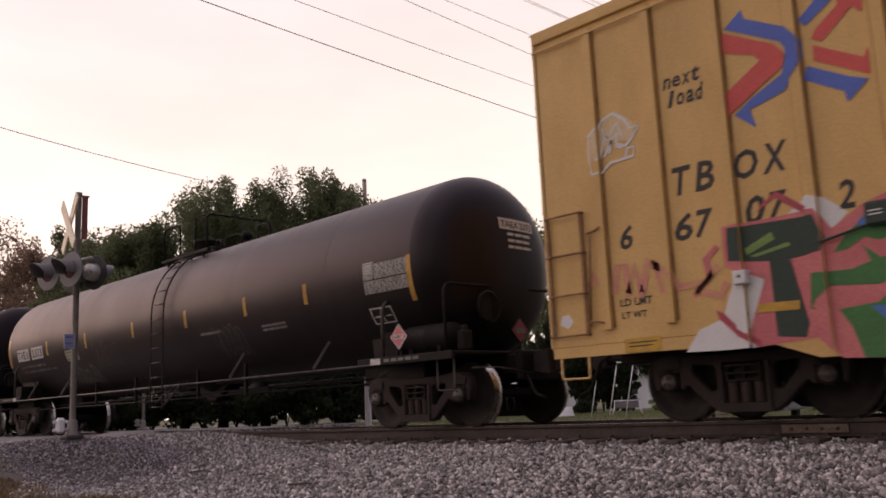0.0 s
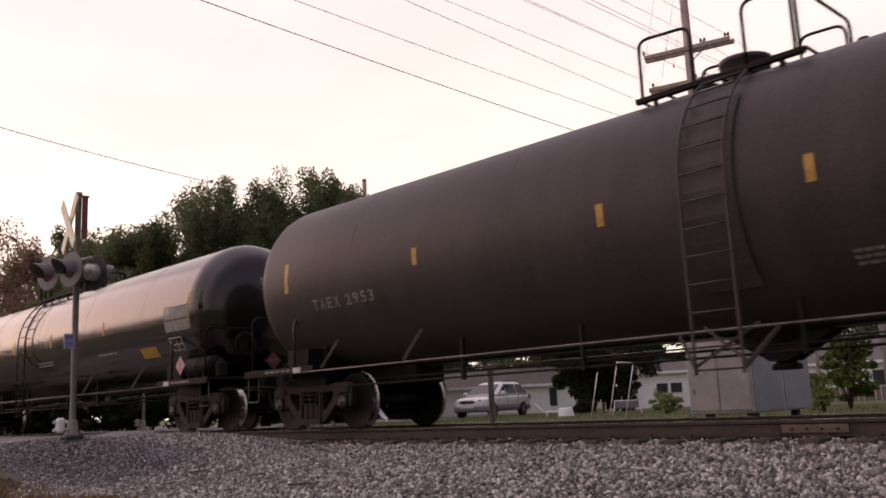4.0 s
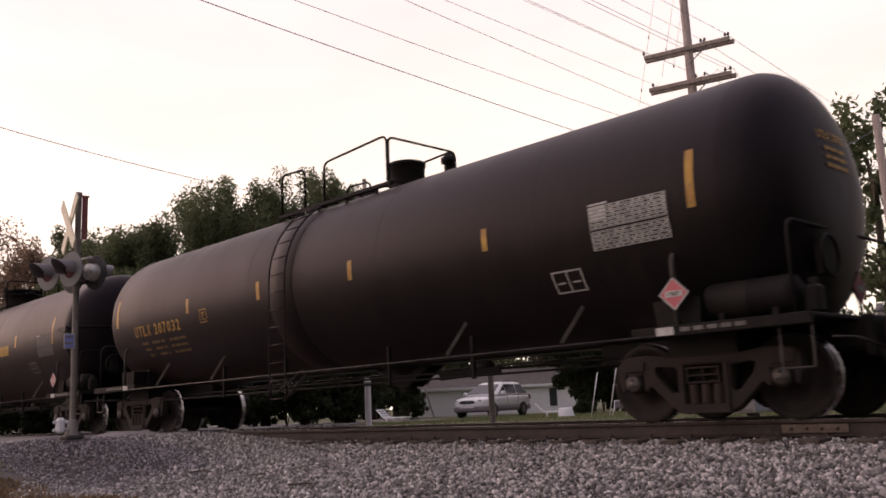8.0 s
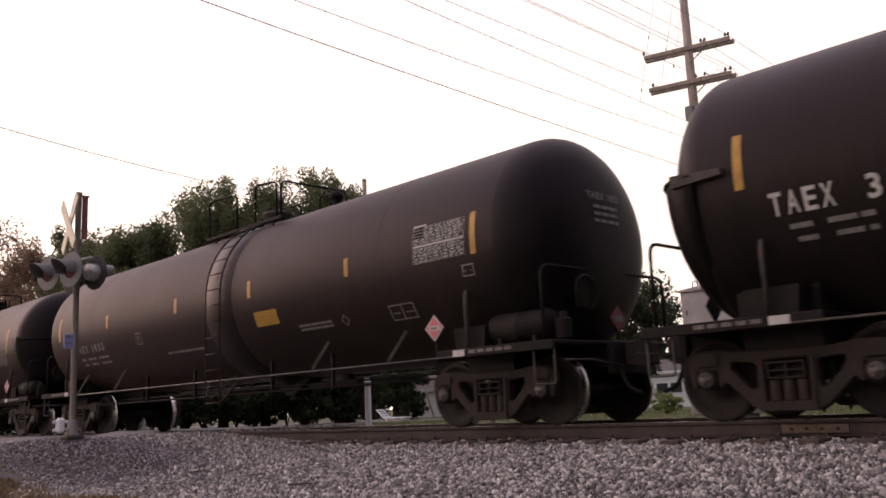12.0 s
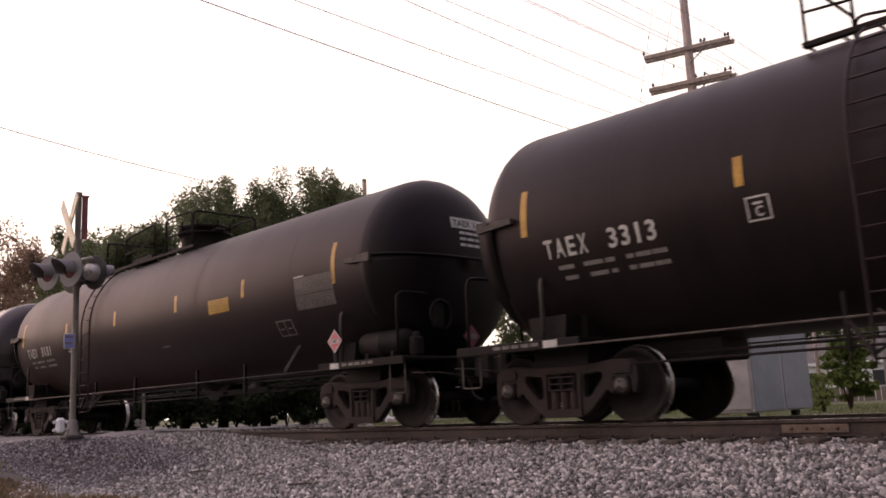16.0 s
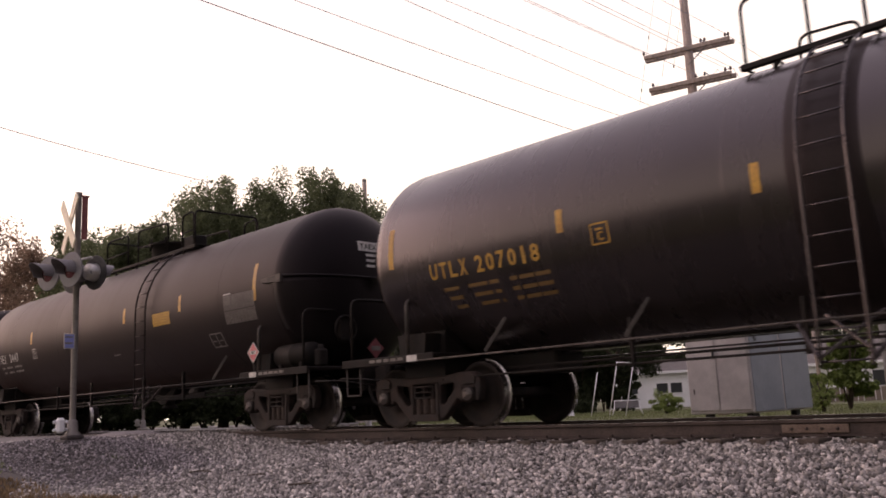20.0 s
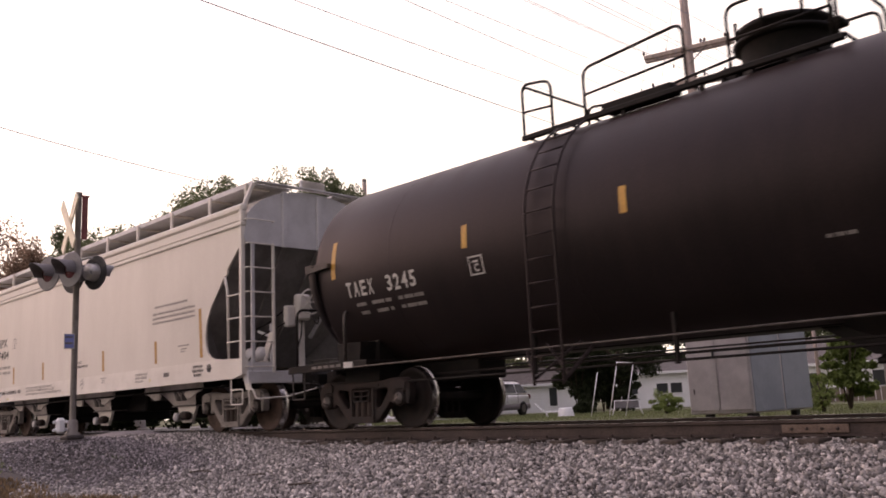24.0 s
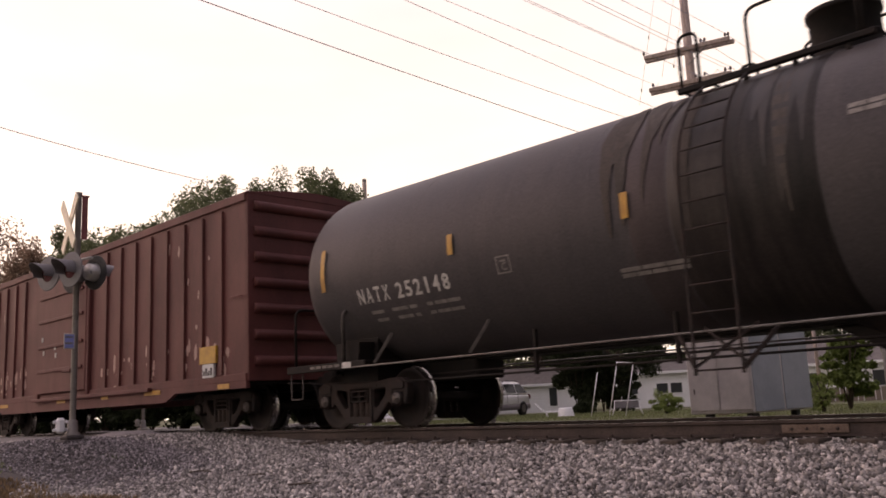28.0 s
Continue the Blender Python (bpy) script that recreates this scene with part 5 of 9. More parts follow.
        part("fine_print", wrap(bars(0.66, 3, 0.085, 0.04, rng, 0.5, 3).map(lambda a, b, c: (a + 0.05, b + 0.24, c)), -4.50, 1.83, 0.008), M_CHALK, car, kind="stuff")
    end_marks(car, half, number, M_WHITE, z=2.95, seed=seed, board=not glossy)
    girth(1.53, 2.50)
    return car


def car_plain(number, centre, paint, label, seed, kind):
    """Tank car of middling length with a ladder amidships under an arched rail."""
    half = 8.28
    rng = random.Random(seed)
    girth(1.50 if kind == "rusty" else 1.55 if kind == "brown" else 1.53, 2.49 if kind == "rusty" else 2.50)
    front = half - (0.13 if kind == "grey" else 0.0)
    car = tank_car(label, centre, front, 8.85, 6.95, paint, (-5.2, -2.0, 2.1, 5.2), tail=half)
    end_gear(car, half, 8.85)
    underside(car, half, 0.9, (-6.0, -4.0, 3.5, 5.4))
    if kind == "grey":
        for x, a, b in ((-6.95, 2.3, 2.8), (-3.72, 2.32, 2.57), (-0.46, 2.30, 2.57), (2.05, 2.30, 2.58), (4.83, 2.28, 2.59), (7.26, 2.25, 2.85)):
            stripe(car, x, a, b)
        ladder(car, 0.66, 1.2, 0.5, 1.02, M_GREY)
        part("ladder_screen", wrap(strip(0.60, 1.26, -1.2, 1.1, 2, 8), 0, TZ, 0.03), M_GREY, car)
        walkway(car, -0.3, 1.85, [(-0.20, 0.51, 0.82, 0.77, False), (1.18, 1.75, 0.82, 0.80, False)])
        cross_rail(car, 1.80, 0.82)
        dome(car, 0.80, 0.30, 4.36, False, M_GREY)
        valve(car, 0.30, 0.10, 4.22)
        valve(car, 2.2, 0.10, 4.15)
        data_panel(car, 5.72, 6.70, 2.03, 2.46, rng, M_DIMWHITE)
        frame_box(car, 4.97, 1.70, 0.46, 0.28)
        label_plate(car, 3.30, 1.62, 0.70, 0.27, rng)
        placard(car, 6.99, 1.41)
        marks(car, number, -6.30, 1.94, 1.60, 0.18, M_DIMWHITE, M_GREY, 2, seed)
        small_note(car, 2.25, 1.62, 0.3, 3, M_DIMWHITE, seed)
        small_note(car, 5.8, 1.72, 0.25, 2, M_DIMWHITE, seed + 1)
    elif kind == "brown":
        for x, a, b in ((-7.1, 2.3, 2.85), (-4.34, 2.38, 2.67), (-1.11, 2.38, 2.67), (1.63, 2.36, 2.67), (4.45, 2.36, 2.65), (7.21, 2.30, 2.88)):
            stripe(car, x, a, b)
        ladder(car, 0.26, 0.78, material=paint)
        part("girth_band", Geo().lathe([(0.05, TR), (0.07, TR + 0.012), (1.0, TR + 0.012), (1.02, TR)], (0, 0, TZ), "x", 80), M_BLACK, car)
        walkway(car, -1.2, 1.6, [(-1.11, -0.02, 0.84, 0.78, False), (0.66, 1.40, 0.82, 0.76, False)])
        cross_rail(car, 1.55, 0.74)
        dome(car, 0.30, 0.30, 4.38, False, M_PIPE)
        valve(car, 2.25, 0.12, 4.42)
        part("manway_lid", Geo().lathe([(4.0, 0.33), (4.1, 0.33), (4.12, 0.25), (4.13, 0.0)], (1.3, 0, 0), "z", 20), M_FRAME, car)
        data_panel(car, 6.02, 7.05, 2.32, 2.84, rng, M_WHITE, False)
        frame_box(car, 5.25, 1.60, 0.55, 0.26, M_DIMWHITE)
        label_plate(car, 1.70, 1.84, 0.70, 0.27, rng)
        placard(car, 6.33, 1.38)
        marks(car, number, -6.25, 1.92, 1.62, 0.18, M_DIMWHITE, M_DIMWHITE, 2, seed)
        clearance_box(car, -3.0, 1.90, M_DIMWHITE)
        part("fine_print", wrap(bars(1.5, 1, 0.075, 0.05, rng, 0.3, 5), -1.9, 1.66, 0.005), M_DIMWHITE, car, kind="stuff")
        part("fine_print", wrap(bars(0.9, 2, 0.075, 0.045, rng, 0.3, 4), 2.9, 1.76, 0.005), M_DIMWHITE, car, kind="stuff")
        frame_box(car, 6.95, 2.02, 0.22, 0.17, M_DIMWHITE, 1)
        part("stencil_diamond", wrap(Geo().add([(0, -0.11, 0), (0.10, 0, 0), (0, 0.11, 0), (-0.10, 0, 0), (0, -0.08, 0), (0.07, 0, 0), (0, 0.08, 0), (-0.07, 0, 0)], [(0, 1, 5, 4), (1, 2, 6, 5), (2, 3, 7, 6), (3, 0, 4, 7)]), 4.15, 1.72, 0.005), M_DIMWHITE, car)
    else:
        for x, a, b in ((-7.27, 2.2, 2.87), (-4.33, 2.36, 2.64), (-1.46, 2.34, 2.64), (1.56, 2.34, 2.64), (4.50, 2.34, 2.64), (7.48, 2.24, 2.88)):
            stripe(car, x, a, b, proud=0.03)
        ladder(car, -0.70, -0.16, material=M_RUST)
        part("rusty_saddle", Geo().lathe([(-1.45, TR), (-1.43, TR + 0.006), (-0.95, TR + 0.006), (-0.93, TR)], (0, 0, TZ), "x", 80), M_GREY, car, "stained plate band round the tank")
        part("girth_band", Geo().lathe([(-0.9, TR), (-0.88, TR + 0.014), (0.75, TR + 0.014), (0.77, TR)], (0, 0, TZ), "x", 80), M_STAINBAND, car)
        walkway(car, -1.05, 1.25, [(-0.99, -0.75, 0.72, 0.72, False), (-0.12, 1.09, 0.76, 0.80, False)])
        cross_rail(car, 1.14, 0.78)
        dome(car, 0.68, 0.39, 4.56, False)
        stains(car, -1.75, -0.98, 9, 5, (M_STAINPALE, M_RUSTBAND, M_STAINPALE), wide=(0.08, 0.30))
        stains(car, -0.9, 0.75, 9, 6, (M_STAINDARK, M_STAINPALE, M_RUSTBAND, M_STAINDARK), wide=(0.06, 0.3))
        data_panel(car, 6.12, 7.14, 2.18, 2.66, rng, M_DIMWHITE)
        frame_box(car, 6.05, 1.64, 0.5, 0.30, M_DIMWHITE)
        placard(car, 6.98, 1.53, -1.40, faded=True)
        marks(car, number, -6.50, 1.91, 2.07, 0.24, M_WHITE, M_DIMWHITE, 2, seed)
        clearance_box(car, -3.55, 1.98, M_DIMWHITE, 0.24)
        part("fine_print", wrap(bars(0.9, 2, 0.07, 0.05, rng, 0.3, 3), -1.7, 1.80, 0.018), M_DIMWHITE, car, kind="stuff")
        part("fine_print", wrap(bars(0.5, 2, 0.07, 0.05, rng, 0.3, 3), 1.1, 3.0, 0.005), M_DIMWHITE, car, kind="stuff")
        part("fine_print", wrap(bars(0.55, 3, 0.07, 0.04, rng, 0.3, 3), 3.5, 1.6, 0.005), M_DIMWHITE, car, kind="stuff")
    end_marks(car, front, number, M_FADEINK if kind == "brown" else M_WHITE, y=-0.34, z=3.02, seed=seed, panel=False)
    girth(1.53, 2.50)
    return car


def hopper_car(centre):
    """Long pale-grey covered hopper with rounded sides, white sill, end ladders and roof walkways."""
    car = thing("covered_hopper_car", "pale grey covered hopper car with white side sill and roof walkways", "hopper car")
    rng = random.Random(40)
    W = 1.57

    # side sheets: a plate with its lower corners cut away towards the slope sheets
    half = [(6.75, 1.341), (6.50, 1.355), (6.36, 1.40), (6.25, 1.49), (6.185, 1.62), (6.165, 1.82), (6.19, 2.0), (6.25, 2.16), (6.36, 2.33), (6.86, 2.86), (6.95, 2.87), (6.97, 2.99), (7.45, 3.40), (7.45, 3.72)]
    prof = half + [(-x, z) for x, z in half[::-1]]
    for s in (-1, 1):
        part("side_sheet", Geo().prism(prof, s * (W - 0.03), s * W), M_HOPPER, car)
        for ya, yb, za, zb, cc in ((0.08, 0.035, 3.72, 3.80, 0.015), (0.08, 0.02, 3.81, 3.98, 0.02), (0.12, 0.03, 3.99, 4.14, 0.04)):
            part("top_chord", Geo().box(-7.5, 7.5, s * (W - ya), s * (W + yb), za, zb, cc), M_HOPPER, car)
        sill = [(-7.5, 1.02), (-7.5, 1.30), (-6.5, 1.34), (6.5, 1.34), (7.5, 1.30), (7.5, 1.02), (7.2, 0.96), (-7.2, 0.96)]
        part("side_sill", Geo().prism(sill, s * (W - 0.10), s * (W + 0.03)), M_HOPSILL, car, "white side sill")
    # roof
    roof = Geo()
    n = 20
    pts = [(W - 0.08) * math.cos(math.pi * i / n) for i in range(n + 1)]
    crown = [3.78 + 0.74 * math.sin(math.pi * i / n) for i in range(n + 1)]
    verts = [(x, y, crown[i]) for x in (-7.45, 7.45) for i, y in enumerate(pts)]
    roof.add(verts, [(i, i + 1, i + n + 2, i + n + 1) for i in range(n)], True)
    part("roof", roof, M_HOPPER, car)
    # end bulkheads and slope sheets
    for e in (-1, 1):
        xb = e * 7.50
        poly = [(-W + 0.10, 3.40), (W - 0.10, 3.40), (W - 0.02, 3.52)] + list(zip(pts, crown)) + [(-W + 0.02, 3.52)]
        k = len(poly)
        g = Geo().add([(xb - e * 0.06, y, z) for y, z in poly] + [(xb, y, z) for y, z in poly], [tuple(range(k)), tuple(range(2 * k - 1, k - 1, -1))])
        g.add(g.v[:2 * k], [(a, (a + 1) % k, (a + 1) % k + k, a + k) for a in range(k)])
        part("end_bulkhead", g, M_HOPEND, car, "blue-grey end bulkhead")
        slope = [(xb - e * 0.03, -W + 0.10, 3.40), (xb - e * 0.03, W - 0.10, 3.40), (e * 5.6, 0.9, 1.25), (e * 5.6, -0.9, 1.25)]
        part("slope_sheet", Geo().add(slope + [(x + e * 0.03, y, z + 0.02) for x, y, z in slope], [(0, 1, 2, 3), (7, 6, 5, 4), (0, 3, 7, 4), (1, 5, 6, 2)]), M_SHADEGREY, car, "slope sheet with its shade put into the colour")
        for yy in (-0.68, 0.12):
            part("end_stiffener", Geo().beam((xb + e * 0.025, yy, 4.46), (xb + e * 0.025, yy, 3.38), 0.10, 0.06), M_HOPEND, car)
        # near stiffeners take the painted shade tone, the far one the lit grey
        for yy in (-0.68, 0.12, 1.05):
            part("slope_stiffener", Geo().beam((xb, yy, 3.40), (e * 6.15, yy * 0.8, 1.83), 0.08, 0.06), M_HOPEND if yy > 1 else M_SHADEGREY, car)
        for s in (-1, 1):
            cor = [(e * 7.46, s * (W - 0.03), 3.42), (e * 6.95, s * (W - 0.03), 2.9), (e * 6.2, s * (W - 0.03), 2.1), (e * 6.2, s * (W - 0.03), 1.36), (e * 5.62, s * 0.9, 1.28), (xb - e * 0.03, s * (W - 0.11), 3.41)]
            part("corner_sheet", Geo().add(cor + [(x, y, z + 0.015) for x, y, z in cor], [(0, 1, 2, 3, 4, 5), (11, 10, 9, 8, 7, 6)]), M_SHADEGREY, car)
            # corner posts and ladders
            part("corner_post", Geo().beam((e * 7.44, s * (W - 0.02), 1.02), (e * 7.44, s * (W - 0.02), 4.04), 0.085, 0.085).beam((e * 7.44, s * (W - 0.02), 4.01), (e * 7.44, s * 1.30, 4.57), 0.07, 0.07), M_HOPSILL, car)
            part("corner_brace", Geo().beam((e * 7.50, s * (W - 0.20), 1.05), (e * 7.50, s * (W - 0.20), 3.44), 0.07, 0.05), M_HOPEND, car)
            lad = part("side_ladder", Geo().tube(bend([(e * 6.99, s * (W - 0.01), 1.32), (e * 6.95, s * (W - 0.01), 2.55), (e * 6.89, s * (W + 0.01), 2.84)], 0.08), 0.026, 8), M_HOPSILL, car)
            for k in range(3):
                part("rung", Geo().tube([(e * 6.97, s * (W + 0.01), 1.62 + k * 0.425), (e * 7.45, s * (W + 0.01), 1.62 + k * 0.425)], 0.014, 6), M_HOPSILL, lad)
            el = part("end_ladder", Geo().beam((e * 7.58, s * 0.98, 1.05), (e * 7.58, s * 0.98, 3.42), 0.05, 0.05), M_HOPSILL, car)
            for k in range(7):
                z = 1.15 + k * 0.447
                part("rung", Geo().tube(bend([(e * 7.50, s * (W - 0.04), z), (e * 7.62, s * (W - 0.04), z), (e * 7.62, s * 0.96, z), (e * 7.52, s * 0.96, z)], 0.03, 2), 0.013, 6), M_HOPSILL, el)
            part("sill_step", Geo().tube(bend([(e * 7.05, s * (W - 0.02), 1.0), (e * 7.06, s * (W - 0.02), 0.50), (e * 7.44, s * (W - 0.02), 0.50), (e * 7.44, s * (W - 0.02), 0.76), (e * 7.06, s * (W - 0.02), 0.76)], 0.04), 0.016, 6), M_HOPSILL, car)
            part("post_foot", Geo().prism([(e * 7.34, 1.02), (e * 7.52, 1.02), (e * 7.58, 0.74), (e * 7.46, 0.74)], s * (W - 0.12), s * (W - 0.08)), M_HOPSILL, car)
            if s * e < 0:
                part("uncoupling_lever", Geo().tube(bend([(e * 7.60, s * 1.50, 0.34), (e * 7.55, s * 1.50, 0.75), (e * 7.68, s * 1.50, 0.76), (e * 7.74, s * 1.46, 0.58), (e * 7.86, s * 0.9, 0.60), (e * 8.0, s * 0.14, 0.78)], 0.05), 0.016, 6), M_HOPSILL, car)
        part("end_platform", Geo().box(e * 6.3, e * 7.46, -1.5, 1.5, 1.02, 1.06, 0.01), M_SHADEGREY, car)
        part("end_sill", Geo().box(e * 7.40, e * 7.54, -1.5, 1.5, 0.86, 1.08, 0.012).prism([(e * 7.42, 1.08), (e * 7.50, 1.08), (e * 7.50, 1.24), (e * 7.42, 1.24)], -1.5, -0.95), M_HOPEND, car)
        part("striker", Geo().box(e * 7.45, e * 7.72, -0.34, 0.34, 0.70, 1.06, 0.04), M_FRAME, car)
        part("centre_sill", Geo().box(e * 5.2, e * 7.95, -0.30, 0.30, 0.70, 1.02, 0.03), M_FRAME, car)
        part("equipment_box", Geo().box(e * 6.75, e * 7.30, 0.45, 1.10, 1.07, 1.30, 0.03).box(e * 6.73, e * 7.32, 0.43, 1.12, 1.30, 1.325, 0.008), M_TRUCKGREY, car)
        part("roof_bridge", Geo().box(e * 7.46, e * 7.60, -1.30, 1.30, 4.56, 4.585, 0.006), M_HOPEND, car)
        fold = part("folded_grating", Geo().box(e * 7.46, e * 7.52, -0.28, 0.28, 4.585, 4.76, 0.01), M_HOPEND, car)
        for k in range(5):
            part("slat", Geo().box(e * 7.53, e * 7.56, -0.26, 0.26, 4.60 + k * 0.032, 4.618 + k * 0.032, 0.003), M_HOPSILL, fold)
    # hand brake: housing with its wheel, chain, bell crank, and the air gear on the platform
    hb = part("hand_brake", Geo().box(7.38, 7.56, -0.42, -0.12, 2.02, 2.52, 0.04).box(7.34, 7.48, -0.62, -0.42, 1.90, 2.30, 0.03).beam((7.42, -0.27, 1.06), (7.42, -0.27, 2.1), 0.14, 0.05), M_HOPSILL, car)
    wheel = Geo().tube([(7.68, -0.22 + 0.23 * math.cos(a * math.pi / 12), 2.36 + 0.23 * math.sin(a * math.pi / 12)) for a in range(25)], 0.016, 6)
    for a in range(5):
        c, q = 0.23 * math.cos(a * 1.2566), 0.23 * math.sin(a * 1.2566)
        wheel.tube([(7.62, -0.22, 2.36), (7.68, -0.22 + c, 2.36 + q)], 0.011, 6)
    part("brake_wheel", wheel.tube([(7.54, -0.22, 2.36), (7.66, -0.22, 2.36)], 0.03, 8), M_HOPSILL, hb)
    part("brake_chain", Geo().tube(bend([(7.50, -0.3, 2.05), (7.56, -0.36, 1.75), (7.50, -0.42, 1.45)], 0.1), 0.014, 6).tube(bend([(7.58, -0.12, 2.1), (7.66, -0.05, 1.9), (7.60, 0.04, 2.2)], 0.1), 0.012, 6), M_FRAME, hb)
    crank = Geo().prism([(7.05, 1.10), (7.20, 1.12), (7.50, 1.62), (7.52, 1.78), (7.42, 1.78), (7.30, 1.56), (7.05, 1.26)], -0.98, -0.94)
    crank.lathe([(-1.0, 0.0), (-1.0, 0.15), (-0.92, 0.15), (-0.92, 0.0)], (7.18, 0, 1.24), "y", 20).lathe([(-1.02, 0.0), (-1.02, 0.05), (-0.9, 0.05)], (7.18, 0, 1.24), "y", 12)
    part("bell_crank", crank, M_HOPSILL, car)
    part("crank_bracket", Geo().prism([(6.92, 1.07), (7.44, 1.07), (7.36, 1.18), (7.0, 1.18)], -0.90, -0.86).beam((7.38, -0.9, 1.07), (7.38, -0.9, 1.95), 0.06, 0.06).beam((6.9, -0.88, 1.85), (7.40, -0.88, 1.70), 0.05, 0.05), M_HOPEND, car)
    for x0, x1, y0, z0, r0 in ((6.62, 7.30, -0.95, 1.40, 0.14), (-7.30, -6.45, -0.95, 1.32, 0.2)):
        part("brake_reservoir", Geo().lathe([(x0, 0.0), (x0 + 0.03, r0 * 0.8), (x0 + 0.1, r0), (x1 - 0.1, r0), (x1 - 0.03, r0 * 0.8), (x1, 0.0)], (0, y0, z0), "x", 20), M_HOPEND, car)
    part("reservoir_strap", Geo().lathe([(6.78, 0.0), (6.78, 0.147), (6.81, 0.147), (6.81, 0.0)], (0, -0.95, 1.40), "x", 20).lathe([(7.08, 0.0), (7.08, 0.147), (7.11, 0.147), (7.11, 0.0)], (0, -0.95, 1.40), "x", 20).beam((6.8, -0.95, 1.06), (6.8, -0.95, 1.3), 0.05, 0.05).beam((7.1, -0.95, 1.06), (7.1, -0.95, 1.3), 0.05, 0.05), M_HOPSILL, car)
    part("brake_pipe", Geo().tube(bend([(6.5, -1.2, 1.10), (6.9, -1.24, 1.16), (7.2, -1.22, 1.34), (7.36, -1.1, 1.72), (7.4, -0.6, 1.98)], 0.1), 0.016, 6).tube(bend([(6.6, -0.8, 1.9), (7.1, -0.8, 1.98), (7.3, -0.6, 2.2)], 0.1), 0.014, 6), M_FRAME, car)
    # roof walkways
    for s in (-1, 1):
        wk = part("roof_walkway", Geo().box(-7.46, 7.46, s * 0.50, s * 1.34, 4.52, 4.56, 0.008).box(-7.46, 7.46, s * 1.31, s * 1.345, 4.50, 4.60, 0.008), M_HOPEND, car)
        for x in [5.97 - 1.58 * k for k in range(9)] + [7.3]:
            part("walkway_bracket", Geo().beam((x, s * 1.37, 4.10), (x, s * 1.37, 4.57), 0.05, 0.07).beam((x, s * 1.36, 4.5), (x, s * 0.86, 4.5), 0.05, 0.05), M_HOPSILL, wk)
    part("hatch_coaming", Geo().box(-6.8, 6.8, -0.30, 0.30, 4.50, 4.62, 0.03), M_HOPEND, car)
    # discharge hoppers: a steep chute with a flange, an outlet tray and its pipe
    for x in (-4.05, 0.0, 4.05):
        h, hs = Geo(), Geo()
        v = [(x + a, sy * b, z) for a, b, z in ((-0.98, 1.15, 1.06), (0.98, 1.15, 1.06), (0.45, 0.86, 0.56), (-0.45, 0.86, 0.56)) for sy in (-1, 1)]
        h.add(v, [(0, 2, 4, 6), (3, 1, 7, 5), (6, 4, 5, 7), (1, 3, 2, 0)])
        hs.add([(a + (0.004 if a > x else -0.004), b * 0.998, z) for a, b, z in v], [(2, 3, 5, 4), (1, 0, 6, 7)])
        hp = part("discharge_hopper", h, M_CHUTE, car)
        # separate black skin on the chute's ends stands for the shade on them
        part("chute_side", hs, M_FRAME, hp, "black side of the chute, its shade put into the colour")
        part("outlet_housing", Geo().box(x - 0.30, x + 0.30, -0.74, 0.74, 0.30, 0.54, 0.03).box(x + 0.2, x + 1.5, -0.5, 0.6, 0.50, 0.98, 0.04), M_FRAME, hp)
        part("chute_flange", Geo().box(x - 0.50, x + 0.50, -0.90, 0.90, 0.545, 0.572, 0.004), M_SHADEGREY, hp)
        for k in (-1, 1):
            part("chute_ear", Geo().prism(rounded([(x + k * 0.55, 1.0), (x + k * 1.22, 1.0), (x + k * 1.24, 0.84), (x + k * 1.02, 0.80), (x + k * 0.8, 0.70), (x + k * 0.56, 0.70)], 0.07), -1.16, -1.12), M_CHUTE, hp)
        for k in (-0.16, 0.06):
            part("chute_rib", Geo().prism([(x + k, 0.86), (x + k + 0.10, 0.86), (x + k + 0.16, 0.66), (x + k + 0.10, 0.66)], -1.04, -0.93), M_SHADEGREY, hp)
        part("outlet_tray", Geo().prism([(x - 0.40, 0.546), (x + 0.40, 0.546), (x + 0.20, 0.21), (x - 0.20, 0.21)], -0.82, -0.76), M_HOPSILL, hp, "pale outlet tray")
        part("outlet_pipe", Geo().lathe([(-1.02, 0.0), (-1.02, 0.080), (-1.0, 0.090), (-0.95, 0.090), (-0.95, 0.075), (-0.80, 0.075)], (x - 0.14, 0, 0.33), "y", 16), M_HOPEND, hp)
        part("pipe_clamp", Geo().lathe([(-0.14, 0.0), (-0.14, 0.07), (-0.10, 0.085), (0.12, 0.085), (0.15, 0.07), (0.15, 0.0)], (x + 0.08, -0.90, 0.35), "x", 14).prism(rounded([(x + 0.02, 0.45), (x + 0.22, 0.40), (x + 0.22, 0.30), (x + 0.04, 0.26)], 0.03), -0.94, -0.82), M_RUST, hp)
    part("centre_sill", Geo().box(-5.3, 5.3, -0.42, 0.42, 0.72, 1.06, 0.03), M_FRAME, car)
    part("train_pipe", Geo().tube([(-6.5, -1.2, 0.86), (6.5, -1.2, 0.86)], 0.022, 6), M_FRAME, car)
    # markings on the near side
    y = -W - 0.004

    def flat(g, x, z, ink, yy=y, name="writing", label=""):
        return part(name, Geo().join(g, lambda a, b, c: (x + a, yy, z + b)), ink, car, label, "stuff" if name == "writing" else "")
    for x, z0, z1 in ((5.98, 1.42, 2.36), (4.12, 1.42, 1.88), (1.56, 1.42, 1.88), (-2.07, 1.42, 1.86), (-4.2, 1.42, 1.87), (-6.22, 1.42, 2.36)):
        flat(strip(-0.055, 0.055, 0, z1 - z0).map(lambda a, b, c: (a - 0.07 * b, b, c)), x + 0.04, z0, M_REFLECT, name="reflector")
    flat(widen(letters("SHPX", 0.3), 0.95, 0.23), -5.73, 2.47, M_DARKINK)
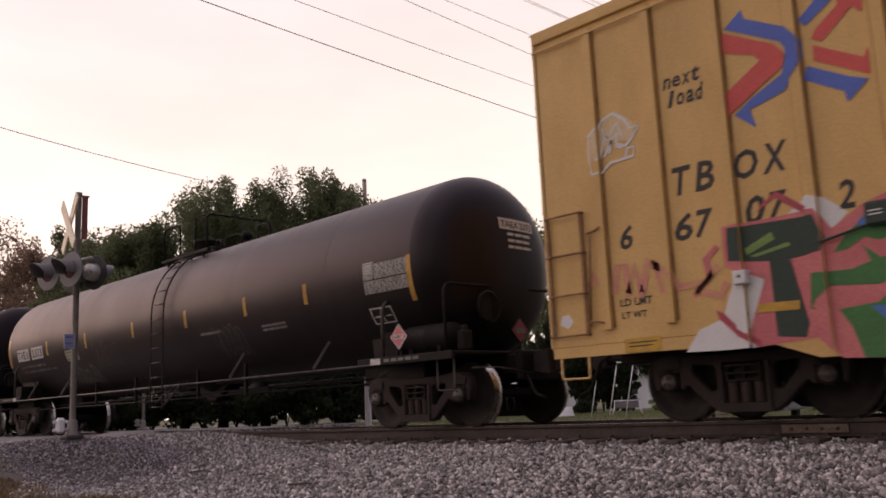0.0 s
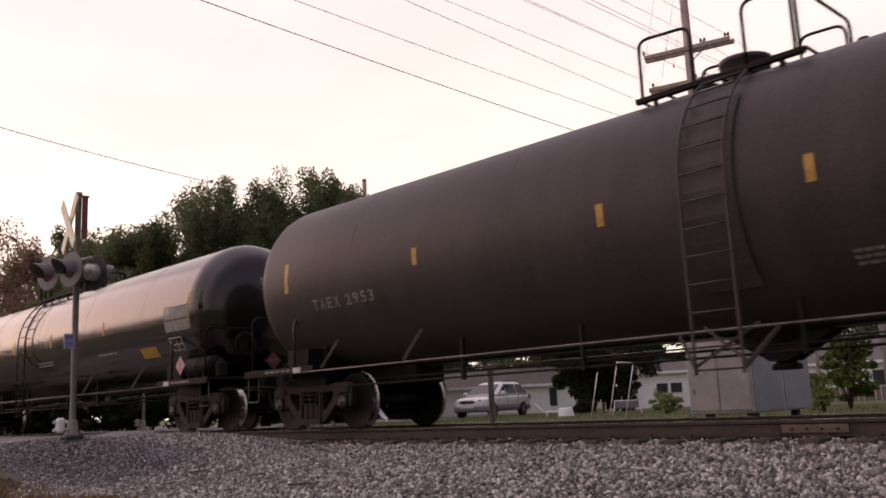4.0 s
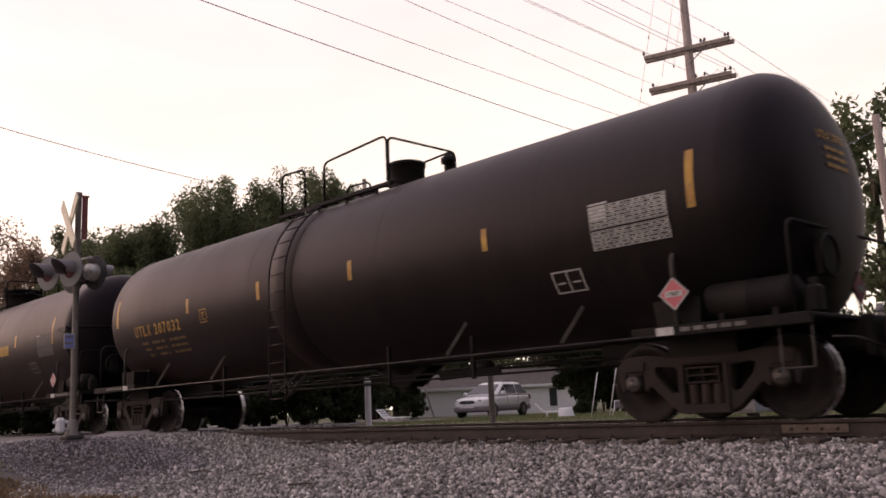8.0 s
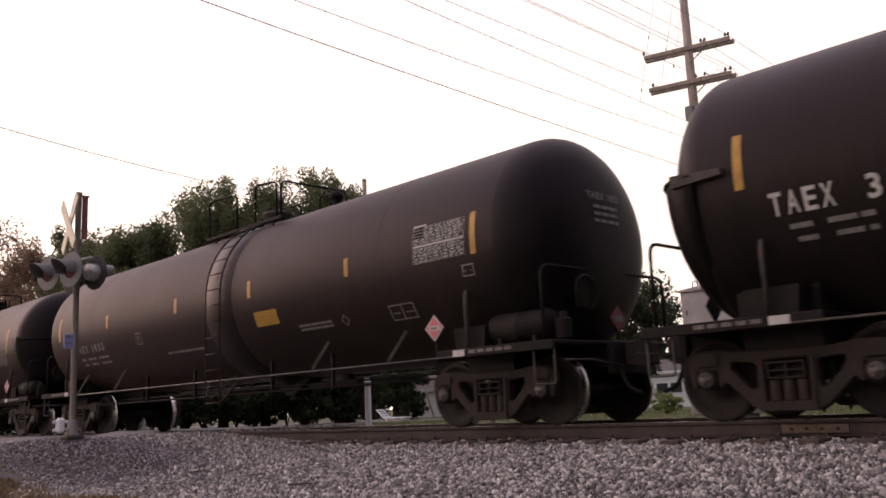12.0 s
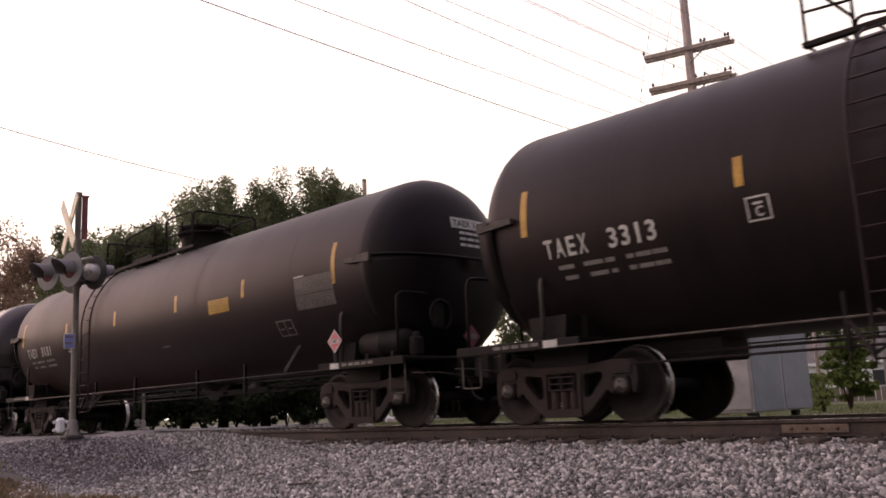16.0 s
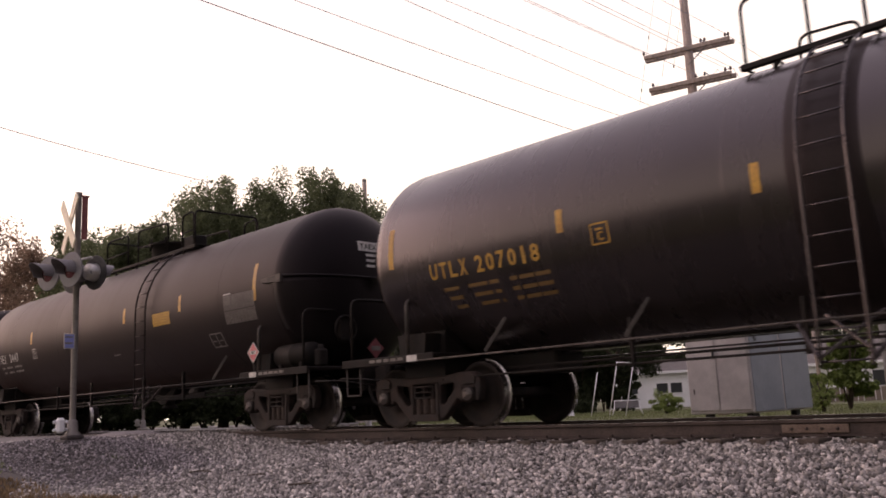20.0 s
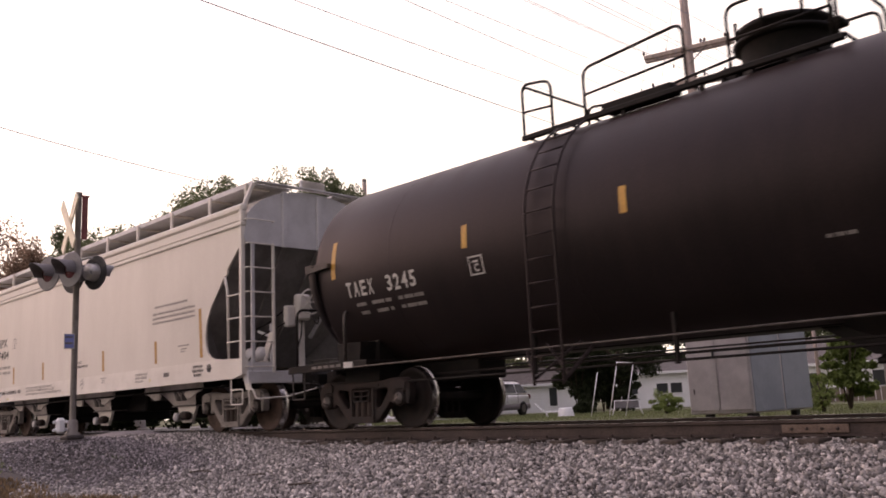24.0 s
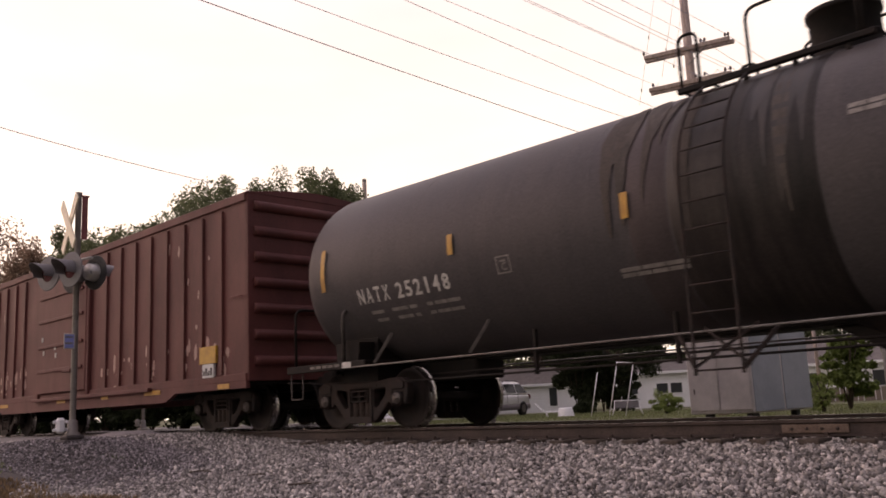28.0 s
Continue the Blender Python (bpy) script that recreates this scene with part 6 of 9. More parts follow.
    flat(widen(letters("27404", 0.3), 1.05, 0.23), -5.68, 2.13, M_DARKINK)
    flat(widen(letters("LD LMT 222000 LBS", 0.1), 1.12, 0.075), -5.58, 1.86, M_FADEINK)
    flat(widen(letters("LT WT  64000 LBS", 0.1), 1.10, 0.075), -5.55, 1.72, M_FADEINK)
    g = Geo()
    for q in ((0, 0.26, 0, 0.012), (0, 0.26, 0.25, 0.262), (0, 0.012, 0, 0.26), (0.25, 0.262, 0, 0.26), (0.08, 0.18, 0.17, 0.19)):
        g.join(strip(*q))
    g.join(widen(letters("C", 0.1), 0.07, 0.09), lambda a, b, c: (a + 0.10, b + 0.05, c))
    flat(g, -4.32, 2.38, M_DARKINK)
    flat(bars(1.75, 3, 0.095, 0.046, rng, 0.55, 30), 4.0, 2.46, M_FADEINK)
    flat(bars(1.35, 1, 0.095, 0.046, rng, 0.55, 24), 4.1, 2.60, M_FADEINK)
    flat(bars(0.45, 1, 0.08, 0.03, rng, 0.4, 12), 5.1, 1.72, M_FADEINK)
    flat(bars(0.24, 2, 0.05, 0.02, rng, 0.4, 7), 5.2, 1.65, M_FADEINK)
    flat(widen(letters("LEASED TO", 0.1), 0.34, 0.06), 0.04, 1.67, M_DARKINK)
    flat(bars(0.98, 1, 0.07, 0.052, rng, 0.5, 17), -0.25, 1.63, M_DARKINK)
    ys = -W - 0.034
    flat(bars(0.30, 1, 0.12, 0.085, rng, 0.3, 4), -4.93, 1.24, M_DARKINK, ys)
    flat(bars(0.72, 1, 0.12, 0.085, rng, 0.3, 10), -4.57, 1.24, M_DARKINK, ys)
    flat(bars(0.24, 1, 0.12, 0.085, rng, 0.3, 4), -3.74, 1.24, M_DARKINK, ys)
    for k, x, text, w in ((0, 0.0, "NOTE: THIS CAR HAS THREE COMPARTMENTS", 1.78), (1, 0.0, "CAR EQUIPPED WITH", 0.83), (1, 1.10, "PNEUMATIC OUTLETS", 0.83), (2, 0.0, "CAUTION REMOVE BOTH OUTLET CAPS BEFORE OPERATING", 2.36)):
        flat(widen(letters(text, 0.06), w, 0.052), -3.12 + x, 1.225 - 0.078 * k, M_FADEINK, ys)
    flat(bars(0.19, 1, 0.06, 0.052, rng, 0.3, 4), -2.25, 1.199, M_FADEINK, ys)
    for k, w in enumerate((0.55, 0.55, 0.34)):
        flat(bars(w, 1, 0.075, 0.045, rng, 0.7, 9), 3.3, 1.26 - 0.07 * k, M_FADEINK, ys)
    flat(bars(0.36, 1, 0.06, 0.02, rng, 0.4, 12), 1.5, 1.27, M_FADEINK, ys)
    flat(bars(0.16, 2, 0.045, 0.02, rng, 0.4, 4), 1.6, 1.22, M_FADEINK, ys)
    for x in (5.75, -6.7):
        flat(bars(0.38, 1, 0.07, 0.055, rng, 0.4, 6), x, 1.28, M_DARKINK, ys)
        flat(bars(0.42, 1, 0.07, 0.055, rng, 0.4, 7), x - 0.03, 1.20, M_DARKINK, ys)
        flat(bars(0.30, 1, 0.07, 0.055, rng, 0.4, 5), x + 0.03, 1.12, M_DARKINK, ys)
    flat(strip(0, 0.24, 0, 0.08), 4.55, 1.13, M_SHADEGREY, ys, "metal_tag")
    plate = flat(strip(0, 0.2, 0, 0.13), -5.15, 1.10, M_SPRAYWHITE, ys, "label_plate")
    for q in ((0, 0.2, 0.10, 0.13), (0, 0.012, 0, 0.13), (0.188, 0.2, 0, 0.13), (0.09, 0.10, 0, 0.13)):
        part("border", Geo().join(strip(*q), lambda a, b, c: (a - 5.15, ys - 0.003, b + 1.10)), M_DARKINK, plate)
    g = Geo()
    for k in range(4):
        a, b = k * math.pi / 2, (k + 1) * math.pi / 2
        g.add([(r * math.cos(t), 1.15 * r * math.sin(t), 0) for r, t in ((0.115, a), (0.115, b), (0.098, b), (0.098, a))], [(0, 1, 2, 3)])
    flat(g.join(strip(-0.05, 0.05, -0.018, 0.022)), 0.52, 1.19, M_FADEINK, ys, "emblem")
    for x, z, r in ((0.06, 1.03, 0.05), (-4.50, 1.03, 0.035), (-4.42, 1.02, 0.025), (-0.3, 1.04, 0.018), (-0.62, 1.03, 0.016), (3.95, 1.10, 0.03)):
        flat(Geo().add([(r * (0.8 + 0.3 * rng.random()) * math.cos(k * 0.698), r * (0.8 + 0.4 * rng.random()) * math.sin(k * 0.698), 0) for k in range(9)], [tuple(range(9))]), x, z, M_SPOT, ys, "paint_spot")
    for x in (6.35, -6.9):
        part("jacking_hole", Geo().lathe([(-0.01, 0.0), (-0.01, 0.075), (0.0, 0.08)], (x, -W - 0.03, 1.20), "y", 20), M_DARKINK, car)
    gg = widen(letters("SHPX", 0.2), 0.40, 0.12).map(lambda a, b, c: (a, b + 0.18, c)).join(widen(letters("27404", 0.2), 0.42, 0.12))
    part("writing", Geo().join(gg, lambda a, b, c: (7.504, 0.62 + a, 3.86 + b)), M_DARKINK, car)
    trucks(car, 6.24, "grey")
    couplers(car, 8.35)
    CARS.append((car, centre))
    return car


def ribs_box(car, x0, x1, z0, z1, W, material, ribs, end_ribs, roof_up=0.18, low_rail=True):
    """The body of a boxcar: sides with posts, ribbed ends and a low gabled roof."""
    for s in (-1, 1):
        sd = part("side_panel", Geo().box(x0, x1, s * (W - 0.05), s * W, z0, z1, 0.01), material, car)
        for x in ribs:
            part("side_post", Geo().prism([(x - 0.06, z0 + 0.16), (x + 0.06, z0 + 0.16), (x + 0.06, z1 - 0.22), (x - 0.06, z1 - 0.22)], s * W, s * (W + 0.05)), material, sd)
        part("top_rail", Geo().box(x0, x1, s * (W - 0.02), s * (W + 0.04), z1 - 0.16, z1, 0.012), material, car)
        if low_rail:
            part("bottom_rail", Geo().box(x0, x1, s * (W - 0.02), s * (W + 0.035), z0, z0 + 0.14, 0.012), material, car)
    for e, x in ((-1, x0), (1, x1)):
        en = part("end_panel", Geo().box(x - 0.04, x + 0.04, -W, W, z0, z1 + 0.02, 0.01), material, car)
        for k in range(end_ribs):
            z = z0 + 0.35 + (z1 - z0 - 0.6) * k / (end_ribs - 1)
            part("end_rib", Geo().tube([(x + e * 0.03, -W + 0.12, z), (x + e * 0.05, -W + 0.2, z), (x + e * 0.05, W - 0.2, z), (x + e * 0.03, W - 0.12, z)], 0.095, 10), material, en)
    r = Geo()
    sec = [(-W - 0.03, z1 - 0.01), (-W * 0.5, z1 + roof_up * 0.7), (0, z1 + roof_up), (W * 0.5, z1 + roof_up * 0.7), (W + 0.03, z1 - 0.01)]
    v = [(x, y, z) for x in (x0 - 0.05, x1 + 0.05) for y, z in sec]
    r.add(v, [(0, 1, 6, 5), (1, 2, 7, 6), (2, 3, 8, 7), (3, 4, 9, 8), (0, 4, 3, 2, 1), (5, 6, 7, 8, 9), (0, 5, 9, 4)])
    part("roof", r, material, car)


def grab_ladder(car, x0, x1, z0, z1, n, y, material):
    lad = part("ladder", Geo().beam((x0, y, z0), (x0, y, z1), 0.03, 0.05).beam((x1, y, z0), (x1, y, z1), 0.03, 0.05), material, car)
    for k in range(n):
        z = z0 + (z1 - z0) * k / (n - 1)
        part("rung", Geo().tube(bend([(x0 - 0.02, y + 0.03, z), (x0 - 0.02, y - 0.04, z), (x1 + 0.02, y - 0.04, z), (x1 + 0.02, y + 0.03, z)], 0.02, 2), 0.014, 6), material, lad)


def cut(poly, x0, x1):
    """The piece of a polygon (x, z) that lies between two uprights."""
    for edge, sign in ((x0, 1), (x1, -1)):
        out = []
        for i, p in enumerate(poly):
            q = poly[(i + 1) % len(poly)]
            a, b = (p[0] - edge) * sign, (q[0] - edge) * sign
            if a >= 0:
                out.append(p)
            if a * b < 0:
                t = a / (a - b)
                out.append((edge, p[1] + (q[1] - p[1]) * t))
        poly = out
        if len(poly) < 3:
            return []
    return poly


def islands(g):
    """The separate pieces of a flat shape."""
    home = list(range(len(g.v)))
    changed = True
    while changed:
        changed = False
        for f in g.f:
            low = min(home[i] for i in f)
            for i in f:
                if home[i] != low:
                    home[i], changed = low, True
    out = []
    for h in sorted(set(home)):
        keep = [i for i in range(len(g.v)) if home[i] == h]
        at = {i: k for k, i in enumerate(keep)}
        faces = [tuple(at[i] for i in f) for f in g.f if home[f[0]] == h]
        if faces:
            out.append(Geo().add([g.v[i] for i in keep], faces))
    return out


def spray(car, polys, ribs, W, layer, material, name="paint", label=""):
    """Paint on a boxcar's near side: it follows the panels and the raised posts."""
    edges = []
    last = -9.25
    for x in sorted(ribs):
        edges += [(last, x - 0.06, 0.0), (x - 0.06, x + 0.06, 0.05)]
        last = x + 0.06
    edges.append((last, 9.25, 0.0))
    tris = []
    for poly in polys:
        for tri in mathutils.geometry.tessellate_polygon([[Vector((x, 0, z)) for x, z in poly]]):
            tris.append([poly[i] for i in tri])
    pieces = []
    for a, b, d in edges:
        g = Geo()
        for poly in tris:
            c = cut(poly, a, b)
            if len(c) >= 3:
                area = sum(c[i][0] * c[(i + 1) % len(c)][1] - c[(i + 1) % len(c)][0] * c[i][1] for i in range(len(c)))
                if area < 0:
                    c = c[::-1]
                g.add([(x, -W - d - 0.004 - 0.004 * layer, z) for x, z in c], [tuple(range(len(c)))])
        if g.f:
            # triangles of one patch share their corners
            keys = {}
            index = [keys.setdefault(tuple(round(u, 4) for u in v), len(keys)) for v in g.v]
            faces = [tuple(dict.fromkeys(index[i] for i in f)) for f in g.f]
            pieces.append(Geo().add(list(keys), [f for f in faces if len(f) > 2]))
    if name == "paint_patch":
        return [part(name, q, material, car, label) for g in pieces for q in islands(g)]
    whole = Geo()
    for g in pieces:
        whole.join(g)
    return part(name, whole, material, car, label)


def ribbon(pts, half):
    """The outline of a brush stroke along a polyline."""
    pts = [Vector(p) for p in pts]
    left, right = [], []
    for i, p in enumerate(pts):
        d = (pts[min(i + 1, len(pts) - 1)] - pts[max(i - 1, 0)]).normalized() * half
        left.append((p.x - d.y, p.y + d.x))
        right.append((p.x + d.y, p.y - d.x))
    return left + right[::-1]


def letter_polys(text, x, z, width, height, slant=0.0):
    g = widen(letters(text, 0.3, slant), width, height)
    return [[(g.v[i][0] + x, g.v[i][1] + z) for i in f] for f in g.f]


def tags_on_ochre(car, ribs, W):
    """Emblem of crossed arrows, lettering and the sprayed tag."""
    for material, layer, poly in (
    (M_SPRAYWHITE, 0, [(-7.46, 0.75), (-7.29, 0.97), (-7.0, 1.06), (-6.91, 1.29), (-6.78, 1.52), (-6.52, 1.47), (-6.56, 1.16), (-6.67, 0.74), (-7.02, 0.74)]),
    (M_SPRAYWHITE, 0, [(-6.2, 2.02), (-5.99, 2.16), (-5.84, 2.11), (-5.63, 1.93), (-5.8, 1.78), (-5.98, 1.95)]),
    (M_PINK, 1, [(-6.92, 2.01), (-6.4, 2.01), (-5.94, 2.02), (-5.8, 1.8), (-5.5, 1.98), (-5.16, 2.08), (-5.36, 0.55), (-5.84, 0.58), (-6.03, 0.79), (-6.67, 0.74), (-6.73, 0.89), (-6.51, 1.41), (-6.93, 1.59)]),
    (M_SPRAYDARK, 2, [(-6.87, 1.98), (-5.95, 1.96), (-5.87, 1.72), (-5.92, 1.6), (-6.23, 1.57), (-6.11, 0.92), (-6.16, 0.8), (-6.44, 0.83), (-6.44, 1.58), (-6.88, 1.64)]),
    (M_SPRAYGREEN, 2, [(-6.05, 1.4), (-5.66, 1.39), (-5.48, 1.44), (-5.54, 1.6), (-5.39, 1.46), (-5.24, 1.48), (-5.26, 1.27), (-5.44, 1.22), (-5.87, 1.26), (-6.09, 1.07), (-6.0, 1.03), (-6.08, 1.09)]),
    (M_SPRAYGREEN, 2, [(-5.81, 1.57), (-5.66, 1.74), (-5.49, 1.84), (-5.18, 1.89), (-5.21, 1.66), (-5.39, 1.62), (-5.51, 1.67), (-5.68, 1.58)]),
    (M_SPRAYGREEN, 2, [(-5.82, 1.03), (-5.46, 1.06), (-5.27, 1.21), (-5.35, 0.55), (-5.64, 0.57), (-5.72, 0.86)]),
    (M_SPRAYBLUE, 3, [(-5.58, 1.79), (-5.48, 1.89), (-5.27, 1.97), (-5.25, 1.82), (-5.47, 1.77)]),
    (M_SPRAYBLUE, 3, [(-5.53, 1.03), (-5.42, 1.03), (-5.31, 0.87), (-5.32, 0.79)]),
    (M_SPRAYLIGHT, 3, [(-6.69, 1.74), (-6.39, 1.87), (-6.36, 1.79), (-6.67, 1.67)]),
    (M_SPRAYLIGHT, 3, [(-6.64, 1.66), (-6.23, 1.74), (-6.21, 1.7), (-6.57, 1.64)]),
    (M_MAROON, 2, [(-7.07, 1.16), (-6.98, 1.11), (-6.82, 0.93), (-6.61, 0.8), (-6.63, 0.75), (-6.86, 0.88), (-7.04, 1.06)]),
    (M_MAROON, 1, [(-6.46, 2.17), (-6.3, 2.27), (-6.18, 2.18), (-6.0, 2.04), (-6.04, 1.99), (-6.22, 2.12), (-6.32, 2.21), (-6.52, 2.09)]),
    (M_PINK, 1, [(-7.32, 1.36), (-7.14, 1.52), (-7.17, 1.71), (-7.01, 1.84), (-6.96, 1.8), (-7.1, 1.69), (-7.06, 1.51), (-7.29, 1.31)]),
    (M_YLABEL, 3, [(-6.61, 1.17), (-6.18, 1.16), (-6.19, 1.07), (-6.62, 1.08)]),
    (M_YLABEL, 1, [(-8.22, 0.95), (-7.75, 0.96), (-7.76, 0.8), (-8.23, 0.8)]),
    (M_LOGOBLUE, 1, [(-6.66, 4.11), (-6.45, 4.26), (-6.43, 4.15), (-6.01, 3.91), (-5.87, 3.72), (-5.88, 3.52), (-6.09, 3.26), (-6.36, 3.19), (-6.47, 3.17), (-6.42, 2.96), (-6.64, 3.15), (-6.46, 3.27), (-6.1, 3.44), (-6.02, 3.67), (-6.09, 3.78)]),
    (M_LOGORED, 2, [(-6.69, 4.08), (-6.16, 3.78), (-6.05, 3.64), (-6.09, 3.51), (-6.34, 3.37), (-6.64, 3.2), (-6.71, 3.15), (-6.71, 3.41), (-6.31, 3.65), (-6.37, 3.73), (-6.7, 3.86)]),
    (M_LOGOBLUE, 1, [(-5.88, 3.93), (-5.67, 4.1), (-5.51, 4.04), (-5.81, 3.85)]),
    (M_LOGORED, 1, [(-5.77, 3.7), (-5.71, 3.79), (-5.49, 3.95), (-5.48, 4.03), (-5.25, 3.94), (-5.28, 3.8), (-5.36, 3.89), (-5.67, 3.64)]),
    (M_LOGORED, 1, [(-5.76, 3.63), (-5.31, 3.36), (-5.26, 3.45), (-5.27, 3.18), (-5.77, 3.47)]),
    (M_LOGOBLUE, 1, [(-5.84, 3.44), (-5.47, 3.22), (-5.29, 3.14), (-5.5, 2.97), (-5.52, 3.08), (-5.89, 3.31)]),
    ):
        spray(car, [poly], ribs, W, layer, material, "paint_patch")
    for text, x, z, w, h in (("next", -7.45, 3.66, 0.48, 0.17), ("load", -7.41, 3.44, 0.46, 0.19), ("TB", -7.44, 2.44, 0.53, 0.32), ("OX", -6.72, 2.46, 0.62, 0.31), ("6", -8.18, 1.96, 0.20, 0.28), ("67", -7.47, 1.94, 0.50, 0.30), ("07", -6.64, 1.97, 0.48, 0.30), ("2", -5.72, 1.96, 0.20, 0.28), ("LD LMT", -8.24, 1.32, 0.42, 0.085), ("LT WT", -8.23, 1.18, 0.33, 0.075)):
        if h < 0.1:
            spray(car, letter_polys(text, x, z, w, h), ribs, W, 0, M_DARKINK, "fine_print")["kind"] = "stuff"
            continue
        for k, c in enumerate(text):
            spray(car, letter_polys(c, x + w * k / len(text), z, w / len(text) * 0.88, h * (0.76 if c in "nexoa" else 1.0), 0.2), ribs, W, 0, M_DARKINK, "letter")
    rng = random.Random(90)
    # hazy white tag and washed-out pink scribble
    spray(car, [[(-8.50, 3.35), (-8.30, 3.54), (-8.14, 3.62), (-7.98, 3.51), (-7.84, 3.37), (-7.92, 3.22), (-8.18, 3.25), (-8.46, 3.04)]], ribs, W, 0, M_HAZE, "paint_patch", "hazy white overspray")
    for pts in (((-8.52, 3.35), (-8.36, 3.46), (-8.30, 3.54), (-8.14, 3.59), (-8.0, 3.49), (-7.92, 3.36), (-7.80, 3.35), (-7.90, 3.23), (-8.0, 3.16), (-8.10, 3.21)),
                ((-8.51, 3.34), (-8.52, 3.10), (-8.46, 2.91), (-8.34, 2.92), (-8.22, 3.01), (-7.90, 3.02), (-7.88, 3.13), (-7.98, 3.13), (-8.0, 3.03)),
                ((-8.38, 3.06), (-8.30, 3.26), (-8.26, 3.35), (-8.18, 3.26), (-8.30, 3.10)),
                ((-8.22, 3.12), (-8.18, 3.28), (-8.10, 3.34), (-8.12, 3.18), (-8.04, 3.15)),
                ((-8.30, 3.44), (-8.24, 3.30), (-8.10, 3.46), (-8.04, 3.30))):
        spray(car, [ribbon(pts, 0.016)], ribs, W, 1, M_SPRAYWHITE, "paint_stroke")
    for pts in (((-8.66, 1.62), (-8.58, 1.74), (-8.53, 1.58)),
                ((-8.30, 1.47), (-8.25, 1.80), (-8.14, 1.79), (-8.12, 1.42)),
                ((-8.12, 1.46), (-8.02, 1.78), (-7.94, 1.40)),
                ((-7.93, 1.45), (-7.84, 1.82), (-7.74, 1.74), (-7.66, 1.40)),
                ((-7.80, 1.76), (-7.56, 1.60), (-7.48, 1.45), (-7.16, 1.46), (-7.0, 1.62)),
                ((-7.28, 1.40), (-7.0, 1.30), (-6.92, 1.44))):
        spray(car, [ribbon(pts, 0.042)], ribs, W, 1, M_PINKDIM, "paint_stroke")
    for x_, w_, z_ in ((-8.16, 0.36, 0.90), (-8.16, 0.30, 0.86)):
        spray(car, [[(x_, z_), (x_ + w_, z_), (x_ + w_, z_ + 0.012), (x_, z_ + 0.012)]], ribs, W, 2, M_DARKINK, "fine_print")["kind"] = "stuff"
    hinge = part("door_bracket", Geo().box(-5.46, -5.20, -W - 0.11, -W - 0.02, 1.75, 1.97, 0.02).tube([(-6.02, -W - 0.05, 1.66), (-5.44, -W - 0.05, 1.77)], 0.014, 6), M_SPRAYDARK, car, "dark steel bracket with a thin rod")
    for k in range(2):
        part("white_bar", Geo().box(-5.42, -5.30, -W - 0.114, -W - 0.108, 1.84 + k * 0.035, 1.853 + k * 0.035, 0.002), M_SPRAYWHITE, hinge)
    bx = part("hook_plate", Geo().box(-6.80, -6.66, -W - 0.12, -W, 1.38, 1.52, 0.01), M_SPRAYWHITE, car)
    part("hole", Geo().lathe([(-0.004, 0.0), (-0.004, 0.016), (0.0, 0.018)], (-6.73, -W - 0.12, 1.46), "y", 10), M_DARKINK, bx)
    grab_ladder(car, -9.2, -8.70, 1.05, 2.50, 4, -W - 0.03, M_BOXRUST)
    part("grab_iron", Geo().tube(bend([(-8.66, -W - 0.02, 1.15), (-8.6, -W - 0.08, 1.18), (-8.5, -W - 0.08, 1.18), (-8.42, -W - 0.02, 1.15)], 0.03), 0.014, 6).tube([(-8.62, -W - 0.07, 1.2), (-8.55, -W - 0.07, 2.2)], 0.016, 6).tube(bend([(-8.62, -W - 0.02, 2.25), (-8.58, -W - 0.08, 2.22), (-8.46, -W - 0.08, 2.24), (-8.4, -W - 0.02, 2.3)], 0.03), 0.014, 6), M_BOXRUST, car)
    part("sill_step", Geo().tube(bend([(-9.15, -W + 0.02, 0.8), (-9.15, -W + 0.02, 0.55), (-8.75, -W + 0.02, 0.55), (-8.75, -W + 0.02, 0.8)], 0.03), 0.016, 6), M_BOXYEL, car)
    spray(car, [[(-9.12, 1.20), (-9.0, 1.14), (-8.92, 1.22), (-8.98, 1.31), (-9.08, 1.30)]], ribs, W, 0, M_SPRAYWHITE, "round_mark")
    part("roof_flange", Geo().box(-9.25, 9.25, -W - 0.06, -W - 0.041, 4.66, 4.69, 0.004), M_BOXYEL, car)


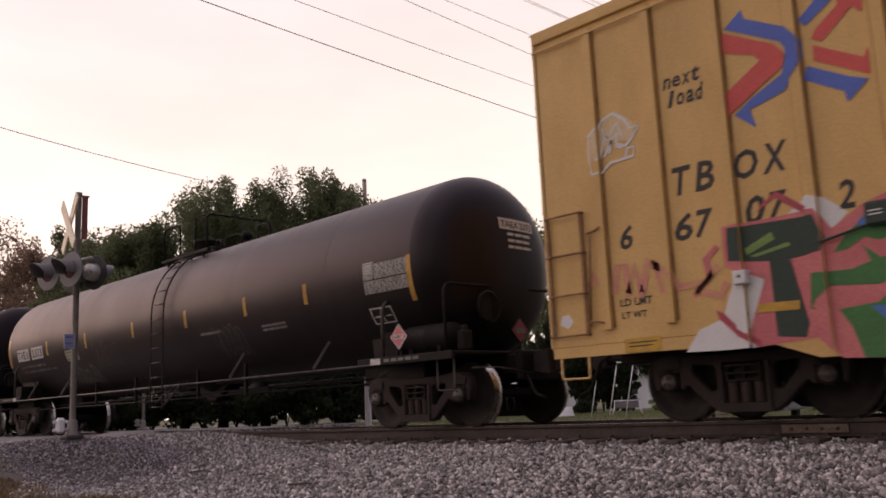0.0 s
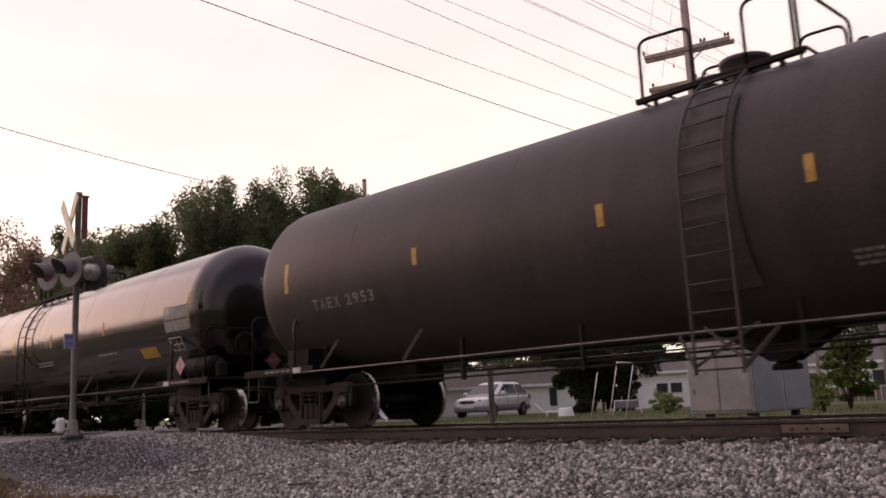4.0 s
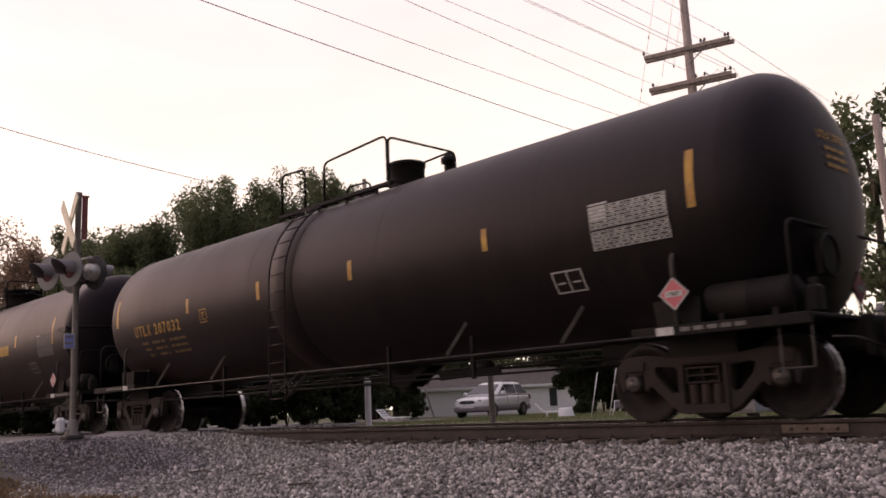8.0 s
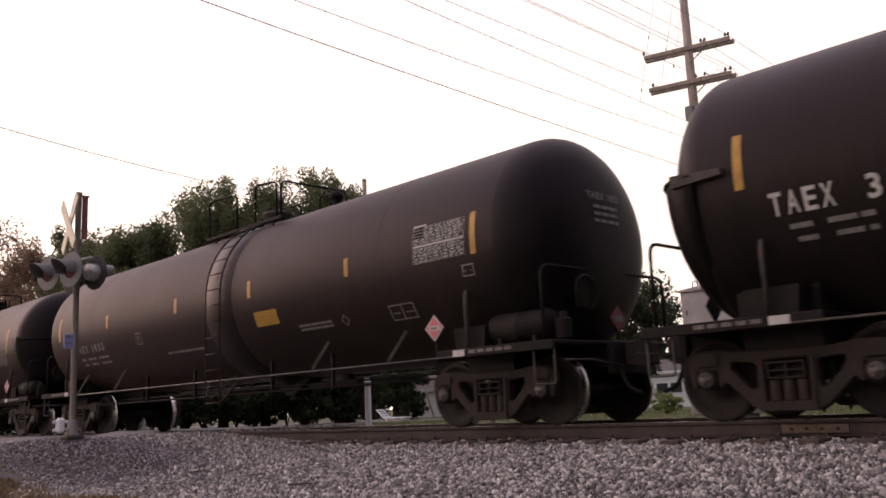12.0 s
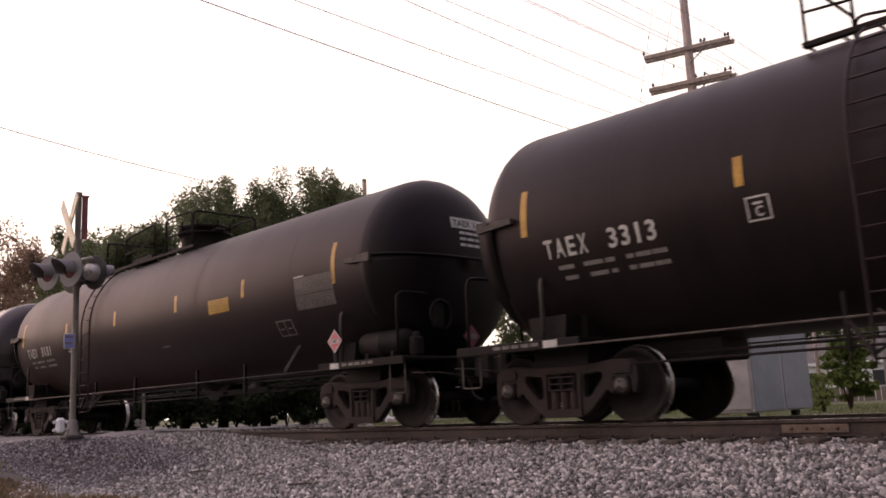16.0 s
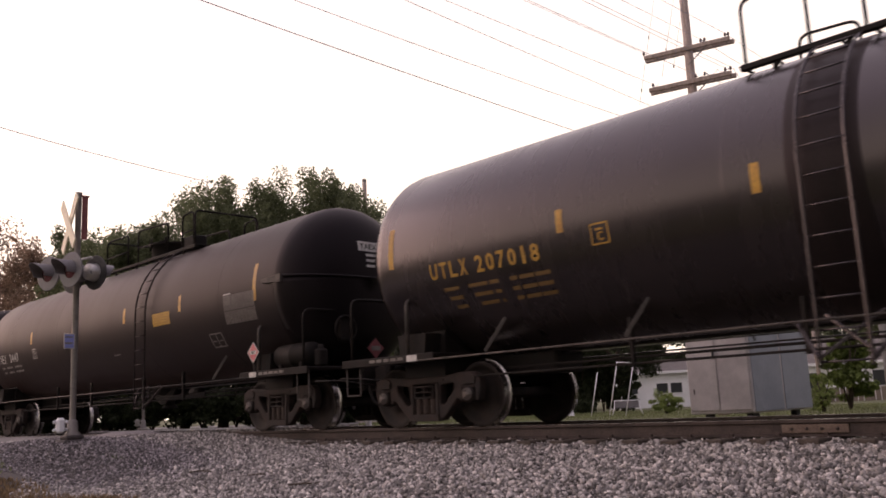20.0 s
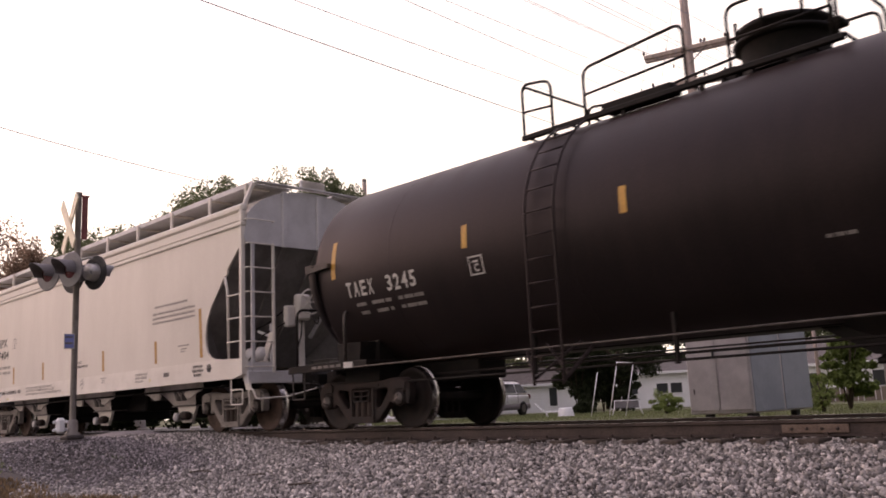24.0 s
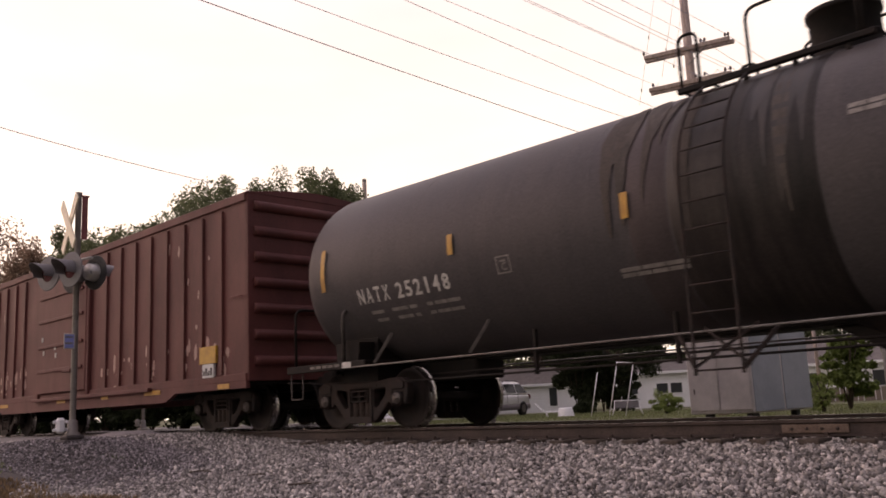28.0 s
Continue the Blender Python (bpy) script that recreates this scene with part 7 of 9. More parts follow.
def ochre_boxcar(centre):
    """Tall ochre boxcar, tagged with spray paint."""
    car = thing("boxcar", "tall ochre boxcar with spray-painted lettering on its side", "boxcar")
    W = 1.57
    x0, x1 = -9.25, 9.25
    ribs = [x0 + 0.83 + 0.82 * k for k in range(9)] + [-x0 - 0.83 - 0.82 * k for k in range(9)]
    ribs_box(car, x0, x1, 0.92, 4.95, W, M_BOXYEL, ribs, 6, 0.2, False)
    for s in (-1, 1):
        part("side_sill", Geo().prism([(x0, 0.92), (x0, 0.80), (x0 + 2.7, 0.78), (x0 + 3.2, 0.60), (-x0 - 3.2, 0.60), (-x0 - 2.7, 0.78), (-x0, 0.80), (-x0, 0.919)], s * (W - 0.05), s * W), M_BOXYEL, car)
        d = part("plug_door", Geo().box(-1.5, 1.5, s * (W + 0.06), s * (W + 0.12), 1.05, 4.55, 0.02), M_BOXYEL, car)
        for x in (-1.1, -0.4, 0.4, 1.1):
            part("door_rod", Geo().tube([(x, s * (W + 0.15), 1.1), (x, s * (W + 0.15), 4.5)], 0.02, 6), M_BOXYEL, d)
    part("underframe", Geo().box(x0 + 0.1, -x0 - 0.1, -0.35, 0.35, 0.72, 0.94, 0.02).box(x0 + 0.1, -x0 - 0.1, -1.5, 1.5, 0.86, 0.93, 0.02), M_FRAME, car)
    # rust beside each post, its brown also painting the post's shadow line
    for x in ribs:
        for e, wd in ((-1, 0.022), (1, 0.034)):
            part("rust_shade_line", Geo().box(x + e * 0.062, x + e * (0.062 + wd), -W - 0.0035, -W, 1.1, 4.7, 0.001), M_RUSTSHADE, car)
    tags_on_ochre(car, ribs, W)
    trucks(car, 7.10)
    couplers(car, 9.85)
    CARS.append((car, centre))
    return car


def oxide_boxcar(centre):
    """Oxide-red boxcar with ribbed ends, sliding door and bleached streaks."""
    car = thing("boxcar", "rusty oxide-red boxcar with ribbed sides and a sliding door", "boxcar")
    W = 1.57
    x0, x1 = -7.75, 7.75
    rng = random.Random(77)
    ribs = [x1 - 0.85 - 0.72 * k for k in range(8)] + [x0 + 0.85 + 0.72 * k for k in range(6)]
    ribs_box(car, x0, x1, 0.90, 4.32, W, M_BOXRED, ribs, 7, 0.16)
    for s in (-1, 1):
        part("side_sill", Geo().prism([(x0, 0.92), (x0, 0.78), (x0 + 2.6, 0.78), (x0 + 3.0, 0.62), (x1 - 3.0, 0.62), (x1 - 2.6, 0.78), (x1, 0.78), (x1, 0.92)], s * (W - 0.05), s * (W + 0.03)), M_BOXRED, car)
        d = part("sliding_door", Geo().box(-2.05, 0.95, s * (W + 0.05), s * (W + 0.11), 1.05, 3.95, 0.02), M_BOXRED, car)
        for z in (1.6, 2.2, 2.85, 3.45):
            part("door_rib", Geo().box(-1.9, 0.8, s * (W + 0.11), s * (W + 0.15), z - 0.04, z + 0.04, 0.012), M_BOXRED, d)
        part("door_post", Geo().box(-2.15, -2.03, s * W, s * (W + 0.09), 0.95, 4.1, 0.015).box(0.93, 1.05, s * W, s * (W + 0.09), 0.95, 4.1, 0.015), M_BOXRED, car)
        part("door_track", Geo().box(-2.3, 4.2, s * (W + 0.04), s * (W + 0.14), 0.86, 0.94, 0.01), M_BOXRED, car)
        part("door_lock", Geo().box(-0.2, 0.3, s * (W + 0.15), s * (W + 0.2), 1.5, 1.58, 0.01).tube([(0.6, s * (W + 0.17), 1.1), (0.6, s * (W + 0.17), 3.9)], 0.018, 6), M_BOXRED, d)
    y = -W - 0.006
    lb = part("repair_label", Geo().box(6.15, 6.75, y - 0.05, y, 1.28, 1.60, 0.004), M_YLABEL, car, "yellow repair label")
    part("label_table", Geo().box(6.27, 6.68, y - 0.054, y - 0.004, 1.02, 1.272, 0.004), M_SPRAYWHITE, lb, "white table of dates")
    for k in range(4):
        part("table_line", Geo().box(6.30 + k * 0.09, 6.36 + k * 0.09, y - 0.058, y - 0.054, 1.06, 1.15 + 0.05 * (k % 2), 0.001), M_DARKINK, lb)
    for x, w in ((7.0, 0.4), (4.2, 0.7), (1.9, 0.35), (-0.6, 0.5), (-4.6, 0.6), (-6.9, 0.4)):
        part("reflector", Geo().box(x - w / 2, x + w / 2, -W - 0.045, -W - 0.035, 0.79, 0.88, 0.002), M_YELLOW, car)
    for k in range(96):
        x = rng.choice(ribs) + rng.uniform(-0.30, 0.24)
        z = rng.uniform(0.98, 1.6) if k % 8 else rng.uniform(1.6, 3.6)
        h = rng.uniform(0.08, 0.42)
        n_ = rng.randint(6, 9)
        poly = [(x + rng.uniform(0.4, 1.0) * (0.08 if z < 1.5 else 0.05) * math.cos(6.2832 * q / n_), z + h * 0.5 + rng.uniform(0.5, 1.0) * h * 0.5 * math.sin(6.2832 * q / n_)) for q in range(n_)]
        part("bleached_patch", Geo().prism(poly, y, y + 0.005), M_PALESTREAK, car)
    for x, z in ((-1.75, 2.35), (-1.65, 2.0), (-0.9, 2.1), (-0.85, 1.9)):
        part("door_tag", Geo().box(x, x + 0.09, -W - 0.126, -W - 0.11, z, z + 0.12, 0.003), M_WHITE, car)
    part("grab_iron", Geo().tube(bend([(7.30, -W - 0.02, 2.42), (7.32, -W - 0.07, 2.42), (7.62, -W - 0.07, 2.42), (7.64, -W - 0.02, 2.42)], 0.02), 0.012, 6), M_BOXRED, car)
    part("underframe", Geo().box(x0 + 0.1, x1 - 0.1, -0.35, 0.35, 0.72, 0.92, 0.02).box(x0 + 0.1, x1 - 0.1, -1.5, 1.5, 0.86, 0.92, 0.02), M_FRAME, car)
    part("train_pipe", Geo().tube([(x0 + 0.5, -0.8, 0.75), (x1 - 0.5, -0.8, 0.75)], 0.02, 6), M_FRAME, car)
    trucks(car, 6.05)
    couplers(car, 8.35)
    CARS.append((car, centre))
    return car


ochre = ochre_boxcar(114.32)
car_long("TAEX 2373", 93.90, M_BLACK, "long black tank car with white mark panels and sprayed scrawls", 11, False)
car_plain("TAEX 2953", 74.90, M_GREY, "faded grey tank car with a yellow label on its side", 12, "grey")
car_long("TAEX2389", 55.85, M_GLOSS, "long glossy black tank car with white marks", 13, True)
car_gold("UTLX 207032", 36.72, M_BROWN, "brown-dusted black tank car with gold marks", 14)
car_shield("TAEX 3173", 19.13, M_BROWN, "brown-dusted black tank car with shielded ends", 15, dx=0.0, dz=0.0, radius=1.55)
car_plain("TAEX 1833", 1.14, M_DULLBROWN, "dull brown-black tank car with a yellow label amidships", 16, "brown")
car_shield("TAEX 3313", -16.60, M_BROWN, "brown-dusted black tank car with shielded ends", 17, radius=1.56)
car_shield("TAEX 3131", -34.38, M_BROWN, "brown-dusted black tank car with shielded ends", 18)
car_gold("UTLX 207018", -52.38, M_SATIN, "satin black tank car with gold marks", 19, M_GOLD, 1.60, 0.05)
car_shield("TAEX 3447", -70.03, M_THINDUST, "brown-dusted black tank car with its ladder near the middle", 20, 2.57, True, dx=0.11, dz=-0.05, radius=1.53)
car_shield("TAEX 3245", -87.62, M_BROWN, "brown-dusted black tank car with shielded ends", 21, third=-1.44, cut=0.20)
hopper_car(-104.70)
car_plain("NATX 252148", -121.80, M_GREYLIGHT, "grey-black tank car with a rust-stained band round its middle", 22, "rusty")
oxide_boxcar(-139.02)


# ---- ground, track, road ----
def lerp_profile(y):
    """Height of the ground across the track: verge, ballast shoulder, track bed, far verge."""
    pts = [(-60, -0.62), (4.2, -0.62), (5.2, -0.60), (8.4, -0.27), (8.85, -0.24), (9.3, -0.20), (11.1, -0.19), (12.4, -0.38), (14.5, -0.22), (20, -0.26), (34, -0.34), (60, -0.6), (300, -1.5), (1500, -4)]
    for (a, za), (b, zb) in zip(pts, pts[1:]):
        if y <= b:
            return za + (zb - za) * max(0.0, (y - a) / (b - a))
    return pts[-1][1]


def road_lift(x, y):
    """The road climbs to the rails on a low ramp; 0 away from it, 1 on it."""
    d = max(abs(x + 23.0) - 6.4, 0) / 4.6
    return max(0.0, 1 - d)


def ground_z(x, y):
    z = lerp_profile(y)
    k = road_lift(x, y)
    ramp = -0.02 - 0.022 * max(0.0, abs(y - TRACK_Y) - 2.0) - (0.12 * max(0.0, 5.2 - y) if y > -8 else 1.6)
    ramp = max(ramp, z)
    z = z + (ramp - z) * k * k * (3 - 2 * k)
    # heap of dark ballast beside the mast
    h = 0.17 * math.exp(-(((x + 14.4) / 2.7) ** 2 + ((y - 6.1) / 0.9) ** 2))
    return z + h


def grid_ground():
    xs = [-1500, -700, -300, -150, -90, -60, -45, -38] + [-34 + 0.7 * i for i in range(55)] + [8, 14, 24, 45, 90, 200, 600, 1500]
    ys = [-1200, -400, -120, -50, -20, -8, -3, 0, 1.5, 2.5, 3.4] + [4.2 + 0.45 * i for i in range(24)] + [15.5, 17, 19, 22, 26, 30, 34, 40, 50, 65, 90, 140, 220, 400, 800, 1500]
    g = Geo()
    v = [(x, y, ground_z(x, y)) for y in ys for x in xs]
    n = len(xs)
    g.add(v, [(j * n + i, j * n + i + 1, (j + 1) * n + i + 1, (j + 1) * n + i) for j in range(len(ys) - 1) for i in range(n - 1)], True)
    return g


tagged(part("ground", grid_ground(), M_GROUND), "green grassy ground that runs to the horizon", "ground", kind="structure")

# ballast bed: a skin just over the ground between the toes of the shoulders
bed = Geo()
bx = [-120, -80, -50] + [-36 + 0.75 * i for i in range(52)] + [6, 12, 30, 80, 140]
by = [3.7, 4.2, 4.7, 5.2, 5.8, 6.4, 7.0, 7.6, 8.1, 8.55, 8.8, 9.9, 11.1, 11.8, 12.4, 13.0]
bv = [(x, y, ground_z(x, y) + 0.012) for y in by for x in bx]
nb = len(bx)
bed.add(bv, [(j * nb + i, j * nb + i + 1, (j + 1) * nb + i + 1, (j + 1) * nb + i) for j in range(len(by) - 1) for i in range(nb - 1)], True)
tagged(part("ballast_bed", bed, M_BED), "grey crushed-stone track bed", "track bed", kind="structure")

RNG = np.random.default_rng(5)


def scatter_stones(name, n, xr, yr, size, material, label, keep=None):
    """Crushed stones lying on the bed, each a small uneven block."""
    base = np.array([(1, 0.15, 0.1), (-1, -0.1, 0.05), (0.1, 1, -0.1), (-0.15, -1, 0.1), (0.2, 0.1, 0.85), (-0.1, 0.15, -0.85), (0.6, -0.6, 0.5)])
    tri = np.array([(0, 2, 4), (2, 1, 4), (1, 3, 4), (3, 6, 4), (6, 0, 4), (0, 6, 3), (2, 0, 5), (1, 2, 5), (3, 1, 5), (0, 3, 5)])
    nv = len(base)
    x = RNG.uniform(*xr, n)
    y = RNG.uniform(*yr, n)
    if keep is not None:
        ok = np.array([keep(a, b) for a, b in zip(x, y)])
        x, y = x[ok], y[ok]
        n = len(x)
    z = np.array([ground_z(a, b) for a, b in zip(x, y)])
    s = RNG.uniform(size[0], size[1], (n, 1, 1)) * RNG.uniform(0.45, 1.5, (n, 1, 3)) * 0.5
    v = base[None] * RNG.uniform(0.65, 1.25, (n, nv, 1)) * s
    a, b = RNG.uniform(0, 6.28, n), RNG.uniform(-1.2, 1.2, n)
    ca, sa, cb, sb = np.cos(a)[:, None], np.sin(a)[:, None], np.cos(b)[:, None], np.sin(b)[:, None]
    X, Y, Z = v[..., 0], v[..., 1], v[..., 2]
    X, Z = X * cb + Z * sb, -X * sb + Z * cb
    X, Y = X * ca - Y * sa, X * sa + Y * ca
    v = np.stack([X + x[:, None], Y + y[:, None], Z + (z + s[:, 0, 2] * 0.35 + 0.012)[:, None]], -1).reshape(-1, 3)
    f = (tri[None] + (np.arange(n) * nv)[:, None, None]).reshape(-1, 3)
    me = bpy.data.meshes.new(name)
    me.vertices.add(len(v))
    me.vertices.foreach_set("co", v.astype(np.float32).ravel())
    me.loops.add(f.size)
    me.loops.foreach_set("vertex_index", f.astype(np.int32).ravel())
    me.polygons.add(len(f))
    me.polygons.foreach_set("loop_start", np.arange(0, f.size, 3, dtype=np.int32))
    me.materials.append(material)
    me.update(calc_edges=True)
    me.validate()
    return tagged(new(name, me), label, "ballast", kind="stuff")


def heap(x, y):
    """How much of the gravel is dark: 1 on the heap beside the mast."""
    return math.exp(-(((x + 14.6) / 3.4) ** 2 + ((y - 6.0) / 1.6) ** 2) ** 2)


def in_view(x, y):
    """Only the wedge of shoulder that lies before the camera carries loose stones."""
    return x < -0.28 * y and x > -3.3 * y - 2 and (abs(x + 23.0) > 5.9 or y < 6.2) and y > 4.0 + 0.35 * math.sin(x * 1.7) - (0.16 * (x + 9) if x > -9 else 0.0) + (0.38 if x < -10.2 else 0.0)


scatter_stones("ballast_stones", 125000, (-24, -1.0), (3.6, 9.05), (0.024, 0.068), M_STONE, "grey crushed ballast stones along the track", lambda x, y: in_view(x, y) and heap(x, y) < RNG.uniform(0.12, 0.75))
scatter_stones("dark_ballast_heap", 48000, (-20.0, -9.0), (3.6, 8.6), (0.022, 0.05), M_STONEDARK, "heap of dark ballast beside the signal mast", lambda x, y: in_view(x, y) and heap(x, y) > RNG.uniform(0.10, 0.55))
scatter_stones("far_ballast_stones", 9000, (-30, 2), (9.4, 12.6), (0.03, 0.06), M_STONE, "ballast between and behind the rails", lambda x, y: abs(x + 23.0) > 5.9)

# rails: head, web and foot in one rolled section
SECTION = [(-0.068, -0.172), (0.068, -0.172), (0.068, -0.162), (0.014, -0.145), (0.009, -0.045), (0.036, -0.034), (0.036, -0.004), (0.030, 0.0), (-0.030, 0.0), (-0.036, -0.004), (-0.036, -0.034), (-0.009, -0.045), (-0.014, -0.145), (-0.068, -0.162)]


def rail(y):
    xs = [-400, -100, -30, -10, 10, 60, 300]
    g = Geo()
    n = len(SECTION)
    v = [(x, y + a, b) for x in xs for a, b in SECTION]
    g.add(v, [(i * n + k, i * n + (k + 1) % n, (i + 1) * n + (k + 1) % n, (i + 1) * n + k) for i in range(len(xs) - 1) for k in range(n)])
    return g


for s in (-1, 1):
    y = TRACK_Y + s * 0.7535
    r = tagged(part("rail", rail(y), M_RAIL), "rust-brown steel rail with a polished top", "rail", "rails of the track", kind="structure")
    part("running_face", Geo().box(-400, 300, y - 0.026, y + 0.026, -0.002, 0.003, 0.001), M_RAILTOP, r)
TIE = Geo().box(-0.115, 0.115, -1.3, 1.3, -0.36, -0.176, 0.012).mesh("tie", M_TIE)
track = tagged(new("track_ties"), "row of dark creosoted wooden ties", "railway ties", kind="structure")
PLATE = Geo().box(-0.10, 0.10, -0.18, 0.18, -0.176, -0.166, 0.003).box(-0.02, 0.02, -0.11, -0.075, -0.17, -0.135, 0.004).box(-0.02, 0.02, 0.075, 0.11, -0.17, -0.135, 0.004).mesh("tie_plate", M_RAIL)
for i in range(84):
    x = -42 + i * 0.53
    if abs(x + 23.0) < 5.6:
        continue
    t = part("tie", TIE, None, track)
    t.location = (x + random.uniform(-0.03, 0.03), TRACK_Y, random.uniform(-0.006, 0.006))
    p = part("tie_plate", PLATE, None, t)
    p.location = (0, -0.7535, 0.0)
# joint bar bolted to the web of the near rail
jb = tagged(part("joint_bar", Geo().box(-4.35, -3.65, 9.166, 9.192, -0.14, -0.05, 0.006), M_RAILPATCH), "paler joint bar bolted to the rail", "joint bar")
for k in range(4):
    part("bolt", Geo().lathe([(-0.02, 0.0), (-0.02, 0.016), (0.0, 0.018)], (-4.24 + 0.16 * k, 9.166, -0.095), "y", 6), M_RAIL, jb)

# road over the track, and the street beyond
rd = Geo()
rx = [-28.6, -27, -25, -23, -21, -19, -17.4]
ry = [-60, -30, -10, 0, 2, 4, 6, 7.5, 8.6, 9.1]
ry2 = [10.85, 11.4, 12.5, 14, 16, 19, 22, 24.2]
def road_x(x, y):
    """Beyond the track the road's edge nearer the cabin swings away to the far street."""
    return min(x, -17.4 - 0.74 * max(0.0, y - 10.85) + (x + 17.4) * 0.45) if y > 10.85 else x


for rows in (ry, ry2):
    v = [(road_x(x, y), y, ground_z(road_x(x, y), y) + 0.02) for y in rows for x in rx]
    n = len(rx)
    rd.add(v, [(j * n + i, j * n + i + 1, (j + 1) * n + i + 1, (j + 1) * n + i) for j in range(len(rows) - 1) for i in range(n - 1)], True)
tagged(part("road", rd, M_ASPHALT), "worn grey asphalt road that crosses the track", "road", kind="structure")
cr = tagged(new("crossing_panels"), "worn planks between the rails at the crossing", "crossing", kind="structure")
for k in range(5):
    part("plank", Geo().box(-28.4, -17.6, 9.30 + k * 0.262, 9.545 + k * 0.262, -0.1, -0.008, 0.012), M_PLANK, cr)
part("plank", Geo().box(-28.4, -17.6, 8.90, 9.145, -0.1, -0.006, 0.012), M_PLANK, cr)
part("plank", Geo().box(-28.4, -17.6, 10.77, 11.0, -0.1, -0.006, 0.012), M_PLANK, cr)
st = Geo()
sx = [-160, -110, -80, -65, -55, -48, -42, -36, -31, -27.5]
sy = [24.2, 27, 30]
v = [(x, y, ground_z(x, y) + 0.02) for y in sy for x in sx]
st.add(v, [(j * 10 + i, j * 10 + i + 1, (j + 1) * 10 + i + 1, (j + 1) * 10 + i) for j in range(2) for i in range(9)], True)
tagged(part("street", st, M_ASPHALT), "pale asphalt street behind the railway", "street", kind="structure")


# ---- plants ----
def leaf_cloud(n, centre, radii, size, seed, clumps=60, flat=1.0, hollow=0.55):
    """Small leaf blades gathered in clumps through a rough ellipsoid; the clumps leave gaps and an uneven outline."""
    rg = np.random.default_rng(seed)
    d = rg.normal(size=(clumps, 3))
    d /= np.linalg.norm(d, axis=1)[:, None]
    rad = rg.uniform(hollow, 1.0, clumps) ** 0.6
    cen = d * rad[:, None] * np.array(radii) * rg.uniform(0.78, 1.1, (clumps, 1))
    cs = rg.uniform(0.14, 0.30, clumps) * np.mean(radii)
    which = rg.integers(0, clumps, n)
    p = rg.normal(size=(n, 3))
    p /= np.linalg.norm(p, axis=1)[:, None]
    p = p * (rg.uniform(0, 1, n) ** 0.45)[:, None] * cs[which][:, None]
    p[:, 2] *= np.where(cen[which][:, 2] > 0.45 * radii[2], 1.25, 0.75) * flat
    p[:, :2] *= np.where(cen[which][:, 2] > 0.45 * radii[2], 0.72, 1.0)[:, None]
    p = p + cen[which] + np.array(centre)
    a = rg.normal(size=(n, 3))
    a /= np.linalg.norm(a, axis=1)[:, None]
    b = np.cross(a, rg.normal(size=(n, 3)))
    b /= np.linalg.norm(b, axis=1)[:, None]
    s = (rg.uniform(0.6, 1.3, n) * size)[:, None]
    v = np.stack([p - a * s, p + b * s * 0.45, p + a * s, p - b * s * 0.45], 1)
    return v.reshape(-1, 3), n


def quads_mesh(name, v, n, material):
    me = bpy.data.meshes.new(name)
    me.vertices.add(n * 4)
    me.vertices.foreach_set("co", v.astype(np.float32).ravel())
    me.loops.add(n * 4)
    me.loops.foreach_set("vertex_index", np.arange(n * 4, dtype=np.int32))
    me.polygons.add(n)
    me.polygons.foreach_set("loop_start", np.arange(0, n * 4, 4, dtype=np.int32))
    me.materials.append(material)
    me.update(calc_edges=True)
    return me


def tree(label, x, y, height, crown_r, leaf, leaves, size, seed, trunk_h=0.35, lean=0.0, clumps=70, squash=None, name="tree"):
    rg = random.Random(seed)
    z0 = ground_z(x, y)
    t = thing(name, label, name.replace("_", " "), at=pose(x, y, z0))
    top = height * 0.78
    base_r = max(0.06, height * 0.022)
    pts = [(lean * k / 6 + rg.uniform(-0.1, 0.1), rg.uniform(-0.1, 0.1), top * k / 6 - 0.1) for k in range(7)]
    part("trunk", Geo().tube(pts, base_r, 10, r1=base_r * 0.25), M_BARK, t)
    cz = height * (trunk_h + (1 - trunk_h) / 2)
    rz = height * (1 - trunk_h) / 2
    for k in range(9):
        a = rg.uniform(0, 6.28)
        zb = height * rg.uniform(trunk_h * 0.8, 0.65)
        ln = crown_r * rg.uniform(0.5, 0.85)
        part("limb", Geo().tube([(lean * zb / height, 0, zb), (math.cos(a) * ln * 0.5, math.sin(a) * ln * 0.5, zb + ln * 0.35), (math.cos(a) * ln, math.sin(a) * ln, zb + ln * 0.6)], base_r * 0.45, 6, r1=base_r * 0.1), M_BARK, t)
    v, n = leaf_cloud(leaves, (lean, 0, cz), (crown_r, crown_r * (squash or 1.0), rz), size, seed, clumps)
    part("crown", quads_mesh("crown", v, n, leaf), None, t)
    return t


for k, (x, y, h, r) in enumerate(((-39.3, 20.9, 11.3, 2.9), (-38.9, 22.7, 12.1, 2.9), (-37.5, 24.1, 12.1, 2.7), (-36.2, 25.5, 12.2, 2.7), (-35.7, 27.4, 12.5, 2.6), (-35.5, 29.1, 11.8, 2.4))):
    tree("broad dark green tree behind the crossing", x, y, h * 1.02, r, M_LEAF, 50000, 0.088, 31 + k, 0.05, clumps=110)
for k, (x, y, h, r) in enumerate(((-45.2, 17.6, 10.0, 1.9), (-41.9, 18.2, 10.1, 2.7), (-38.9, 18.4, 9.7, 2.3), (-43.6, 19.0, 9.9, 2.6))):
    tree("lower green tree behind the crossing", x, y, h * 1.01, r, M_LEAF, 44000, 0.088, 41 + k, 0.05, clumps=100)
tree("thin warm-toned tree at the roadside", -67.5, 21.0, 14.4, 4.6, M_LEAFWARM, 24000, 0.14, 47, 0.05, clumps=120)
tree("thin warm-toned tree at the roadside", -63.0, 22.5, 13.4, 3.4, M_LEAFWARM, 18000, 0.14, 48, 0.05, clumps=100)
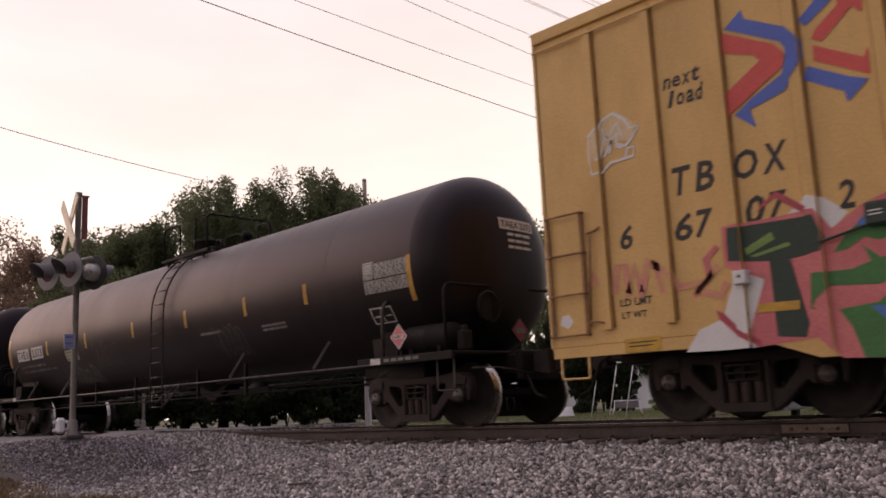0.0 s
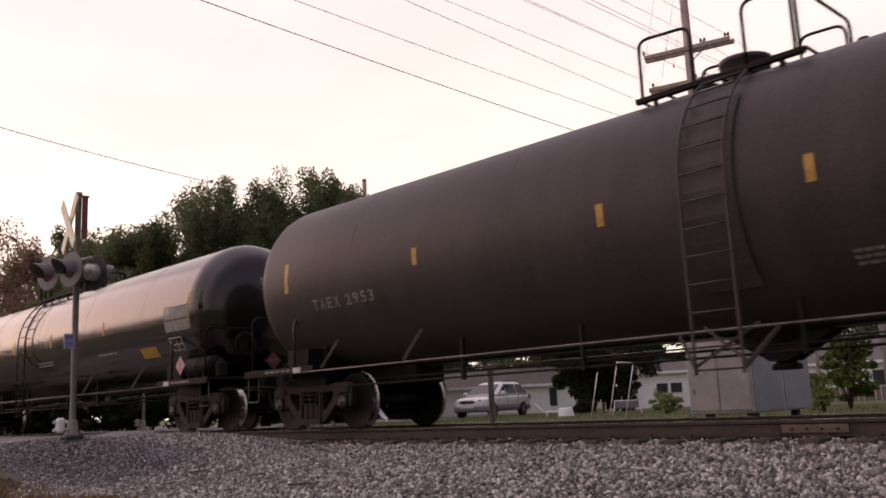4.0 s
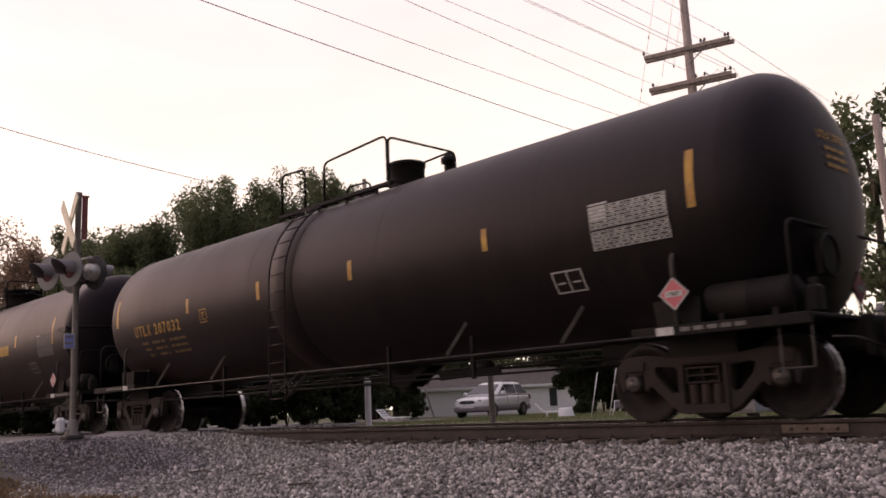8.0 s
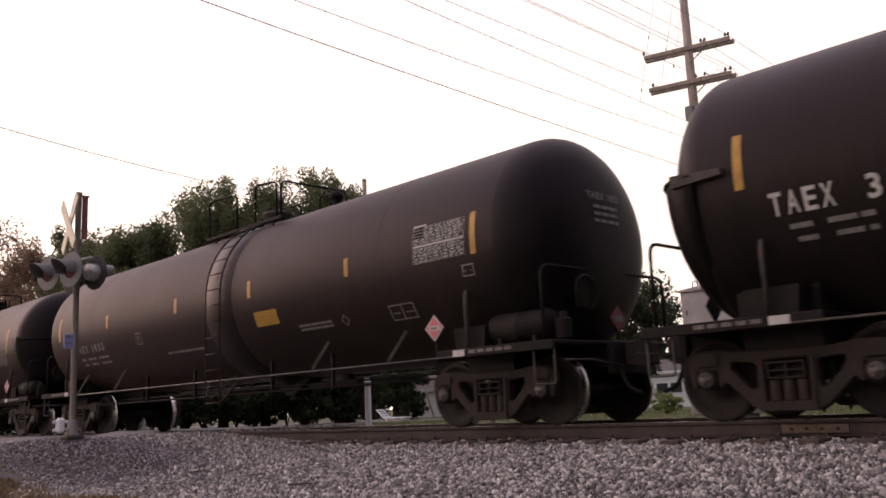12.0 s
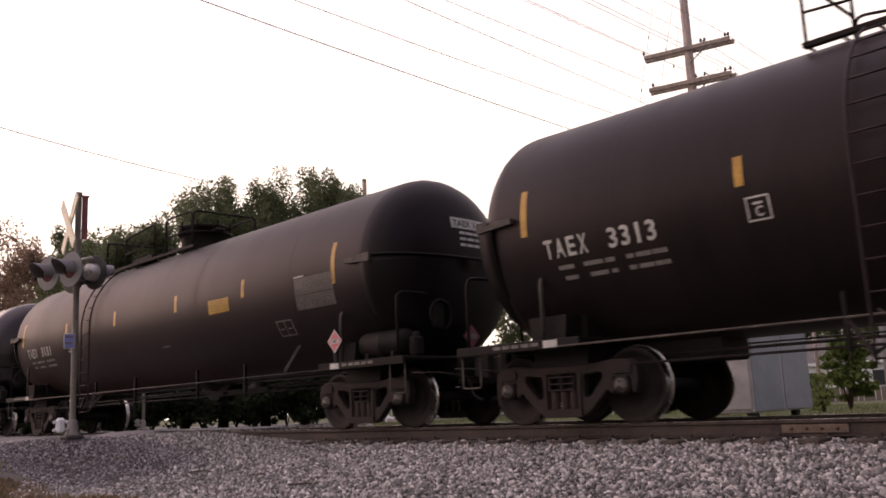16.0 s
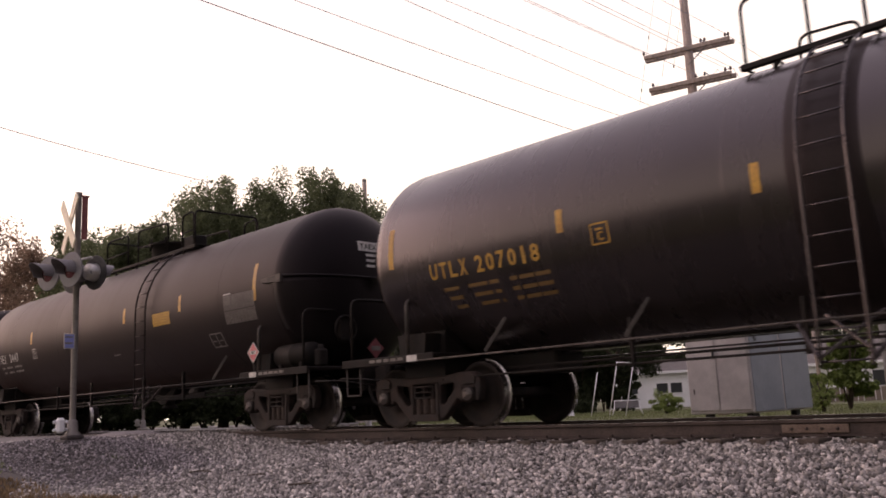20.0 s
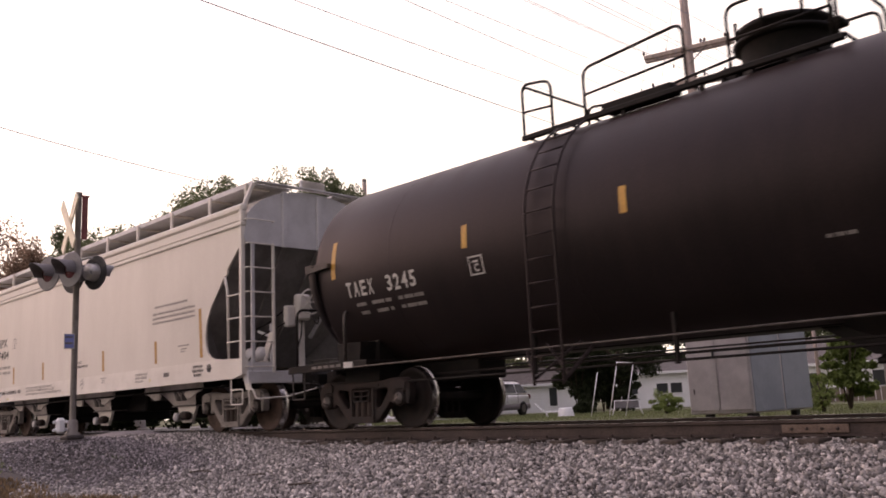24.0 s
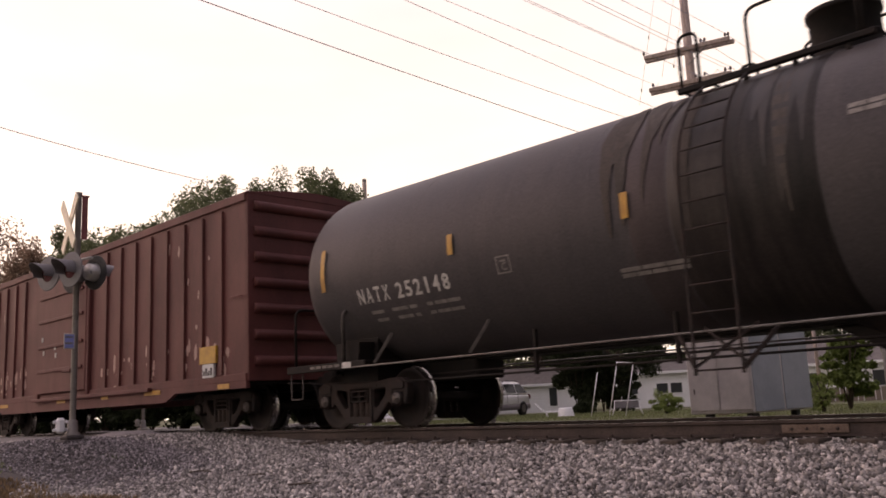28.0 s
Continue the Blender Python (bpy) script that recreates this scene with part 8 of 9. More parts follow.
tree("distant green tree beyond the street", -46.6, 40.6, 13.4, 4.4, M_LEAF, 13000, 0.17, 49, 0.08)
tree("distant green tree beyond the street", -45.6, 55.1, 16.6, 4.6, M_LEAF, 13000, 0.2, 50, 0.08)
tree("distant green tree beyond the street", -44.8, 63.1, 16.8, 4.6, M_LEAF, 13000, 0.2, 51, 0.08)
tree("distant green tree beyond the street", -30.5, 66.0, 7.5, 4.0, M_LEAF, 10000, 0.2, 52, 0.1)
tree("distant green tree beyond the street", -22.0, 72.0, 6.6, 4.5, M_LEAF, 10000, 0.2, 53, 0.1)
tree("leafy roadside tree with fern-like twigs", -8.3, 24.6, 8.6, 1.08, M_LEAF, 6000, 0.12, 39, 0.10, clumps=60)
tree("green tree overhanging the lawn beside the cabin", -25.2, 36.6, 6.6, 3.2, M_LEAFDARK, 15000, 0.11, 63, 0.22)
tree("young bright green tree by the fence", -8.6, 28.5, 4.6, 1.35, M_LEAFBRIGHT, 3000, 0.10, 40, 0.10, clumps=34)


def bush(label, x, y, h, rx, ry, leaf, n, size, seed):
    z0 = ground_z(x, y)
    t = thing("bush", label, "bush", at=pose(x, y, z0))
    rg = random.Random(seed)
    for k in range(7):
        a = rg.uniform(0, 6.28)
        part("stem", Geo().tube([(0, 0, -0.05), (math.cos(a) * rx * 0.3, math.sin(a) * ry * 0.3, h * 0.5), (math.cos(a) * rx * 0.6, math.sin(a) * ry * 0.6, h * 0.85)], 0.03, 5, r1=0.01), M_BARK, t)
    v, n = leaf_cloud(n, (0, 0, h * 0.5), (rx, ry, h * 0.5), size, seed, 50, hollow=0.2)
    part("foliage", quads_mesh("foliage", v, n, leaf), None, t)
    return t


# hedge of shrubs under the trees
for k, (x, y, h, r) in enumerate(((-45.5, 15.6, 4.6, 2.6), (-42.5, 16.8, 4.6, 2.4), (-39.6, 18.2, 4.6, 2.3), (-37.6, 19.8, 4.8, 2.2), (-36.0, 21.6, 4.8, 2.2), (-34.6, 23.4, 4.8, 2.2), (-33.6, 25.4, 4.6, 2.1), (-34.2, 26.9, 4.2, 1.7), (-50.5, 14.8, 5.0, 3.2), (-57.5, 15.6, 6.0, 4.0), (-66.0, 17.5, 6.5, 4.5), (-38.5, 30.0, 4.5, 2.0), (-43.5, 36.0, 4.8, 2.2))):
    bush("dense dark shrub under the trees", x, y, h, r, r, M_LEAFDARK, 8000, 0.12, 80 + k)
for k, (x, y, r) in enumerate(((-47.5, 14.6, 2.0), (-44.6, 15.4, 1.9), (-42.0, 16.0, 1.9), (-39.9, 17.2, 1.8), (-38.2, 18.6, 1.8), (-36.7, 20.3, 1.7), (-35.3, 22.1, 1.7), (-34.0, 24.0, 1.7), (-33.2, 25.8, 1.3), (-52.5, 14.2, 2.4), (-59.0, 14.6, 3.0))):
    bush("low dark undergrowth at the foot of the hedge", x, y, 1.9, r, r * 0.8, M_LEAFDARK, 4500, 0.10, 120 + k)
bush("low dark shrub on the lawn", -33.6, 30.2, 1.5, 1.0, 0.9, M_LEAFDARK, 3500, 0.09, 79)
bush("low dark shrub beside the evergreen", -25.2, 36.0, 2.4, 1.3, 1.2, M_LEAFDARK, 7000, 0.10, 72)
for k, (x, y, h, r) in enumerate(((-29.4, 26.2, 3.6, 0.95), (-29.0, 40.2, 4.4, 1.0))):
    bush("dark leafy shrub before the pale houses", x, y, h, r, r, M_LEAFDARK, 6500, 0.10, 140 + k)
for k, (x, y, h, r) in enumerate(((-57.0, 55.5, 8.0, 4.2), (-51.5, 60.5, 8.5, 4.4), (-44.5, 66.0, 8.5, 4.2), (-37.5, 70.5, 8.0, 4.0), (-30.0, 74.0, 8.0, 3.8))):
    bush("tall dark thicket behind the houses", x, y, h, r, r, M_LEAFDARK, 8000, 0.16, 160 + k)
bush("dark evergreen shrub with drooping twigs", -26.1, 34.2, 5.4, 1.75, 1.6, M_LEAFDARK, 26000, 0.11, 71)
bush("bright green feathery shrub at the foot of the roadside tree", -9.55, 24.3, 2.1, 0.75, 0.7, M_LEAFBRIGHT, 3600, 0.085, 74)
bush("soft yellow-green shrub beside the cabin", -16.4, 26.3, 0.78, 0.62, 0.55, M_LEAFPALE, 7000, 0.030, 73)
bush("low yellow-green shrub at the cabin's end", -9.4, 22.2, 0.9, 0.35, 0.35, M_LEAFPALE, 2600, 0.035, 75)


# far woods that close the horizon
wv = []
for k in range(171):
    a = math.radians(-86 + k * 2.1)
    R_ = 105 + 12 * math.sin(k * 1.9)
    # behind the camera, out of view: taller, to raise the skyline mirrored in tanks
    tall = 0.0 if k < 46 else 2.6
    v, n = leaf_cloud(1500 if k < 46 else 900, (math.sin(a) * R_, math.cos(a) * R_, 2.6 + tall), (3.4, 3.4, 3.6 + tall + math.sin(k * 2.7)), 0.42 if k < 46 else 0.7, 300 + k, 26, hollow=0.1)
    wv.append(v)
wv = np.concatenate(wv)
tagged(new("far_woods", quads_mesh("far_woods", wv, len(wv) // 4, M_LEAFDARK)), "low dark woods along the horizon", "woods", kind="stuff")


def grass_patch(name, n, xr, yr, h, material, label, keep=None, seed=3):
    rg = np.random.default_rng(seed)
    x, y = rg.uniform(*xr, n), rg.uniform(*yr, n)
    if keep:
        ok = np.array([keep(a, b) for a, b in zip(x, y)])
        x, y = x[ok], y[ok]
        n = len(x)
    z = np.array([ground_z(a, b) for a, b in zip(x, y)])
    a = rg.uniform(0, 6.28, n)
    hh = rg.uniform(0.4, 1.1, n) * h
    w = 0.012 + 0.02 * h
    dx, dy = np.cos(a) * w, np.sin(a) * w
    lx, ly = rg.normal(0, 0.35, n) * hh, rg.normal(0, 0.35, n) * hh
    p = np.stack([x, y, z - 0.01], -1)
    v = np.stack([p + np.stack([dx, dy, 0 * dx], -1), p - np.stack([dx, dy, 0 * dx], -1), p + np.stack([lx * 0.8 - dx * 0.4, ly * 0.8 - dy * 0.4, hh * 0.75], -1), p + np.stack([lx, ly, hh], -1)], 1)
    return tagged(new(name, quads_mesh(name, v.reshape(-1, 3), n, material)), label, "grass", kind="stuff")


grass_patch("lawn_grass", 70000, (-36, 2), (12.8, 36), 0.075, M_GRASS, "short green lawn behind the track", lambda x, y: x > -16.6 - 0.74 * max(0.0, min(y, 30.5) - 10.85) and -1.25 * y < x < -0.2 * y)
grass_patch("dry_grass", 15000, (-17, -7), (3.2, 5.0), 0.10, M_DRYGRASS, "dry straw-coloured grass at the foot of the ballast", lambda x, y: x < -1.6 * y and y < 4.55 + 0.15 * math.sin(x * 2.3), 4)
grass_patch("verge_grass", 350, (-16.5, -14.2), (4.3, 4.8), 0.09, M_GRASS, "green grass among dry stalks at the foot of the ballast", None, 14)


# ---- crossing signal ----
def crossing_signal(x, y, near=True):
    z0 = ground_z(x, y)
    s = thing("crossing_signal", "level-crossing signal mast with crossbuck and red lamps" if near else "far level-crossing signal mast on a concrete base", "crossing signal", at=pose(x, y, z0))
    H = 4.29 - z0 + 0.0
    part("foundation", Geo().box(-0.22, 0.22, -0.22, 0.22, -0.15, 0.03, 0.03).box(-0.15, 0.15, -0.15, 0.15, 0.03, 0.10, 0.02), M_CONC if not near else M_BED, s)
    part("mast", Geo().lathe([(0.1, 0.052), (H, 0.052), (H + 0.02, 0.06), (H + 0.05, 0.06), (H + 0.06, 0.0)], (0, 0, 0), "z", 16), M_GALV, s)
    part("mast_base", Geo().lathe([(0.10, 0.13), (0.13, 0.13), (0.15, 0.09), (0.34, 0.08), (0.36, 0.055)], (0, 0, 0), "z", 16), M_GALV, s)
    part("junction_box", Geo().box(-0.07, 0.05, -0.27, -0.13, 0.14, 0.40, 0.045).lathe([(-0.32, 0.025), (-0.08, 0.025)], (-0.01, 0, 0.20), "y", 8).lathe([(-0.32, 0.025), (-0.08, 0.025)], (-0.01, 0, 0.33), "y", 8), M_HOUSE if near else M_CONC, s)
    return s, H


sig, SIG_H = crossing_signal(-15.34, 6.04)
# the road's direction: lamps and crossbuck face traffic on the near side
FACE = math.radians(-75)
fx, fy = math.cos(FACE), math.sin(FACE)
sx_, sy_ = -fy, fx


def lamp(parent, side, height, back):
    """A flasher: round background plate, housing, hood and red lens. back: it faces the far side."""
    d = -1 if back else 1
    c = Vector((sx_ * side, sy_ * side, height)) + Vector((fx, fy, 0)) * (-0.15 if back else 0.34)
    f, sd = Vector((fx * d, fy * d, 0)), Vector((sx_, sy_, 0))
    up = Vector((0, 0, 1))

    def put(g):
        return Geo().join(g, lambda a, b, e: tuple(c + f * a + sd * b + up * e))
    plate = part("background_plate", put(Geo().lathe([(-0.012, 0.0), (-0.012, 0.295), (0.0, 0.305), (0.012, 0.295), (0.012, 0.0)], (0, 0, 0), "x", 32)), M_SIGBLACK if back else M_SIGGREY, parent)
    part("lamp_housing", put(Geo().lathe([(-0.20, 0.0), (-0.19, 0.09), (-0.15, 0.14), (-0.012, 0.16)], (0, 0, 0), "x", 20)), M_ZINC if back else M_SIGGREY, plate)
    part("lens", put(Geo().lathe([(0.05, 0.0), (0.045, 0.06), (0.03, 0.11), (0.014, 0.15)], (0, 0, 0), "x", 24)), M_LENS, plate, "red signal lens, unlit")
    hood = Geo()
    n = 14
    v = []
    for xx, rr in ((0.0, 0.16), (0.35, 0.155)):
        for k in range(n + 1):
            a = math.radians(-25) + math.radians(230) * k / n
            cut = 1.0 if xx == 0 else 0.55 + 0.45 * max(0, math.sin(a))
            v.append((xx * cut, rr * math.cos(a), rr * math.sin(a)))
    hood.add(v, [(k, k + 1, n + 2 + k, n + 1 + k) for k in range(n)], True)
    hd = part("hood", put(hood), M_SIGGREY, plate)
    hd.modifiers.new("thick", "SOLIDIFY").thickness = 0.006


LAMP_Z = 2.88 - ground_z(-15.34, 6.04)
part("lamp_arm", Geo().tube([(-sx_ * 0.42, -sy_ * 0.42, LAMP_Z - 0.02), (sx_ * 0.42, sy_ * 0.42, LAMP_Z - 0.02)], 0.035, 10).tube([(-fx * 0.32, -fy * 0.32, LAMP_Z + 0.02), (fx * 0.32, fy * 0.32, LAMP_Z + 0.02)], 0.03, 10).box(-0.12, 0.12, -0.12, 0.12, LAMP_Z - 0.14, LAMP_Z + 0.14, 0.02), M_SIGGREY, sig)
part("lamp_bracket", Geo().tube([(-sx_ * 0.40, -sy_ * 0.40, LAMP_Z + 0.24), (sx_ * 0.40, sy_ * 0.40, LAMP_Z + 0.24)], 0.022, 8), M_ZINC, sig)
for side in (-0.30, 0.30):
    lamp(sig, side, LAMP_Z, False)
    lamp(sig, side, LAMP_Z, True)
# the crossbuck is turned a little further from the track than the lamps
gx, gy = math.cos(math.radians(-97)), math.sin(math.radians(-97))
hx_, hy_ = -gy, gx
for k, ang in enumerate((45, -45)):
    c = Vector((gx * (0.13 + 0.03 * k) - 0.02, gy * (0.13 + 0.03 * k), SIG_H - 0.53))
    a = math.radians(ang)
    ex = Vector((hx_ * math.cos(a), hy_ * math.cos(a), math.sin(a)))
    ez = Vector((-hx_ * math.sin(a), -hy_ * math.sin(a), math.cos(a)))
    g = Geo().box(-0.61, 0.61, -0.012, 0.012, -0.10, 0.10, 0.004)
    blade = part("crossbuck_blade", Geo().join(g, lambda u, w, h: tuple(c + ex * u + Vector((gx, gy, 0)) * w + ez * h)), M_CROSS, sig)
part("reflective_strip", Geo().beam((0.036, 0.10, SIG_H - 0.80), (0.036, 0.10, SIG_H - 0.02), 0.10, 0.03, 0.006).box(-0.01, 0.06, 0.02, 0.17, SIG_H - 0.03, SIG_H + 0.0, 0.004), M_REDTAPE, sig, "dull red reflective strip beside the mast")
BZ = 1.62 - ground_z(-15.34, 6.04)
part("sign_border", Geo().box(0.070, 0.082, -0.215, -0.035, BZ - 0.06, BZ + 0.20, 0.004), M_WHITE, sig)
part("blue_sign", Geo().box(0.082, 0.09, -0.202, -0.048, BZ - 0.045, BZ + 0.185, 0.003), M_BLUE, sig, "small blue emergency sign")
tagged(part("sign_writing", Geo().box(0.091, 0.093, -0.20, -0.07, BZ + 0.13, BZ + 0.15, 0.0005).box(0.091, 0.093, -0.20, -0.07, BZ + 0.02, BZ + 0.05, 0.0005), M_GALV, sig), kind="stuff")
sig2, h2 = crossing_signal(-29.2, 13.9, False)

# ---- posts beside the crossing ----
def marker_post(x, y, z1, r, material, label):
    z0 = ground_z(x, y)
    p = thing("marker_post", label, "post", at=pose(x, y, z0))
    part("post", Geo().lathe([(-0.1, r), (z1 - z0 - 0.03, r), (z1 - z0, r * 0.8), (z1 - z0, 0.0)], (0, 0, 0), "z", 14), material, p)
    part("collar", Geo().lathe([(z1 - z0 - 0.18, r), (z1 - z0 - 0.175, r + 0.008), (z1 - z0 - 0.10, r + 0.008), (z1 - z0 - 0.095, r)], (0, 0, 0), "z", 14), M_SIGGREY, p)


marker_post(-15.46, 12.61, 1.0, 0.07, M_POSTWHITE, "pale round marker post behind the track")
marker_post(-12.5, 13.47, 1.12, 0.065, M_GALV, "grey metal post behind the track")
marker_post(-6.32, 18.08, 1.9, 0.07, M_CONC, "pale post at the edge of the lawn")

guard = thing("guy_guard", "pale leaning guard tube on a guy wire", "guy wire guard", at=pose(-35.5, 33.6, ground_z(-35.5, 33.6)))
part("tube", Geo().tube([(0, 0, -0.05), (-0.85, 0, 2.1)], 0.035, 8), M_GALV, guard)
thin_pole = thing("fence_pole", "thin grey pole standing on the lawn", "pole", at=pose(-12.7, 30.0, ground_z(-12.7, 30.0)))
part("shaft", Geo().tube([(0, 0, -0.1), (-0.05, 0, 3.6)], 0.07, 10, r1=0.06), M_POLE, thin_pole)

# ---- signal cabin ----
cab = thing("signal_cabin", "grey aluminium signal equipment cabin on short legs", "equipment cabin", at=pose(-8.28, 16.35, 0))
CX, CY, CZ0, CZ1 = 0.64, 1.22, -0.07, 2.26
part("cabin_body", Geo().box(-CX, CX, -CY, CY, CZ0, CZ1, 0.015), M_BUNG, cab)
part("cabin_roof", Geo().prism([(-CX - 0.05, CZ1), (CX + 0.05, CZ1), (CX + 0.05, CZ1 + 0.03), (0, CZ1 + 0.10), (-CX - 0.05, CZ1 + 0.03)], -CY - 0.05, CY + 0.05), M_BUNG, cab)
for s in (-1, 1):
    part("door", Geo().box(s * 0.315 - 0.29, s * 0.315 + 0.29, -CY - 0.02, -CY - 0.002, CZ0 + 0.06, CZ1 - 0.08, 0.008), M_BUNG, cab)
    part("side_panel", Geo().box(CX + 0.002, CX + 0.015, s * 0.61 - 0.57, s * 0.61 + 0.57, CZ0 + 0.03, CZ1 - 0.04, 0.006), M_BUNGSHADE, cab)
    part("lifting_eye", Geo().tube(bend([(s * 0.3 - 0.05, -CY, CZ1 + 0.05), (s * 0.3 - 0.05, -CY, CZ1 + 0.18), (s * 0.3 + 0.05, -CY, CZ1 + 0.18), (s * 0.3 + 0.05, -CY, CZ1 + 0.05)], 0.05), 0.012, 6), M_GALV, cab)
    for t in (-1, 1):
        part("leg", Geo().box(s * 0.42 - 0.06, s * 0.42 + 0.06, t * 0.9 - 0.08, t * 0.9 + 0.08, -0.5, CZ0, 0.01), M_SIGBLACK, cab)
part("door_handle", Geo().box(-0.07, -0.04, -CY - 0.06, -CY - 0.02, 0.95, 1.12, 0.006), M_SIGBLACK, cab)
part("hinge", Geo().box(-0.53, -0.50, -CY - 0.03, -CY - 0.02, 0.3, 0.4, 0.004).box(-0.53, -0.50, -CY - 0.03, -CY - 0.02, 1.8, 1.9, 0.004), M_GALV, cab)


# ---- poles and wires ----
def utility_pole(x, y, top, label, r=0.16):
    z0 = ground_z(x, y)
    p = thing("utility_pole", label, "utility pole", at=pose(x, y, 0))
    part("pole", Geo().tube([(0, 0, z0 - 0.3), (0, 0, top * 0.5), (0, 0, top)], r, 14, r1=r * 0.68), M_POLE, p)
    return p


PX, PY = -11.42, 21.0
up = utility_pole(PX, PY, 11.6, "weathered wooden utility pole with two crossarms")
ADX, ADY = 0.962, 0.272
BACKPINS, AWAYPINS = [], []
for k, h in enumerate((9.62, 8.66)):
    a0, a1 = (-1.16, 1.18) if k == 0 else (-1.10, 1.14)
    a = part("crossarm", Geo().beam((ADX * a0, ADY * a0 - 0.15, h), (ADX * a1, ADY * a1 - 0.15, h), 0.08, 0.12), M_POLE, up)
    b = part("crossarm", Geo().beam((ADX * (a0 - 0.12), ADY * (a0 - 0.12) + 0.15, h + 0.01), (ADX * (a1 - 0.02), ADY * (a1 - 0.02) + 0.15, h + 0.01), 0.08, 0.12), M_POLE, up)
    part("brace", Geo().beam((ADX * 0.62, ADY * 0.62 - 0.21, h - 0.04), (0.05, -0.18, h - 0.5), 0.012, 0.035), M_GALV, a)
    part("arm_bolt", Geo().tube([(ADX * 1.0, ADY * 1.0 - 0.22, h), (ADX * 1.0, ADY * 1.0 + 0.22, h)], 0.014, 6).tube([(ADX * -0.9, ADY * -0.9 - 0.22, h), (ADX * -0.9, ADY * -0.9 + 0.22, h)], 0.014, 6), M_GALV, a)
    for u, back, away in (((1.07, True, True), (1.15, False, False), (0.42, True, True), (0.52, False, False), (-1.16, True, False)) if k == 0 else ((1.12, True, False), (0.98, True, False), (0.44, False, True), (0.20, True, False), (-0.98, True, False))):
        part("insulator", Geo().lathe([(0.04, 0.010), (0.09, 0.010), (0.10, 0.036), (0.13, 0.042), (0.14, 0.026), (0.165, 0.034), (0.19, 0.016), (0.19, 0.0)], (ADX * u, ADY * u - 0.15, h), "z", 10), M_PORCELAIN, a)
        pin = (PX + ADX * u, PY + ADY * u - 0.15, h + 0.17)
        if back:
            BACKPINS.append(pin)
        if away:
            AWAYPINS.append(pin)
    # slack jumpers looped between the insulators
    for u0, u1 in (((0.42, 0.60),) if k == 0 else ((0.20, 0.48), (0.48, 0.80), (0.80, 1.12), (-0.98, -0.80))):
        n = 8
        part("jumper_wire", Geo().tube([(ADX * (u0 + (u1 - u0) * t / n), ADY * (u0 + (u1 - u0) * t / n) - 0.19, h + 0.16 - 0.40 * (t / n) * (1 - t / n)) for t in range(n + 1)], 0.006, 5), M_WIRE, a)
part("cable_bracket", Geo().box(-0.12, 0.12, -0.24, -0.14, 6.9, 7.0, 0.01).box(-0.12, 0.12, -0.24, -0.14, 6.1, 6.2, 0.01), M_GALV, up)
part("drop_box", Geo().box(-0.12, 0.12, -0.32, -0.16, 7.55, 7.95, 0.02), M_SIGGREY, up)


def wire(p, q, sag, r, label, n=24):
    p, q = Vector(p), Vector(q)
    pts = []
    for i in range(n + 1):
        t = i / n
        w = p.lerp(q, t)
        w.z -= 4 * sag * t * (1 - t)
        pts.append(w)
    return tagged(part("overhead_wire", Geo().tube(pts, r, 5), M_WIRE), label, "wire", "overhead wires")


# the line runs over the track to a pole behind the camera, and away from it over the street
BACK = (0.3, -46.0)
AWAY = (-0.6, 42.0)
for x, y, z in BACKPINS:
    wire((x, y, z), (x + BACK[0], y + BACK[1], z + 1.0), 0.30, 0.0058, "thin overhead power wire")
for x, y, z in AWAYPINS:
    wire((x, y, z), (x + AWAY[0], y + AWAY[1], z - 0.4), 0.6, 0.0065, "thin overhead power wire")
wire((PX, PY - 0.2, 7.02), (PX + BACK[0], PY + BACK[1], 9.2), 0.7, 0.0058, "thin overhead telephone cable above the track")
wire((PX, PY - 0.2, 7.48), (PX + BACK[0], PY + BACK[1], 9.7), 0.2, 0.0058, "thin overhead telephone cable above the track")
wire((PX, PY - 0.2, 6.16), (PX + BACK[0], PY + BACK[1], 8.7), 0.5, 0.0078, "thick overhead telephone cable")
wire((PX + 0.72, PY + 0.10, 8.52), (-13.22, 33.0, 6.48), 0.10, 0.0065, "thin service wire dropping to a house")
wire((PX + 1.14, PY + 0.18, 8.78), (-12.33, 33.0, 6.05), 0.10, 0.0065, "thin service wire dropping to a house")
wire((PX + 0.14, PY - 0.1, 7.36), (-10.96, 33.0, 6.74), 0.12, 0.007, "thin service wire from the pole's bracket")
wire((PX, PY - 0.1, 7.02), (-7.2, 21.7, 6.35), 0.72, 0.010, "slack overhead cable between two poles")
for (x0, z0), (x1, z1), knobs in (((-11.49, 11.3), (-12.13, 8.99), (0.68,)), ((-11.18, 11.3), (-11.75, 9.14), (0.98,)), ((-12.16, 11.3), (-12.92, 8.39), (0.36, 0.86))):
    w = wire((x0, 20.7, z0), (x1, 20.7, z1), 0.0, 0.005, "thin leaning wire beside the crossarms with small clamps", 4)
    for t in knobs:
        part("clamp", Geo().lathe([(-0.05, 0.0), (-0.045, 0.016), (0.045, 0.016), (0.05, 0.0)], (x0 + (x1 - x0) * t, 20.7, z0 + (z1 - z0) * t), "z", 8), M_PORCELAIN, w)
far = utility_pole(-41.4, 34.0, 14.3, "distant wooden utility pole among the trees", 0.2)
part("pole_cap", Geo().lathe([(14.3, 0.14), (14.5, 0.14), (14.5, 0.0)], (0, 0, 0), "z", 10), M_GALV, far)
wire((-36.6, 9.6, 12.4), (-40.6, 29.5, 12.2), 0.25, 0.018, "single overhead wire behind the crossing")
rp = utility_pole(-7.1, 21.7, 6.7, "brown wooden pole among the leaves", 0.13)
part("guy_wire", Geo().tube([(0, 0, 6.4), (2.4, -0.6, -0.3)], 0.01, 5), M_WIRE, rp)


